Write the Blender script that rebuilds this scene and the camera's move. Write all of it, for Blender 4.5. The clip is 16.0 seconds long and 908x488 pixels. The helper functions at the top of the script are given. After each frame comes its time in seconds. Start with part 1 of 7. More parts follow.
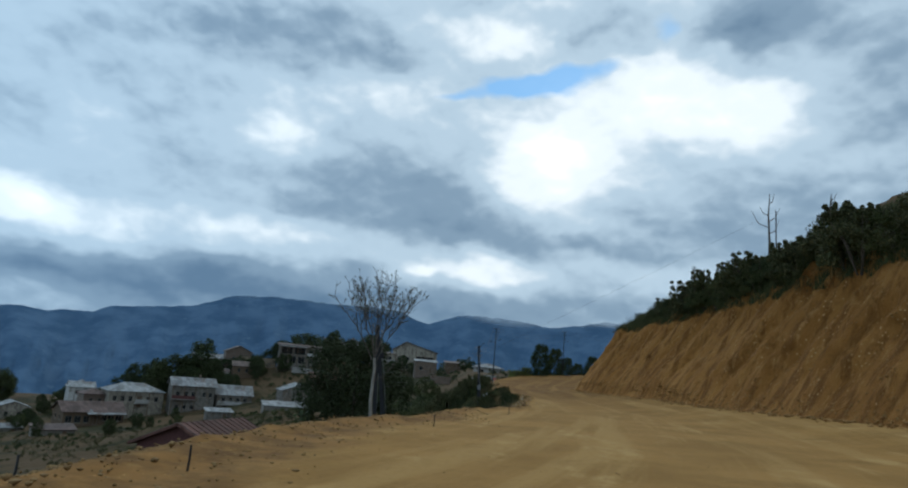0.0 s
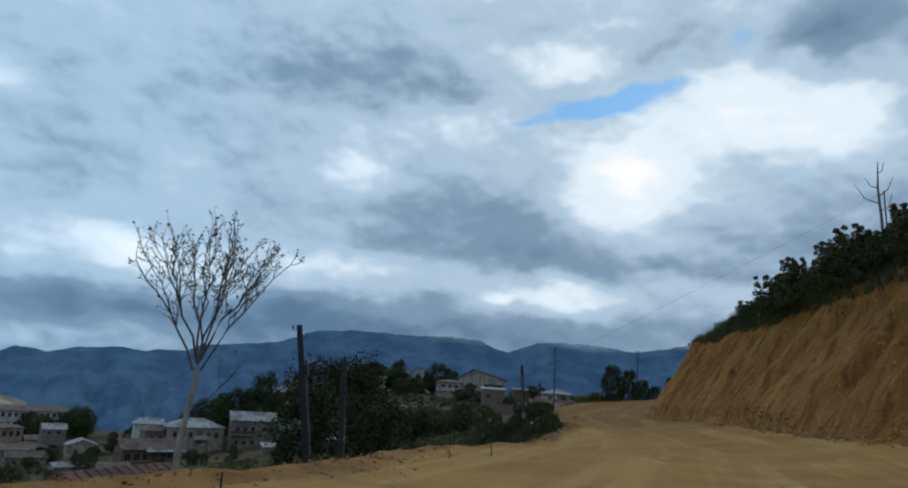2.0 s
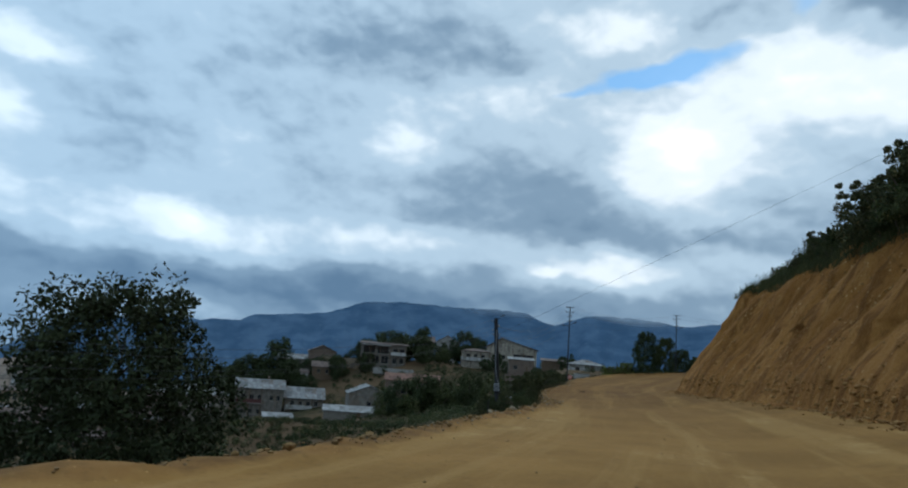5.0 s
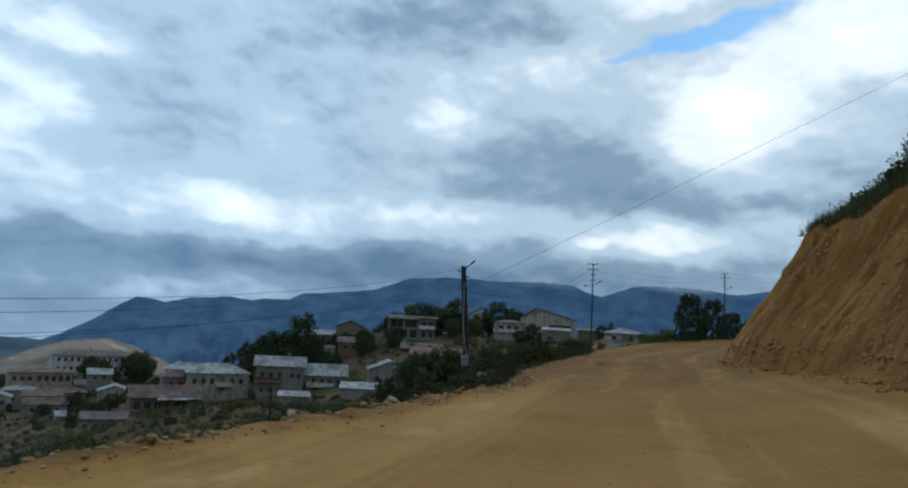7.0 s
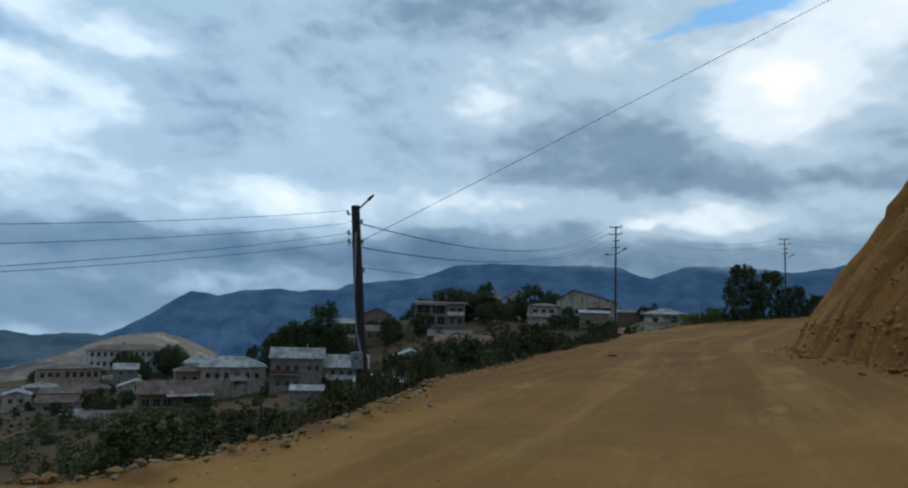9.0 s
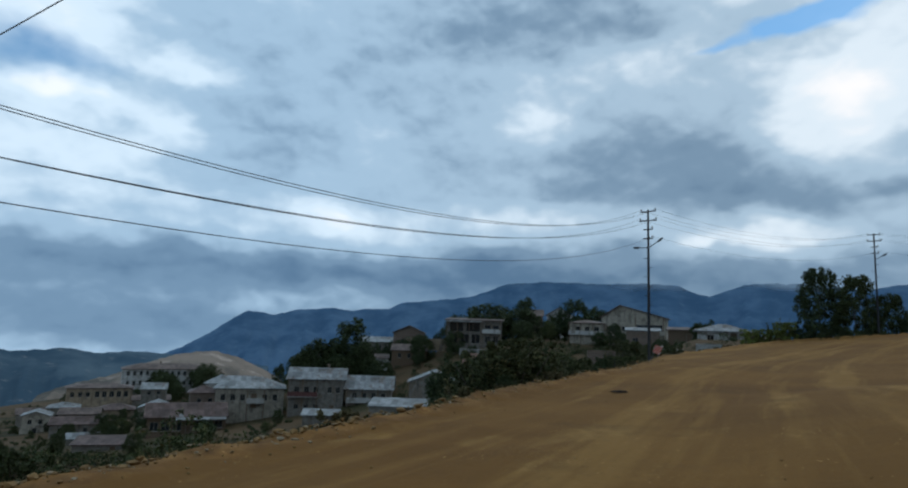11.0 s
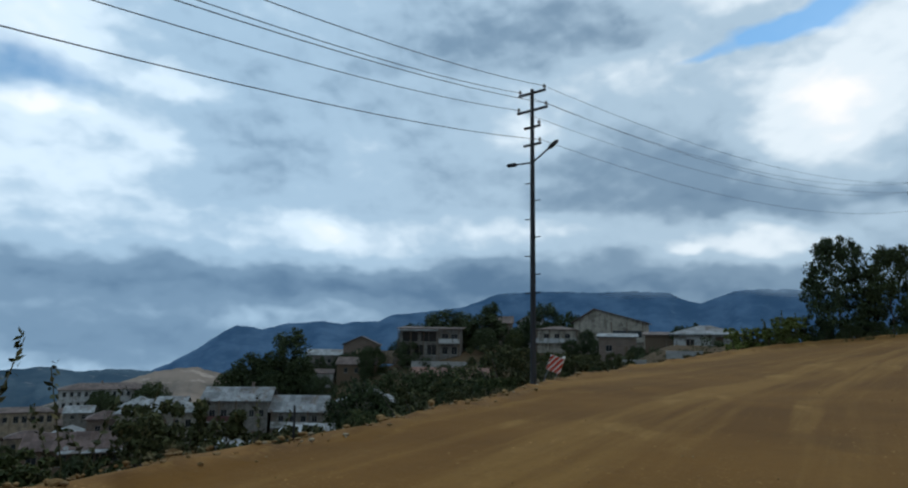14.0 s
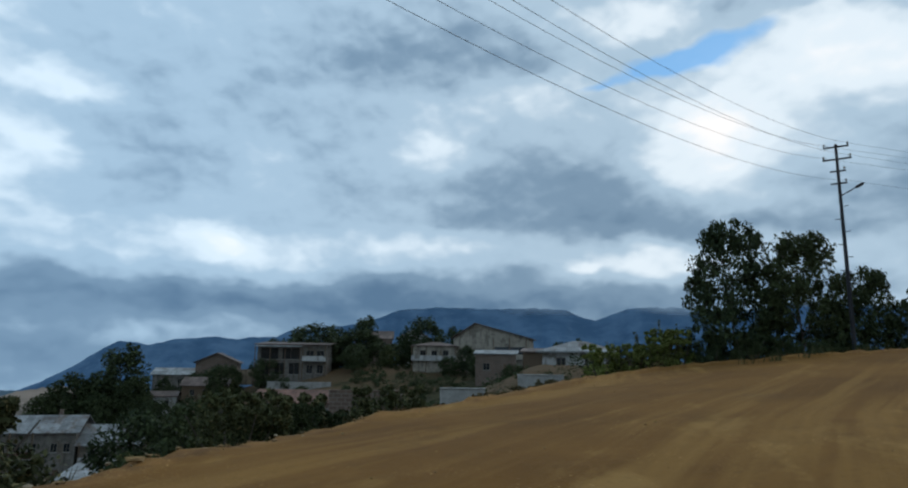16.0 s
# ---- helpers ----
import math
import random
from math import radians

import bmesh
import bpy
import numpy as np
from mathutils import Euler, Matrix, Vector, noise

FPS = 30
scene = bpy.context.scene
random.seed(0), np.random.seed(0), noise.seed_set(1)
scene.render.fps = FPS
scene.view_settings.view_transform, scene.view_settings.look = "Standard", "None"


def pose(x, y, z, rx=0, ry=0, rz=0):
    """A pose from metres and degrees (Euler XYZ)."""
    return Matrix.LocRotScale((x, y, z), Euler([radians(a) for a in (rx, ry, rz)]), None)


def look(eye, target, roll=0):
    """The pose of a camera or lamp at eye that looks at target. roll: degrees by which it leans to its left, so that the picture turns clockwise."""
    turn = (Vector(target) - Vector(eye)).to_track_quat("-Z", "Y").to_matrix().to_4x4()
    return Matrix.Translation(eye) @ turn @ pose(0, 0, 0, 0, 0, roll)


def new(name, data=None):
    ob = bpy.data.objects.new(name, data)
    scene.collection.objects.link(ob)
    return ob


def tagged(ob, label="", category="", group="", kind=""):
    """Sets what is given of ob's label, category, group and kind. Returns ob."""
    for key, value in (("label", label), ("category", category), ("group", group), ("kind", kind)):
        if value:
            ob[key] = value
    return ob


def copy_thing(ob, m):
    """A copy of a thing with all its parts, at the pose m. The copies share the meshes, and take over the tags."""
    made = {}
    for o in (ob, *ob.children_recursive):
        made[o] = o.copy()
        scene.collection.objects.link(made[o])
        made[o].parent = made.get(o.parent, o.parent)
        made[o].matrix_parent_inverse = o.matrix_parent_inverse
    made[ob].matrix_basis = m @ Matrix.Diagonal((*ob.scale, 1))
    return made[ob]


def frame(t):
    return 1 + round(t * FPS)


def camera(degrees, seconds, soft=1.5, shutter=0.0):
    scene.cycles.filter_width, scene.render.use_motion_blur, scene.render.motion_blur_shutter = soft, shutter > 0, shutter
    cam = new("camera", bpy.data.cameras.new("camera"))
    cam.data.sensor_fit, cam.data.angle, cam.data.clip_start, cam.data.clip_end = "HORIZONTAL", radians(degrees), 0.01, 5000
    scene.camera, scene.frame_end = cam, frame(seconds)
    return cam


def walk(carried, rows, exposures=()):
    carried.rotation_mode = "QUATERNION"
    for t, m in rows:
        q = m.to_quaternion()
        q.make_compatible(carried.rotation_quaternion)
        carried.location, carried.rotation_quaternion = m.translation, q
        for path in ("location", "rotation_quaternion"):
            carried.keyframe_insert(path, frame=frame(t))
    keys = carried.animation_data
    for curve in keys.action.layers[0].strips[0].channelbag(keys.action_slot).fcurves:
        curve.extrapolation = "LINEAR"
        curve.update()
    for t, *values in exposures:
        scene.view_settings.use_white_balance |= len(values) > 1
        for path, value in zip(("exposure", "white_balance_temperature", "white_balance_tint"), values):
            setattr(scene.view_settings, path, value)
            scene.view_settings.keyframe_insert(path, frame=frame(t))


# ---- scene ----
cam = camera(69.5, 16.0, soft=2.1)
PATH = [
    (0, (0.609, -7.09, 1.156), (0.574, -5.125, 1.524), 5.0),
    (0.5, (1.637, -4.302, 1.16), (1.549, -2.343, 1.55), 4.5),
    (1, (2.767, -1.509, 1.148), (2.62, 0.438, 1.58), 4.4),
    (1.5, (3.682, 1.222, 1.107), (3.467, 3.162, 1.543), 4.0),
    (2, (4.632, 4.039, 1.048), (4.363, 5.973, 1.484), 3.6),
    (2.5, (5.436, 6.904, 1.041), (5.148, 8.834, 1.476), 3.3),
    (3, (6.359, 9.956, 1.024), (6.05, 11.888, 1.437), 3.5),
    (3.5, (7.04, 12.984, 1.01), (6.722, 14.915, 1.423), 3.7),
    (6, (10.359, 28.861, 0.635), (9.868, 30.777, 0.928), 3.5),
    (6.5, (10.818, 32.152, 0.599), (10.303, 34.064, 0.88), 2.6),
    (7, (11.243, 35.556, 0.591), (10.704, 37.464, 0.852), 3.2),
    (7.5, (11.56, 39.029, 0.608), (10.996, 40.93, 0.861), 3.1),
    (8, (11.932, 42.502, 0.634), (11.352, 44.404, 0.854), 2.7),
    (8.5, (12.164, 45.888, 0.636), (11.532, 47.773, 0.856), 1.8),
    (9, (12.377, 49.29, 0.583), (11.707, 51.162, 0.798), 1.8),
    (11.5, (12.403, 66.214, 0.381), (11.555, 68.001, 0.679), 1.8),
    (12, (12.442, 69.764, 0.382), (11.573, 71.534, 0.715), 1.8),
    (12.5, (12.397, 73.313, 0.359), (11.522, 75.077, 0.713), 1.7),
    (13, (12.45, 77.005, 0.292), (11.578, 78.771, 0.634), 1.3),
    (13.5, (12.434, 80.757, 0.299), (11.603, 82.551, 0.605), 1.0),
    (14, (12.548, 84.559, 0.306), (11.758, 86.372, 0.608), 0.8),
    (14.5, (12.627, 88.324, 0.387), (11.879, 90.153, 0.699), 1.2),
    (15, (12.946, 92.248, 0.481), (12.243, 94.091, 0.81), 1.6),
    (15.5, (13.26, 96.02, 0.658), (12.645, 97.891, 1.005), 1.1),
    (16, (13.803, 99.819, 0.713), (13.289, 101.719, 1.066), 0.7),
]
walk(cam, [(t, look(eye, target, roll)) for t, eye, target, roll in PATH],
     [(0, .13, 6520, 10), (.6, .06, 6420, 10), (1.5, -.04, 6300, 10), (3.5, -.05, 6300, 10), (6, .20, 6400, 10), (6.8, .16, 6400, 10), (8, .0, 6380, 10), (9, .0, 6350, 10), (11.5, -.10, 6250, 10), (13, -.11, 6250, 10), (14, -.02, 6380, 10), (16, -.03, 6380, 10)])

# ---------------------------------------------------------------- sky and light
SUN_AZ, SUN_EL = radians(18), radians(46)

world = bpy.data.worlds.new("overcast_sky")
scene.world = world
world.use_nodes = True
WT = world.node_tree
WT.nodes.clear()


def wnode(kind, **sets):
    n = WT.nodes.new(kind)
    for k, v in sets.items():
        if k == "op":
            n.operation = v
    return n


def wput(sock, v):
    if hasattr(v, "is_output"):
        WT.links.new(v, sock)
    else:
        sock.default_value = v


def wmath(op, a, b=0.0, clamp=False):
    n = wnode("ShaderNodeMath", op=op)
    n.use_clamp = clamp
    wput(n.inputs[0], a)
    wput(n.inputs[1], b)
    return n.outputs[0]


def wvec(op, a, b=(0, 0, 0)):
    n = wnode("ShaderNodeVectorMath", op=op)
    wput(n.inputs[0], a)
    wput(n.inputs[1], b)
    return n.outputs["Value"] if op in ("DOT_PRODUCT", "LENGTH") else n.outputs[0]


def wnoise(vec, scale, detail, rough):
    n = wnode("ShaderNodeTexNoise")
    WT.links.new(vec, n.inputs["Vector"])
    n.inputs["Scale"].default_value = scale
    n.inputs["Detail"].default_value = detail
    n.inputs["Roughness"].default_value = rough
    return n


def wmix(fac, a, b):
    n = wnode("ShaderNodeMix")
    n.data_type = "RGBA"
    wput(n.inputs[0], fac)
    wput(n.inputs[6], a)
    wput(n.inputs[7], b)
    return n.outputs[2]


# cloud masses: azimuth and elevation in degrees, their half widths, strength
BRIGHT = [
    (7.2, 19.0, 4.8, 3.1, 0.42), (17.9, 23.8, 8.3, 3.8, 0.26), (24.8, 22.0, 6.6, 3.8, 0.20), (5.7, 15.0, 4.5, 2.8, 0.24), (1.4, 28.6, 6.3, 2.0, 0.22),
    (-17.5, 17.9, 4.0, 3.8, 0.24), (-9.4, 23.3, 6.6, 1.9, 0.18), (-32.6, 8.4, 6.7, 1.7, 0.12), (-16.3, 9.9, 9.8, 1.3, 0.14), (2.0, 8.4, 4.9, 1.6, 0.24),
    (-3.8, 8.2, 1.4, 0.6, 0.26), (-32.8, 13.8, 4.7, 2.0, 0.1), (-35.5, 9.4, 3.9, 1.4, 0.34), (-47.3, 20.6, 4.3, 1.3, 0.3), (-56.8, 17.3, 4.0, 0.9, 0.36),
    (-48.9, 16.2, 2.9, 1.6, 0.22), (-58.2, 22.7, 9, 3.0, 0.30), (-58.8, 12.5, 11, 4.6, 0.20), (-32.6, 16.6, 3.7, 2.3, 0.14), (-37.4, 2.6, 6.1, 0.9, 0.10),
]
DARK = [
    (-8.8, 14.6, 16.0, 4.0, 0.28), (0.7, 12.1, 7.8, 2.0, 0.16), (-14.7, 26.7, 12, 4.0, 0.13), (2, 4.6, 10, 1.6, 0.26), (23.5, 28.2, 4.9, 2.6, 0.4),
    (32, 23.0, 7, 8, 0.24), (10.0, 29.2, 4.6, 1.8, 0.2), (-36.3, 15.2, 8.0, 4.2, 0.07), (-28.1, 4.4, 15, 2.4, 0.30), (-12.8, 4.8, 13, 2.2, 0.32),
    (10.5, 11.2, 10.3, 1.3, 0.16), (24, 13.0, 9, 4.2, 0.20), (13.2, 6.0, 9, 2.2, 0.16), (-38.6, 17.6, 10.0, 4.8, 0.12), (-48.9, 23.1, 7.7, 2.1, 0.14),
    (-52.3, 4.8, 13, 2.2, 0.34), (-21.0, 25.0, 14, 4.6, 0.11), (-50, 0.2, 22, 2.4, 0.32), (-36.5, 5.4, 8.1, 1.3, 0.16), (-19.4, 6.3, 7.7, 1.1, 0.1),
]
GAPS = [
    (-1.5, 22.8, 2.6, .6, .7), (2.2, 23.7, 2.8, .9, 1.1), (5.4, 24.7, 2.8, 1.2, 1.2), (8.6, 25.8, 2.6, 1.2, 1.0), (11.6, 26.7, 2.2, .8, .6), (16.7, 29.2, 1.9, 1.5, .6),
    (-56.2, 19.4, 4.8, 1.9, .62), (-60.5, 20.0, 3.8, 3.0, .5),
]

coord = wnode("ShaderNodeTexCoord").outputs["Generated"]
sep = wnode("ShaderNodeSeparateXYZ")
WT.links.new(coord, sep.inputs[0])
az = wmath("MULTIPLY", wmath("ARCTAN2", sep.outputs[0], sep.outputs[1]), 180 / math.pi)
el = wmath("MULTIPLY", wmath("ARCSINE", sep.outputs[2]), 180 / math.pi)
ae = wnode("ShaderNodeCombineXYZ")
WT.links.new(az, ae.inputs[0])
WT.links.new(el, ae.inputs[1])
# cloud space: degrees, flattened a little, with slow and billowing warps
flat = wvec("MULTIPLY", ae.outputs[0], (.1, .155, 0))
slow = wvec("MULTIPLY", wvec("SUBTRACT", wnoise(flat, 1.1, 2, .45).outputs["Color"], (.5, .5, .5)), (6.0, 3.2, 0))
curl = wvec("MULTIPLY", wvec("SUBTRACT", wnoise(flat, 4.0, 2.2, .42).outputs["Color"], (.5, .5, .5)), (2.3, 1.5, 0))
place = wvec("ADD", wvec("ADD", ae.outputs[0], slow), curl)


def masses(rows, sign):
    total = None
    for a, e, wa, we, k in rows:
        d = wvec("MULTIPLY", wvec("SUBTRACT", place, (a, e, 0)), (1 / wa, 1 / we, 0))
        g = wmath("MULTIPLY", wmath("POWER", math.e, wmath("MULTIPLY", wvec("DOT_PRODUCT", d, d), -1.0)), sign * k)
        total = g if total is None else wmath("ADD", total, g)
    return total


puff = wvec("ADD", flat, wvec("MULTIPLY", curl, (.06, .09, 0)))
big = wnoise(puff, 1.15, 3, .45).outputs[0]
middle = wnoise(puff, 3.0, 3.5, .45).outputs[0]
fine = wnoise(puff, 9.0, 4, .5).outputs[0]
value = wmath("MULTIPLY", wmath("SUBTRACT", big, .5), .30)
value = wmath("ADD", value, wmath("MULTIPLY", wmath("SUBTRACT", middle, .5), .17))
value = wmath("ADD", value, wmath("MULTIPLY", wmath("SUBTRACT", fine, .5), .05))
# billows lit from above
upper = wvec("ADD", puff, (.02, .10, 0))
relief = wmath("SUBTRACT", wnoise(puff, 1.9, 3, .45).outputs[0], wnoise(upper, 1.9, 3, .45).outputs[0])
value = wmath("ADD", value, wmath("MULTIPLY", relief, .42))
value = wmath("ADD", wmath("ADD", value, .525), wmath("ADD", masses(BRIGHT, 1), masses(DARK, -1)))
ramp = wnode("ShaderNodeValToRGB")
WT.links.new(value, ramp.inputs[0])
ramp.color_ramp.interpolation = "EASE"
stops = [(0.0, (.108, .198, .312)), (.25, (.202, .318, .445)), (.50, (.422, .584, .728)), (.74, (.772, .905, 1.0)), (1.0, (1.03, 1.05, 1.06))]
for at, col in stops:
    el_ = ramp.color_ramp.elements.new(at) if 0 < at < 1 else ramp.color_ramp.elements[0 if at == 0 else -1]
    el_.color = (*col, 1)
nishita = wnode("ShaderNodeTexSky")
nishita.sky_type = "NISHITA"
nishita.sun_disc = False
nishita.sun_elevation, nishita.sun_rotation = SUN_EL, SUN_AZ
nishita.air_density, nishita.dust_density, nishita.ozone_density = 1.0, 0.2, 3.0
clear = wvec("MULTIPLY", nishita.outputs[0], (.082, .121, .127))
hole = wmath("MULTIPLY", masses(GAPS, 1), 1.5)
hole = wmath("SUBTRACT", hole, wmath("ADD", .12, wmath("MULTIPLY", middle, .75)), clamp=True)
# the deck is bluer away from the sun, greyer towards it
side = wnode("ShaderNodeMapRange")
side.interpolation_type = "SMOOTHSTEP"
WT.links.new(az, side.inputs[0])
side.inputs[1].default_value, side.inputs[2].default_value = -48, 2
tint = wvec("MULTIPLY", ramp.outputs[0], wmix(side.outputs[0], (.965, 1.0, 1.03, 1), (1.045, 1.0, .97, 1)))
shade = wmix(wmath("MINIMUM", hole, 0.9), tint, clear)
back = wnode("ShaderNodeBackground")
WT.links.new(shade, back.inputs[0])
back.inputs[1].default_value = 1.0
WT.links.new(back.outputs[0], wnode("ShaderNodeOutputWorld").inputs[0])

sun = new("sun", bpy.data.lights.new("sun", "SUN"))
sun.data.energy, sun.data.angle, sun.data.color = 0.5, radians(22), (1.0, .95, .86)
sun.matrix_world = look((0, 0, 60), (-math.sin(SUN_AZ) * math.cos(SUN_EL), -math.cos(SUN_AZ) * math.cos(SUN_EL), 60 - math.sin(SUN_EL)))


# ---------------------------------------------------------------- materials
class Mat:
    """A node material in the making."""

    def __init__(self, name, rough=.9, metal=0.0, spec=.3):
        self.m = bpy.data.materials.new(name)
        self.m.use_nodes = True
        self.t = self.m.node_tree
        self.b = self.t.nodes["Principled BSDF"]
        self.b.inputs["Roughness"].default_value = rough
        self.b.inputs["Metallic"].default_value = metal
        self.b.inputs["Specular IOR Level"].default_value = spec
        self.co = None

    def n(self, kind):
        return self.t.nodes.new(kind)

    def put(self, sock, v):
        if hasattr(v, "is_output"):
            self.t.links.new(v, sock)
        elif isinstance(v, tuple) and len(v) == 3 and sock.type == "RGBA":
            sock.default_value = (*v, 1)
        else:
            sock.default_value = v

    def where(self, world_space=False, stretch=(1, 1, 1)):
        src = self.n("ShaderNodeNewGeometry").outputs["Position"] if world_space else self.n("ShaderNodeTexCoord").outputs["Object"]
        v = self.n("ShaderNodeVectorMath")
        v.operation = "MULTIPLY"
        self.put(v.inputs[0], src)
        self.put(v.inputs[1], stretch)
        return v.outputs[0]

    def noise(self, co, scale, detail=5, rough=.6):
        n = self.n("ShaderNodeTexNoise")
        self.put(n.inputs["Vector"], co)
        n.inputs["Scale"].default_value, n.inputs["Detail"].default_value, n.inputs["Roughness"].default_value = scale, detail, rough
        return n.outputs[0]

    def voronoi(self, co, scale, out="Distance"):
        n = self.n("ShaderNodeTexVoronoi")
        self.put(n.inputs["Vector"], co)
        n.inputs["Scale"].default_value = scale
        return n.outputs[out]

    def math(self, op, a, b=0.0, clamp=False):
        n = self.n("ShaderNodeMath")
        n.operation, n.use_clamp = op, clamp
        self.put(n.inputs[0], a)
        self.put(n.inputs[1], b)
        return n.outputs[0]

    def span(self, v, lo, hi):
        n = self.n("ShaderNodeMapRange")
        n.interpolation_type = "SMOOTHSTEP"
        self.put(n.inputs[0], v)
        n.inputs[1].default_value, n.inputs[2].default_value = lo, hi
        return n.outputs[0]

    def mix(self, f, a, b, blend="MIX"):
        n = self.n("ShaderNodeMix")
        n.data_type, n.blend_type = "RGBA", blend
        self.put(n.inputs[0], f)
        self.put(n.inputs[6], a)
        self.put(n.inputs[7], b)
        return n.outputs[2]

    def attr(self, name, out="Fac"):
        n = self.n("ShaderNodeAttribute")
        n.attribute_name = name
        return n.outputs[out]

    def random(self):
        return self.n("ShaderNodeObjectInfo").outputs["Random"]

    def island(self):
        return self.n("ShaderNodeNewGeometry").outputs["Random Per Island"]

    def colour(self, c):
        self.put(self.b.inputs["Base Color"], c)
        return self

    def bump(self, h, strength, dist):
        n = self.n("ShaderNodeBump")
        n.inputs["Strength"].default_value, n.inputs["Distance"].default_value = strength, dist
        self.put(n.inputs["Height"], h)
        self.t.links.new(n.outputs[0], self.b.inputs["Normal"])
        return self


def plain(name, a, b, scale=3.0, rough=.85, metal=0.0, bump=.3, dist=.01, stain=None, stretch=(1, 1, 1), vary=.25, spec=.3):
    """Two-tone surface with grain, larger stains and a little difference from thing to thing."""
    m = Mat(name, rough, metal, spec)
    co = m.where(False, stretch)
    g = m.noise(co, scale, 6, .62)
    c = m.mix(m.span(g, .3, .7), a, b)
    if stain:
        c = m.mix(m.math("MULTIPLY", m.span(m.noise(co, scale * .22, 4, .6), .48, .72), .75), c, stain)
    v = m.math("ADD", m.math("MULTIPLY", m.random(), vary), 1 - vary / 2)
    n = m.n("ShaderNodeVectorMath")
    n.operation = "SCALE"
    m.put(n.inputs[0], c)
    m.put(n.inputs["Scale"], v)
    m.colour(n.outputs[0])
    m.bump(m.noise(co, scale * 6, 4, .6), bump, dist)
    return m.m


def dirt_road():
    m = Mat("packed_dirt", .95, 0, .15)
    co = m.where(True)
    uv = m.n("ShaderNodeUVMap").outputs[0]
    sep = m.n("ShaderNodeSeparateXYZ")
    m.put(sep.inputs[0], uv)
    # wheel tracks run along the road; they wander a little
    along = m.n("ShaderNodeVectorMath")
    along.operation = "MULTIPLY"
    m.put(along.inputs[0], uv)
    m.put(along.inputs[1], (.62, .035, 0))
    tr = m.noise(along.outputs[0], 1.0, 4, .62)
    thin = m.n("ShaderNodeVectorMath")
    thin.operation = "MULTIPLY"
    m.put(thin.inputs[0], uv)
    m.put(thin.inputs[1], (3.2, .10, 0))
    tr2 = m.noise(thin.outputs[0], 1.0, 4, .65)
    pos = m.n("ShaderNodeSeparateXYZ")
    m.put(pos.inputs[0], co)
    south = m.span(m.math("ADD", pos.outputs[1], m.math("MULTIPLY", m.noise(co, .08, 4, .6), 24)), 96, 40)
    c = m.mix(m.span(m.noise(co, .22, 5, .6), .32, .68), (0.103, 0.051, 0.011), (0.147, 0.076, 0.018))
    c = m.mix(south, c, m.mix(m.span(m.noise(co, .3, 5, .6), .32, .68), (.200, .117, .037), (.270, .160, .056)))
    c = m.mix(m.math("MULTIPLY", m.span(tr, .48, .62), .75), c, m.mix(south, (0.204, 0.118, 0.036), (.305, .197, .080)))
    c = m.mix(m.math("MULTIPLY", m.span(tr2, .54, .68), .30), c, m.mix(south, (0.198, 0.116, 0.036), (.297, .190, .078)))
    c = m.mix(m.math("MULTIPLY", m.span(m.noise(co, 1.3, 6, .7), .55, .78), .40), c, (0.105, 0.056, 0.017))
    dust = m.math("MULTIPLY", m.span(m.noise(m.where(True, (1, .45, 1)), .75, 6, .68), .54, .66), m.span(tr, .42, .58))
    c = m.mix(m.math("MULTIPLY", dust, .7), c, m.mix(south, (.235, .145, .052), (.36, .25, .115)))
    c = m.mix(m.math("MULTIPLY", m.span(m.noise(co, .35, 5, .65), .56, .70), .45), c, m.mix(south, (.085, .045, .013), (.150, .088, .028)))
    loose = m.mix(m.span(m.noise(co, .9, 6, .68), .36, .64), (.085, .044, .015), (.200, .108, .038))
    loose = m.mix(m.math("MULTIPLY", m.span(m.noise(co, 4.5, 6, .7), .52, .68), .6), loose, (.27, .17, .07))
    rim = m.math("ADD", m.attr("verge"), m.math("MULTIPLY", m.math("SUBTRACT", m.noise(co, .55, 5, .65), .5), 1.1))
    c = m.mix(m.math("MULTIPLY", m.span(rim, .30, .75), .85), c, loose)
    peb = m.voronoi(co, 7.0)
    c = m.mix(m.math("MULTIPLY", m.span(peb, .16, .05), m.span(m.noise(co, .9, 3, .6), .5, .62)), c, (0.396, 0.262, 0.120))
    grit = m.voronoi(co, 16.0)
    c = m.mix(m.math("MULTIPLY", m.span(grit, .30, .12), m.math("MULTIPLY", m.span(m.noise(co, .55, 4, .65), .47, .62), .55)), c, (.30, .185, .075))
    c = m.mix(m.math("MULTIPLY", m.span(m.noise(co, 9.0, 5, .7), .52, .70), .35), c, (.085, .048, .014))
    c = m.mix(1.0, c, (1.19, 1.07, .86), "MULTIPLY")
    m.colour(c)
    h = m.math("ADD", m.math("MULTIPLY", m.noise(co, 5, 7, .7), .6), m.math("MULTIPLY", tr2, .7))
    return m.bump(h, .55, .05).m


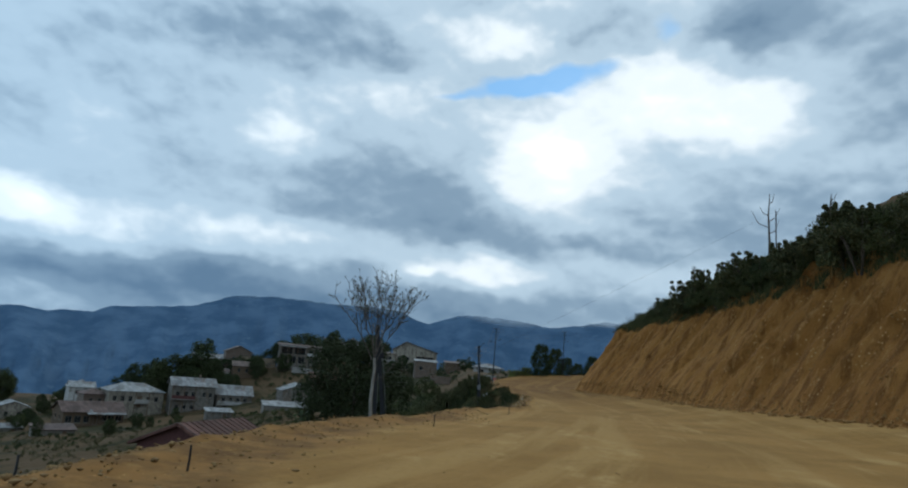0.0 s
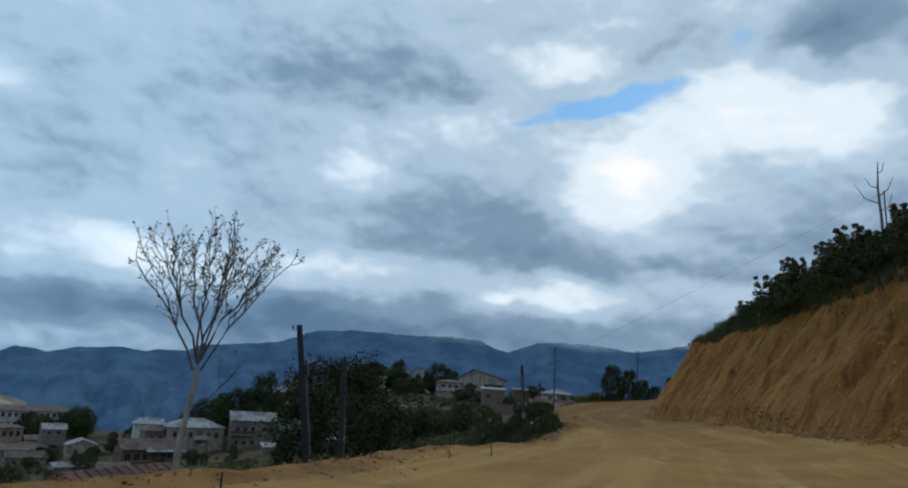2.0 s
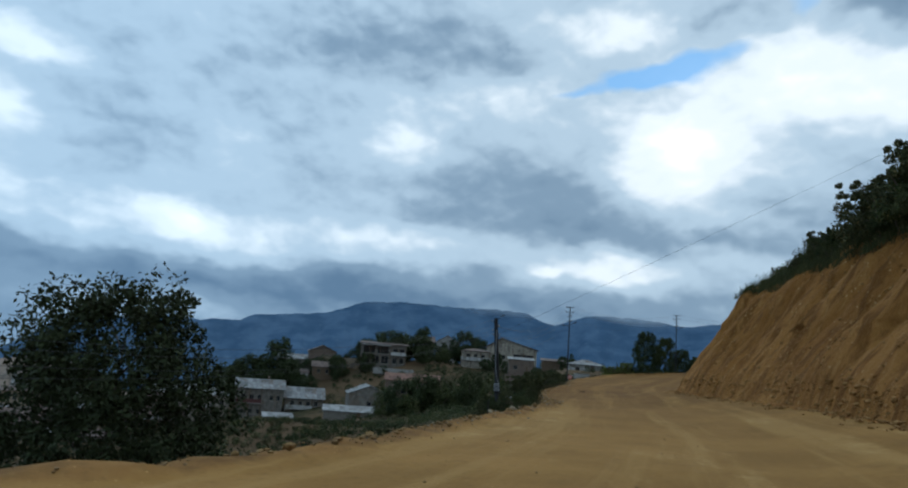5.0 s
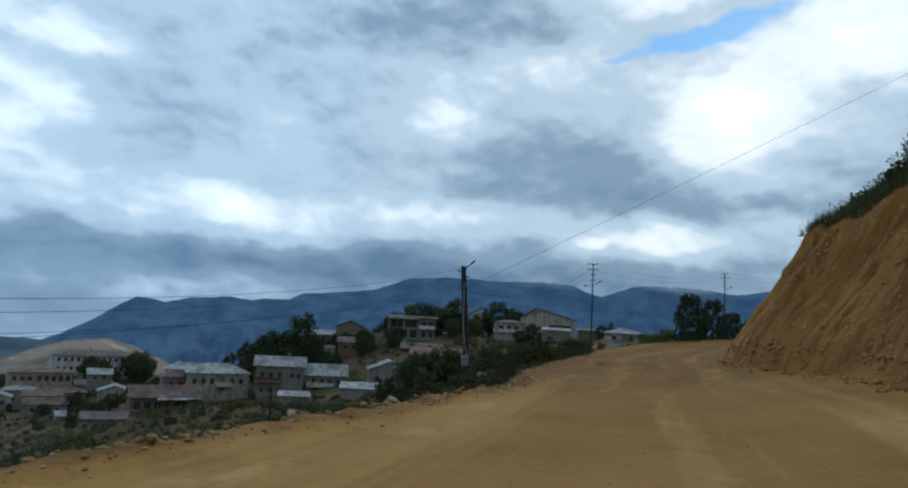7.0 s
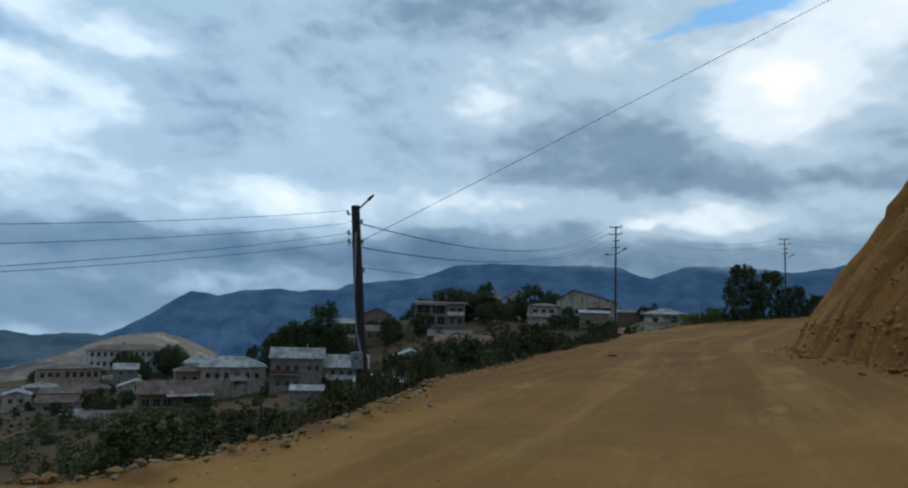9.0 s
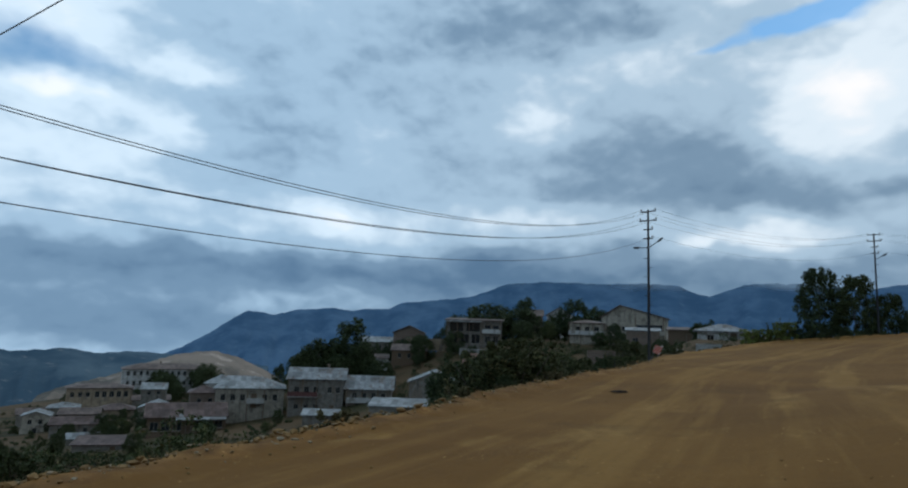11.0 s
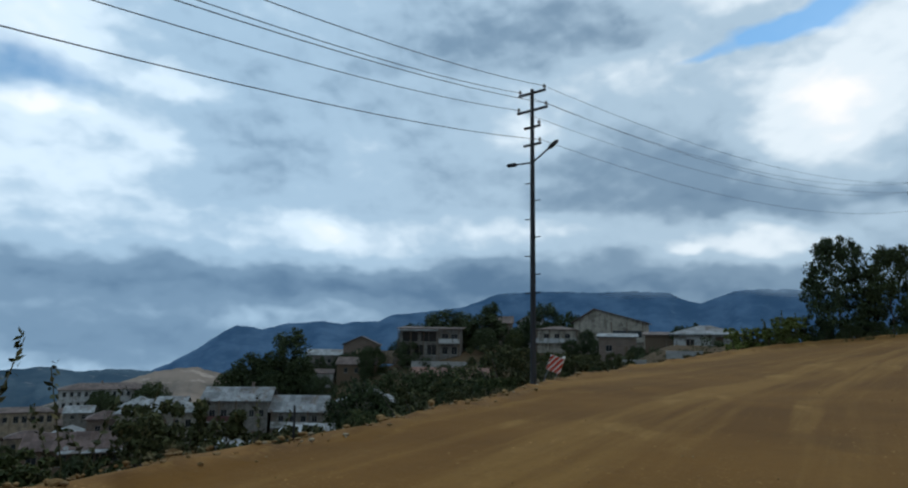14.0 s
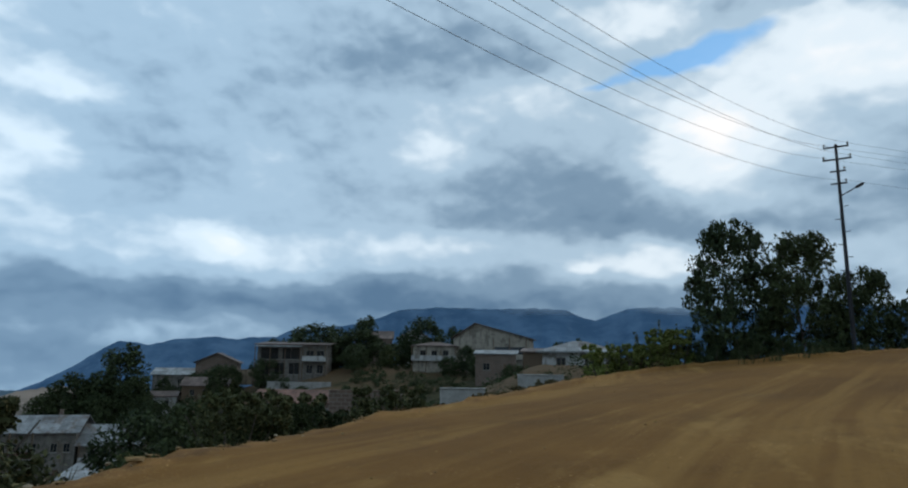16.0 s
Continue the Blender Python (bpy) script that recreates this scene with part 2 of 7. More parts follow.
def earth(name, a, b, c2, streak=True):
    """Freshly cut earth with runnels down the face, their shade painted as dark streaks, and small stones."""
    m = Mat(name, .96, 0, .12)
    co = m.where(True)
    run = m.where(True, (.30, 1.1, .30))
    c = m.mix(m.span(m.noise(co, .16, 5, .6), .33, .67), a, b)
    c = m.mix(m.math("MULTIPLY", m.span(m.noise(run, 1.1, 6, .65), .45, .62), .85), c, c2)
    c = m.mix(m.math("MULTIPLY", m.span(m.noise(run, 2.3, 6, .7), .54, .68), .60), c, (.36, .205, .080))
    c = m.mix(m.math("MULTIPLY", m.span(m.noise(co, 1.6, 6, .7), .52, .74), .55), c, (.095, .046, .014))
    st = m.voronoi(co, 3.2)
    c = m.mix(m.math("MULTIPLY", m.span(st, .25, .10), m.span(m.noise(run, .9, 3, .6), .46, .58)), c, (.42, .27, .125))
    st2 = m.voronoi(co, 8.5)
    c = m.mix(m.math("MULTIPLY", m.span(st2, .22, .10), .45), c, (.25, .150, .060))
    c = m.mix(1.0, c, (1.20, 1.10, 1.0), "MULTIPLY")
    m.colour(c)
    h = m.math("ADD", m.noise(co, 2.2, 8, .72), m.math("MULTIPLY", m.noise(run, 1.6, 6, .6), .8))
    return m.bump(h, 1.0, .30).m


def meadow():
    """Valley side: dry earth, weeds and grass; nearer the road bare spoil."""
    m = Mat("weedy_slope", .95, 0, .12)
    co = m.where(True)
    veg = m.mix(m.span(m.noise(co, .6, 6, .65), .35, .65), (.018, .019, .008), (.046, .042, .018))
    veg = m.mix(m.math("MULTIPLY", m.span(m.noise(co, .05, 5, .65), .40, .56), .85), veg, (.098, .063, .034))
    soil = m.mix(m.span(m.noise(co, .35, 6, .65), .34, .66), (.105, .061, .022), (.165, .105, .043))
    soil = m.mix(m.math("MULTIPLY", m.span(m.noise(co, 2.2, 6, .7), .5, .7), .5), soil, (.062, .037, .015))
    f = m.math("ADD", m.attr("spoil"), m.math("MULTIPLY", m.math("SUBTRACT", m.noise(co, .8, 5, .65), .5), .9))
    c = m.mix(m.span(f, .35, .6), veg, soil)
    m.colour(c)
    return m.bump(m.noise(co, 2.5, 7, .7), .8, .12).m


def foliage(name, dark, light, tip=None):
    m = Mat(name, .7, 0, .12)
    r = m.island()
    c = m.mix(r, dark, light)
    if tip:
        c = m.mix(m.span(r, .86, .97), c, tip)
    c = m.mix(m.math("MULTIPLY", m.random(), .35), c, (.055, .060, .018))
    m.colour(c)
    m.b.inputs["Transmission Weight"].default_value = 0
    m.b.inputs["Subsurface Weight"].default_value = 0
    return m.m


def roof_sheet(name, a, b, rust, k=9.0, rust_share=.55):
    """Corrugated sheets laid side by side, each weathered in its own way, with rusty patches."""
    m = Mat(name, .7, .0, .2)
    co = m.where(False)
    br = m.n("ShaderNodeTexBrick")
    br.offset = .0
    m.put(br.inputs["Vector"], co)
    m.put(br.inputs["Color1"], (.62, .62, .62))
    m.put(br.inputs["Color2"], (1.30, 1.30, 1.30))
    m.put(br.inputs["Mortar"], (.55, .55, .55))
    br.inputs["Scale"].default_value, br.inputs["Mortar Size"].default_value = 1.0, .02
    br.inputs["Brick Width"].default_value, br.inputs["Row Height"].default_value = 1.05, 2.1
    c = m.mix(m.span(m.noise(co, .8, 5, .6), .35, .65), a, b)
    c = m.mix(m.math("MULTIPLY", m.span(m.noise(m.where(False, (1, 1, .3)), .55, 6, .7), rust_share, rust_share + .14), .85), c, rust)
    c = m.mix(.75, c, br.outputs[0], "MULTIPLY")
    w = m.n("ShaderNodeTexWave")
    m.put(w.inputs["Vector"], co)
    w.inputs["Scale"].default_value = k / 6.283
    w.bands_direction = "X"
    m.colour(c)
    return m.bump(w.outputs["Fac"], .5, .03).m


def old_wall(name, a, b, block, drip):
    """Patchy old render: bare masonry where it has fallen, dark runs below eaves and sills."""
    m = Mat(name, .93, 0, .2)
    co = m.where(False)
    c = m.mix(m.span(m.noise(co, 1.2, 6, .65), .33, .67), a, b)
    br = m.n("ShaderNodeTexBrick")
    mp = m.n("ShaderNodeMapping")
    mp.inputs["Rotation"].default_value = (radians(90), 0, 0)
    m.put(mp.inputs[0], co)
    m.put(br.inputs["Vector"], mp.outputs[0])
    m.put(br.inputs["Color1"], block)
    m.put(br.inputs["Color2"], tuple(v * .72 for v in block))
    m.put(br.inputs["Mortar"], tuple(v * 1.25 for v in block))
    br.inputs["Scale"].default_value, br.inputs["Mortar Size"].default_value = 1.0, .03
    br.inputs["Brick Width"].default_value, br.inputs["Row Height"].default_value = .55, .28
    c = m.mix(m.span(m.noise(co, .42, 5, .7), .54, .60), c, br.outputs[0])
    c = m.mix(m.math("MULTIPLY", m.span(m.noise(m.where(False, (1.6, 1.6, .16)), 1.1, 5, .65), .50, .68), .7), c, drip)
    c = m.mix(m.math("MULTIPLY", m.span(m.noise(co, 5.0, 5, .7), .54, .72), .35), c, drip)
    v = m.math("ADD", m.math("MULTIPLY", m.random(), .3), .9)
    n = m.n("ShaderNodeVectorMath")
    n.operation = "SCALE"
    m.put(n.inputs[0], c)
    m.put(n.inputs["Scale"], v)
    m.colour(n.outputs[0])
    return m.bump(m.noise(co, 9, 5, .65), .35, .02).m


def brickwork(name, a, b, mortar):
    m = Mat(name, .92, 0, .2)
    co = m.where(False)
    br = m.n("ShaderNodeTexBrick")
    mp = m.n("ShaderNodeMapping")
    mp.inputs["Rotation"].default_value = (radians(90), 0, 0)
    m.put(mp.inputs[0], co)
    m.put(br.inputs["Vector"], mp.outputs[0])
    m.put(br.inputs["Color1"], a)
    m.put(br.inputs["Color2"], b)
    m.put(br.inputs["Mortar"], mortar)
    br.inputs["Scale"].default_value = 1.0
    br.inputs["Brick Width"].default_value, br.inputs["Row Height"].default_value, br.inputs["Mortar Size"].default_value = .5, .25, .02
    c = m.mix(m.math("MULTIPLY", m.span(m.noise(co, .7, 5, .65), .45, .7), .5), br.outputs[0], (.10, .085, .07))
    m.colour(c)
    return m.bump(br.outputs["Fac"], .4, -.02).m


M_ROAD = dirt_road()
M_BANK = earth("cut_earth", (.215, .100, .026), (.315, .160, .048), (.135, .060, .016))
M_SPOIL = earth("spoil_earth", (.15, .09, .034), (.20, .13, .055), (.11, .065, .024))
M_SLOPE = meadow()
M_STONE = plain("field_stone", (.20, .120, .048), (.31, .205, .095), 5, .95, bump=.5, dist=.02, stain=(.17, .11, .055), vary=.5)
M_RUBBLE = plain("reddish_rubble", (.20, .112, .038), (.31, .195, .078), 4, .95, bump=.6, dist=.03, stain=(.13, .075, .03), vary=.4)
M_PALE_STONE = plain("pale_stone", (.20, .155, .095), (.33, .275, .19), 5, .95, bump=.5, dist=.02, stain=(.24, .18, .11), vary=.5)
M_BANKSTONE = plain("bank_stone", (.20, .105, .034), (.34, .195, .080), 4, .96, bump=.6, dist=.03, stain=(.15, .07, .02), vary=.5, spec=.1)
# Leaf tones are raised a little, in place of a veil of haze.
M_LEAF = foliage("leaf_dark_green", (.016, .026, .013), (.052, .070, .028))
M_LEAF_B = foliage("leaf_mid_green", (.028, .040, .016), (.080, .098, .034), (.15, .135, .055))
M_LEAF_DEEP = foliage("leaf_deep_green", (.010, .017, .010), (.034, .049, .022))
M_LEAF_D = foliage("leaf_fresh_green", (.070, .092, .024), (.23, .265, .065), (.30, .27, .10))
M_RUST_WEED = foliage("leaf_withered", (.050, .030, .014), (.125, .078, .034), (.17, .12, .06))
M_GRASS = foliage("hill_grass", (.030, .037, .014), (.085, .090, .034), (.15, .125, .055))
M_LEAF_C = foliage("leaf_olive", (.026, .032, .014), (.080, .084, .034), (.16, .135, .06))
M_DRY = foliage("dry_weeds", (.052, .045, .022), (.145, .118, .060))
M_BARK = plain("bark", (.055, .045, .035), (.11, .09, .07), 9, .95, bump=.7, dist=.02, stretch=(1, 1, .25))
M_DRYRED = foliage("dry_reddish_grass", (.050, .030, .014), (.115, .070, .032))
M_CLOD = plain("dark_clod", (.022, .012, .007), (.055, .030, .016), 9, .95, bump=.8, dist=.03)
M_PALE = plain("pale_bark", (.16, .15, .13), (.27, .255, .225), 7, .9, bump=.5, dist=.012, stain=(.08, .075, .06), stretch=(1, 1, .3))
M_TWIG = plain("grey_twigs", (.060, .052, .044), (.12, .105, .09), 9, .9, bump=.4, dist=.01)
M_POLE = plain("weathered_pole", (.016, .017, .02), (.032, .032, .036), 6, .85, bump=.5, dist=.01, stretch=(3, 3, .2), stain=(.05, .045, .04))
M_STEEL = plain("dark_steel", (.02, .021, .024), (.04, .04, .044), 12, .55, .5, bump=.2, dist=.003)
M_GALV = plain("galvanised_steel", (.13, .14, .15), (.22, .23, .24), 8, .45, .7, bump=.15, dist=.002)
M_WIRE = plain("cable", (.02, .022, .025), (.035, .035, .04), 20, .6, bump=0)
M_PORC = plain("insulator_porcelain", (.12, .11, .10), (.3, .29, .27), 10, .25, bump=.05)
M_ROOF_GREY = roof_sheet("grey_sheet_roof", (.150, .160, .164), (.225, .235, .238), (.095, .072, .056), rust_share=.50)
M_ROOF_PALE = roof_sheet("pale_sheet_roof", (.185, .196, .198), (.270, .282, .282), (.11, .088, .072), rust_share=.52)
M_ROOF_RUST = roof_sheet("rusty_sheet_roof", (.080, .056, .050), (.120, .084, .074), (.060, .036, .028), rust_share=.50)
M_ROOF_MAROON = roof_sheet("maroon_sheet_roof", (.088, .042, .034), (.128, .062, .048), (.07, .03, .022), rust_share=.52)
M_ROOF_RED = roof_sheet("red_tile_roof", (.125, .066, .048), (.175, .092, .068), (.085, .05, .04), 18, rust_share=.56)
M_ROOF_BROWN = roof_sheet("brown_roof", (.095, .070, .060), (.14, .105, .09), (.06, .045, .04), rust_share=.55)
M_PLASTER = old_wall("cream_plaster", (.21, .185, .150), (.31, .28, .23), (.16, .14, .115), (.085, .072, .058))
M_WHITE = old_wall("limewashed_wall", (.30, .30, .29), (.42, .415, .40), (.20, .185, .16), (.13, .12, .105))
M_GREYWALL = old_wall("grey_render", (.125, .115, .102), (.205, .188, .165), (.15, .125, .10), (.055, .047, .040))
M_TANWALL = old_wall("tan_render", (.21, .16, .11), (.29, .23, .165), (.17, .14, .11), (.10, .075, .052))
M_BLOCK = brickwork("stone_blockwork", (.20, .178, .15), (.145, .13, .11), (.24, .225, .20))
M_BRICKW = brickwork("reddish_blockwork", (.165, .115, .088), (.13, .09, .07), (.20, .175, .15))
M_WOOD = plain("old_boards", (.085, .058, .038), (.15, .105, .07), 5, .9, stretch=(6, 6, .6), bump=.5)
M_MAROON = plain("maroon_boards", (.075, .032, .030), (.12, .05, .045), 5, .85, stretch=(6, 6, .6), bump=.4)
M_GLASS = plain("dark_glass_and_recess_shade", (.010, .012, .015), (.022, .026, .03), 1.5, .12, bump=0, spec=.5)
M_FRAME = plain("painted_frame", (.14, .125, .105), (.24, .22, .19), 6, .7, bump=.1)
M_CONC = plain("raw_concrete", (.24, .235, .22), (.34, .33, .31), 3, .92, stain=(.2, .19, .17), bump=.3)
M_BPLASTIC = plain("white_barrier_plastic", (.62, .60, .56), (.74, .72, .68), 5, .5, bump=.05, stain=(.4, .33, .25))
M_RPLASTIC = plain("red_barrier_plastic", (.42, .05, .03), (.52, .075, .045), 5, .5, bump=.05, stain=(.3, .08, .05))
M_CARWHITE = plain("white_car_paint", (.62, .63, .64), (.70, .71, .72), 2, .25, bump=0, spec=.5)
M_RUBBER = plain("tyre_rubber", (.012, .012, .012), (.025, .025, .025), 8, .8, bump=.2)


# Distance haze is put into the slopes' colour, along with a faint glow.
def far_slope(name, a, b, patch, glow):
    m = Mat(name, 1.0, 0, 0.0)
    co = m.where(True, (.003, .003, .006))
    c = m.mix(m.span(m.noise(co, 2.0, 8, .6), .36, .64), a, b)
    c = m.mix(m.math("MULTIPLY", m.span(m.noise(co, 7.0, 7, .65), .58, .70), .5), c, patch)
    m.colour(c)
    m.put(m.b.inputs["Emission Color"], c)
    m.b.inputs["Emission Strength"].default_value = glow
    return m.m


M_MOUNT = far_slope("haze_blue_mountain", (.031, .068, .122), (.050, .096, .160), (.072, .122, .182), .28)
# cloud on the summits is imitated: the surface turns see-through with height
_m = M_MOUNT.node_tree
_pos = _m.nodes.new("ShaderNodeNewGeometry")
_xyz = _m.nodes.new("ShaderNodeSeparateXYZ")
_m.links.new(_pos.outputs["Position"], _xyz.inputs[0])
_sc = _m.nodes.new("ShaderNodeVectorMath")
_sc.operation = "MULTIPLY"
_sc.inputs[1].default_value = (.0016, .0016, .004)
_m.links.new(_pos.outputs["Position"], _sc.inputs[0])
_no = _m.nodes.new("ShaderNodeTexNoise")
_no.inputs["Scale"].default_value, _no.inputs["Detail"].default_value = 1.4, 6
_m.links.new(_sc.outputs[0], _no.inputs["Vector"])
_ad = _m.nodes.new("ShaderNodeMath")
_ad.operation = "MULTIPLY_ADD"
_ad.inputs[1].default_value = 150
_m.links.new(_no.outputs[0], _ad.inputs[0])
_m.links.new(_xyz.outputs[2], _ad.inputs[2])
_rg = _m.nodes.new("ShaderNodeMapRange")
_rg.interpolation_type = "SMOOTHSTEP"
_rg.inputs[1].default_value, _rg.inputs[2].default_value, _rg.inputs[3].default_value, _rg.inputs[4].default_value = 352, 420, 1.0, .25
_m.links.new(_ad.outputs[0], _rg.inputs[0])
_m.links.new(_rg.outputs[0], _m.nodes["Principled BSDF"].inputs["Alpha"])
M_HILLBLUE = far_slope("haze_bluegreen_hill", (.034, .062, .090), (.062, .096, .124), (.13, .15, .165), .22)
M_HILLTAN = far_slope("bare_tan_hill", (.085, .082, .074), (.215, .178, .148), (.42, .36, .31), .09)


# ---------------------------------------------------------------- small mesh tools
def mesh_of(name, verts, faces, mats, smooth=False, idx=None):
    me = bpy.data.meshes.new(name)
    me.from_pydata(verts, [], faces)
    for m in (mats if isinstance(mats, (list, tuple)) else [mats]):
        me.materials.append(m)
    if smooth:
        me.polygons.foreach_set("use_smooth", [True] * len(me.polygons))
    if idx is not None:
        me.polygons.foreach_set("material_index", idx)
    me.update()
    return me


def part(name, bm, material, parent, label="", smooth=False):
    """Links a bmesh as one mesh object under a thing or under a part."""
    me = bpy.data.meshes.new(name)
    bm.to_mesh(me)
    bm.free()
    me.materials.append(material)
    if smooth:
        me.polygons.foreach_set("use_smooth", [True] * len(me.polygons))
    ob = new(name, me)
    ob.parent = parent
    if label:
        ob["label"] = label
    return ob


def mpart(name, me, parent, label="", at=None):
    ob = new(name, me)
    ob.parent = parent
    if at is not None:
        ob.matrix_basis = at
    if label:
        ob["label"] = label
    return ob


def box(bm, x0, x1, y0, y1, z0, z1, bevel=0.0, turn=None):
    v = [bm.verts.new(p) for p in ((x0, y0, z0), (x1, y0, z0), (x1, y1, z0), (x0, y1, z0), (x0, y0, z1), (x1, y0, z1), (x1, y1, z1), (x0, y1, z1))]
    f = [bm.faces.new([v[i] for i in q]) for q in ((3, 2, 1, 0), (4, 5, 6, 7), (0, 1, 5, 4), (1, 2, 6, 5), (2, 3, 7, 6), (3, 0, 4, 7))]
    if turn is not None:
        bmesh.ops.transform(bm, matrix=turn, verts=v)
    if bevel:
        bmesh.ops.bevel(bm, geom=list({e for q in f for e in q.edges}), offset=bevel, segments=1, affect="EDGES")
    return v


def tube(bm, pts, radii, sides=8, cap=True):
    """A round bar through points, with a radius at each."""
    rings = []
    for i, p in enumerate(pts):
        p = Vector(p)
        d = (Vector(pts[min(i + 1, len(pts) - 1)]) - Vector(pts[max(i - 1, 0)])).normalized()
        a = d.cross(Vector((0, 0, 1)) if abs(d.z) < .9 else Vector((1, 0, 0))).normalized()
        b = d.cross(a)
        r = radii[i] if isinstance(radii, (list, tuple)) else radii
        rings.append([bm.verts.new(p + r * (a * math.cos(2 * math.pi * k / sides) + b * math.sin(2 * math.pi * k / sides))) for k in range(sides)])
    for r0, r1 in zip(rings, rings[1:]):
        for k in range(sides):
            bm.faces.new((r0[k], r0[(k + 1) % sides], r1[(k + 1) % sides], r1[k]))
    if cap:
        bm.faces.new(rings[0][::-1])
        bm.faces.new(rings[-1])


# ---------------------------------------------------------------- the lie of the land
def smooth_line(pts, step=1.0):
    """A polyline rounded by a Catmull-Rom spline."""
    p = [Vector(q) for q in pts]
    out = []
    for i in range(len(p) - 1):
        a, b, c, d = p[max(i - 1, 0)], p[i], p[i + 1], p[min(i + 2, len(p) - 1)]
        n = max(2, min(12, int((c - b).length / step)))
        for k in range(n):
            t = k / n
            out.append(.5 * ((2 * b) + (c - a) * t + (2 * a - 5 * b + 4 * c - d) * t * t + (3 * b - a - 3 * c + d) * t ** 3))
    out.append(p[-1])
    return np.array([(v.x, v.y) for v in out])


LEFT = smooth_line([(-5, -300), (-4, -60), (-3.9, -20), (-4.2, 0), (-4.1, 6), (-3.5, 11), (-2.5, 14.6), (-1.3, 16.6), (-.5, 18.4), (-.1, 21), (.6, 24.5), (1.6, 27.3), (3.9, 31), (4.9, 36),
                    (5.3, 42), (6.2, 47), (6.7, 52), (7.45, 56), (7.0, 60.5), (5.9, 65.5), (6.0, 74), (5.7, 81), (6.3, 87), (6.95, 92), (7.5, 97), (7.25, 103),
                    (7.2, 109), (7.8, 115), (9.2, 119.5), (10.8, 125), (13, 129.5), (16, 131.5), (20, 130.2), (27, 128), (40, 131), (70, 140), (300, 190)], 2)
TOE = smooth_line([(15, -300), (16.5, -60), (17, -20), (17.4, 10), (17.7, 25), (18, 40), (17.8, 60), (16.7, 72), (16.5, 79), (17.8, 83), (21.5, 86),
                   (26, 88.5), (33, 90), (45, 92), (80, 97), (300, 130)], 2)


def signed(x, y, line):
    """Distance from a line, positive on its left."""
    best = np.full(x.shape, 1e9)
    sign = np.ones(x.shape)
    for (ax, ay), (bx, by) in zip(line[:-1], line[1:]):
        dx, dy = bx - ax, by - ay
        t = np.clip(((x - ax) * dx + (y - ay) * dy) / (dx * dx + dy * dy), 0, 1)
        d = np.hypot(x - ax - t * dx, y - ay - t * dy)
        s = np.where(dx * (y - ay) - dy * (x - ax) > 0, 1.0, -1.0)
        near = d < best
        best, sign = np.where(near, d, best), np.where(near, s, sign)
    return best * sign


def step01(v, lo, hi):
    t = np.clip((v - lo) / (hi - lo), 0, 1)
    return t * t * (3 - 2 * t)


def road_z(x, y):
    c = np.interp(y, [-300, -60, 0, 20, 40, 50, 62, 75, 85, 95, 105, 120, 133, 160], [-.3, -.3, -.32, -.55, -.86, -.88, -1.02, -1.10, -1.08, -.85, -.62, -.10, .30, .6])
    mid = np.interp(y, [-60, 0, 20, 40, 60, 100, 130], [0, 2.5, 8, 11.6, 12.3, 13.5, 13])
    tilt = np.interp(y, [0, 90, 122], [.035, .035, .11])
    rise = np.clip(x, -20, 60) - mid
    return c + np.where(rise > 0, tilt, np.interp(y, [0, 80, 96, 103, 108.5, 111, 116, 120, 126, 134], [.035, .03, .0, .01, .03, .055, .07, .10, .09, .08])) * np.clip(rise, -30, 14)


def valley_z(x, y):
    """The village side: a slope falling to the west, with a low hill."""
    w = np.maximum(0, 6 - x)
    z = -2.6 - 29 * (1 - np.exp(-w / 92.0)) - .035 * np.maximum(0, w - 120) - .34 * np.maximum(0, w - 262) + 3.0 * step01(y, 125, 160) * np.exp(-(w / 12) ** 2)
    z = np.maximum(z, -300)
    z = z + 15 * np.exp(-(x + 52) ** 2 / np.where(x > -52, 1800.0, 4232.0) - (y - 240) ** 2 / 1800)
    z = z + 5.0 * np.exp(-((x + 215) ** 2 + (y - 275) ** 2) / (2 * 40.0 ** 2))
    z = z + 3.6 * np.exp(-((x + 24) ** 2 + (y - 82) ** 2) / (2 * 9.0 ** 2)) + 2.5 * np.exp(-((x + 46) ** 2 + (y - 104) ** 2) / (2 * 10.0 ** 2))
    z = z - .035 * np.maximum(0, y - 330)
    z = np.maximum(z, -320)
    return z - .12 * np.maximum(0, np.hypot(x, y) - 1500)


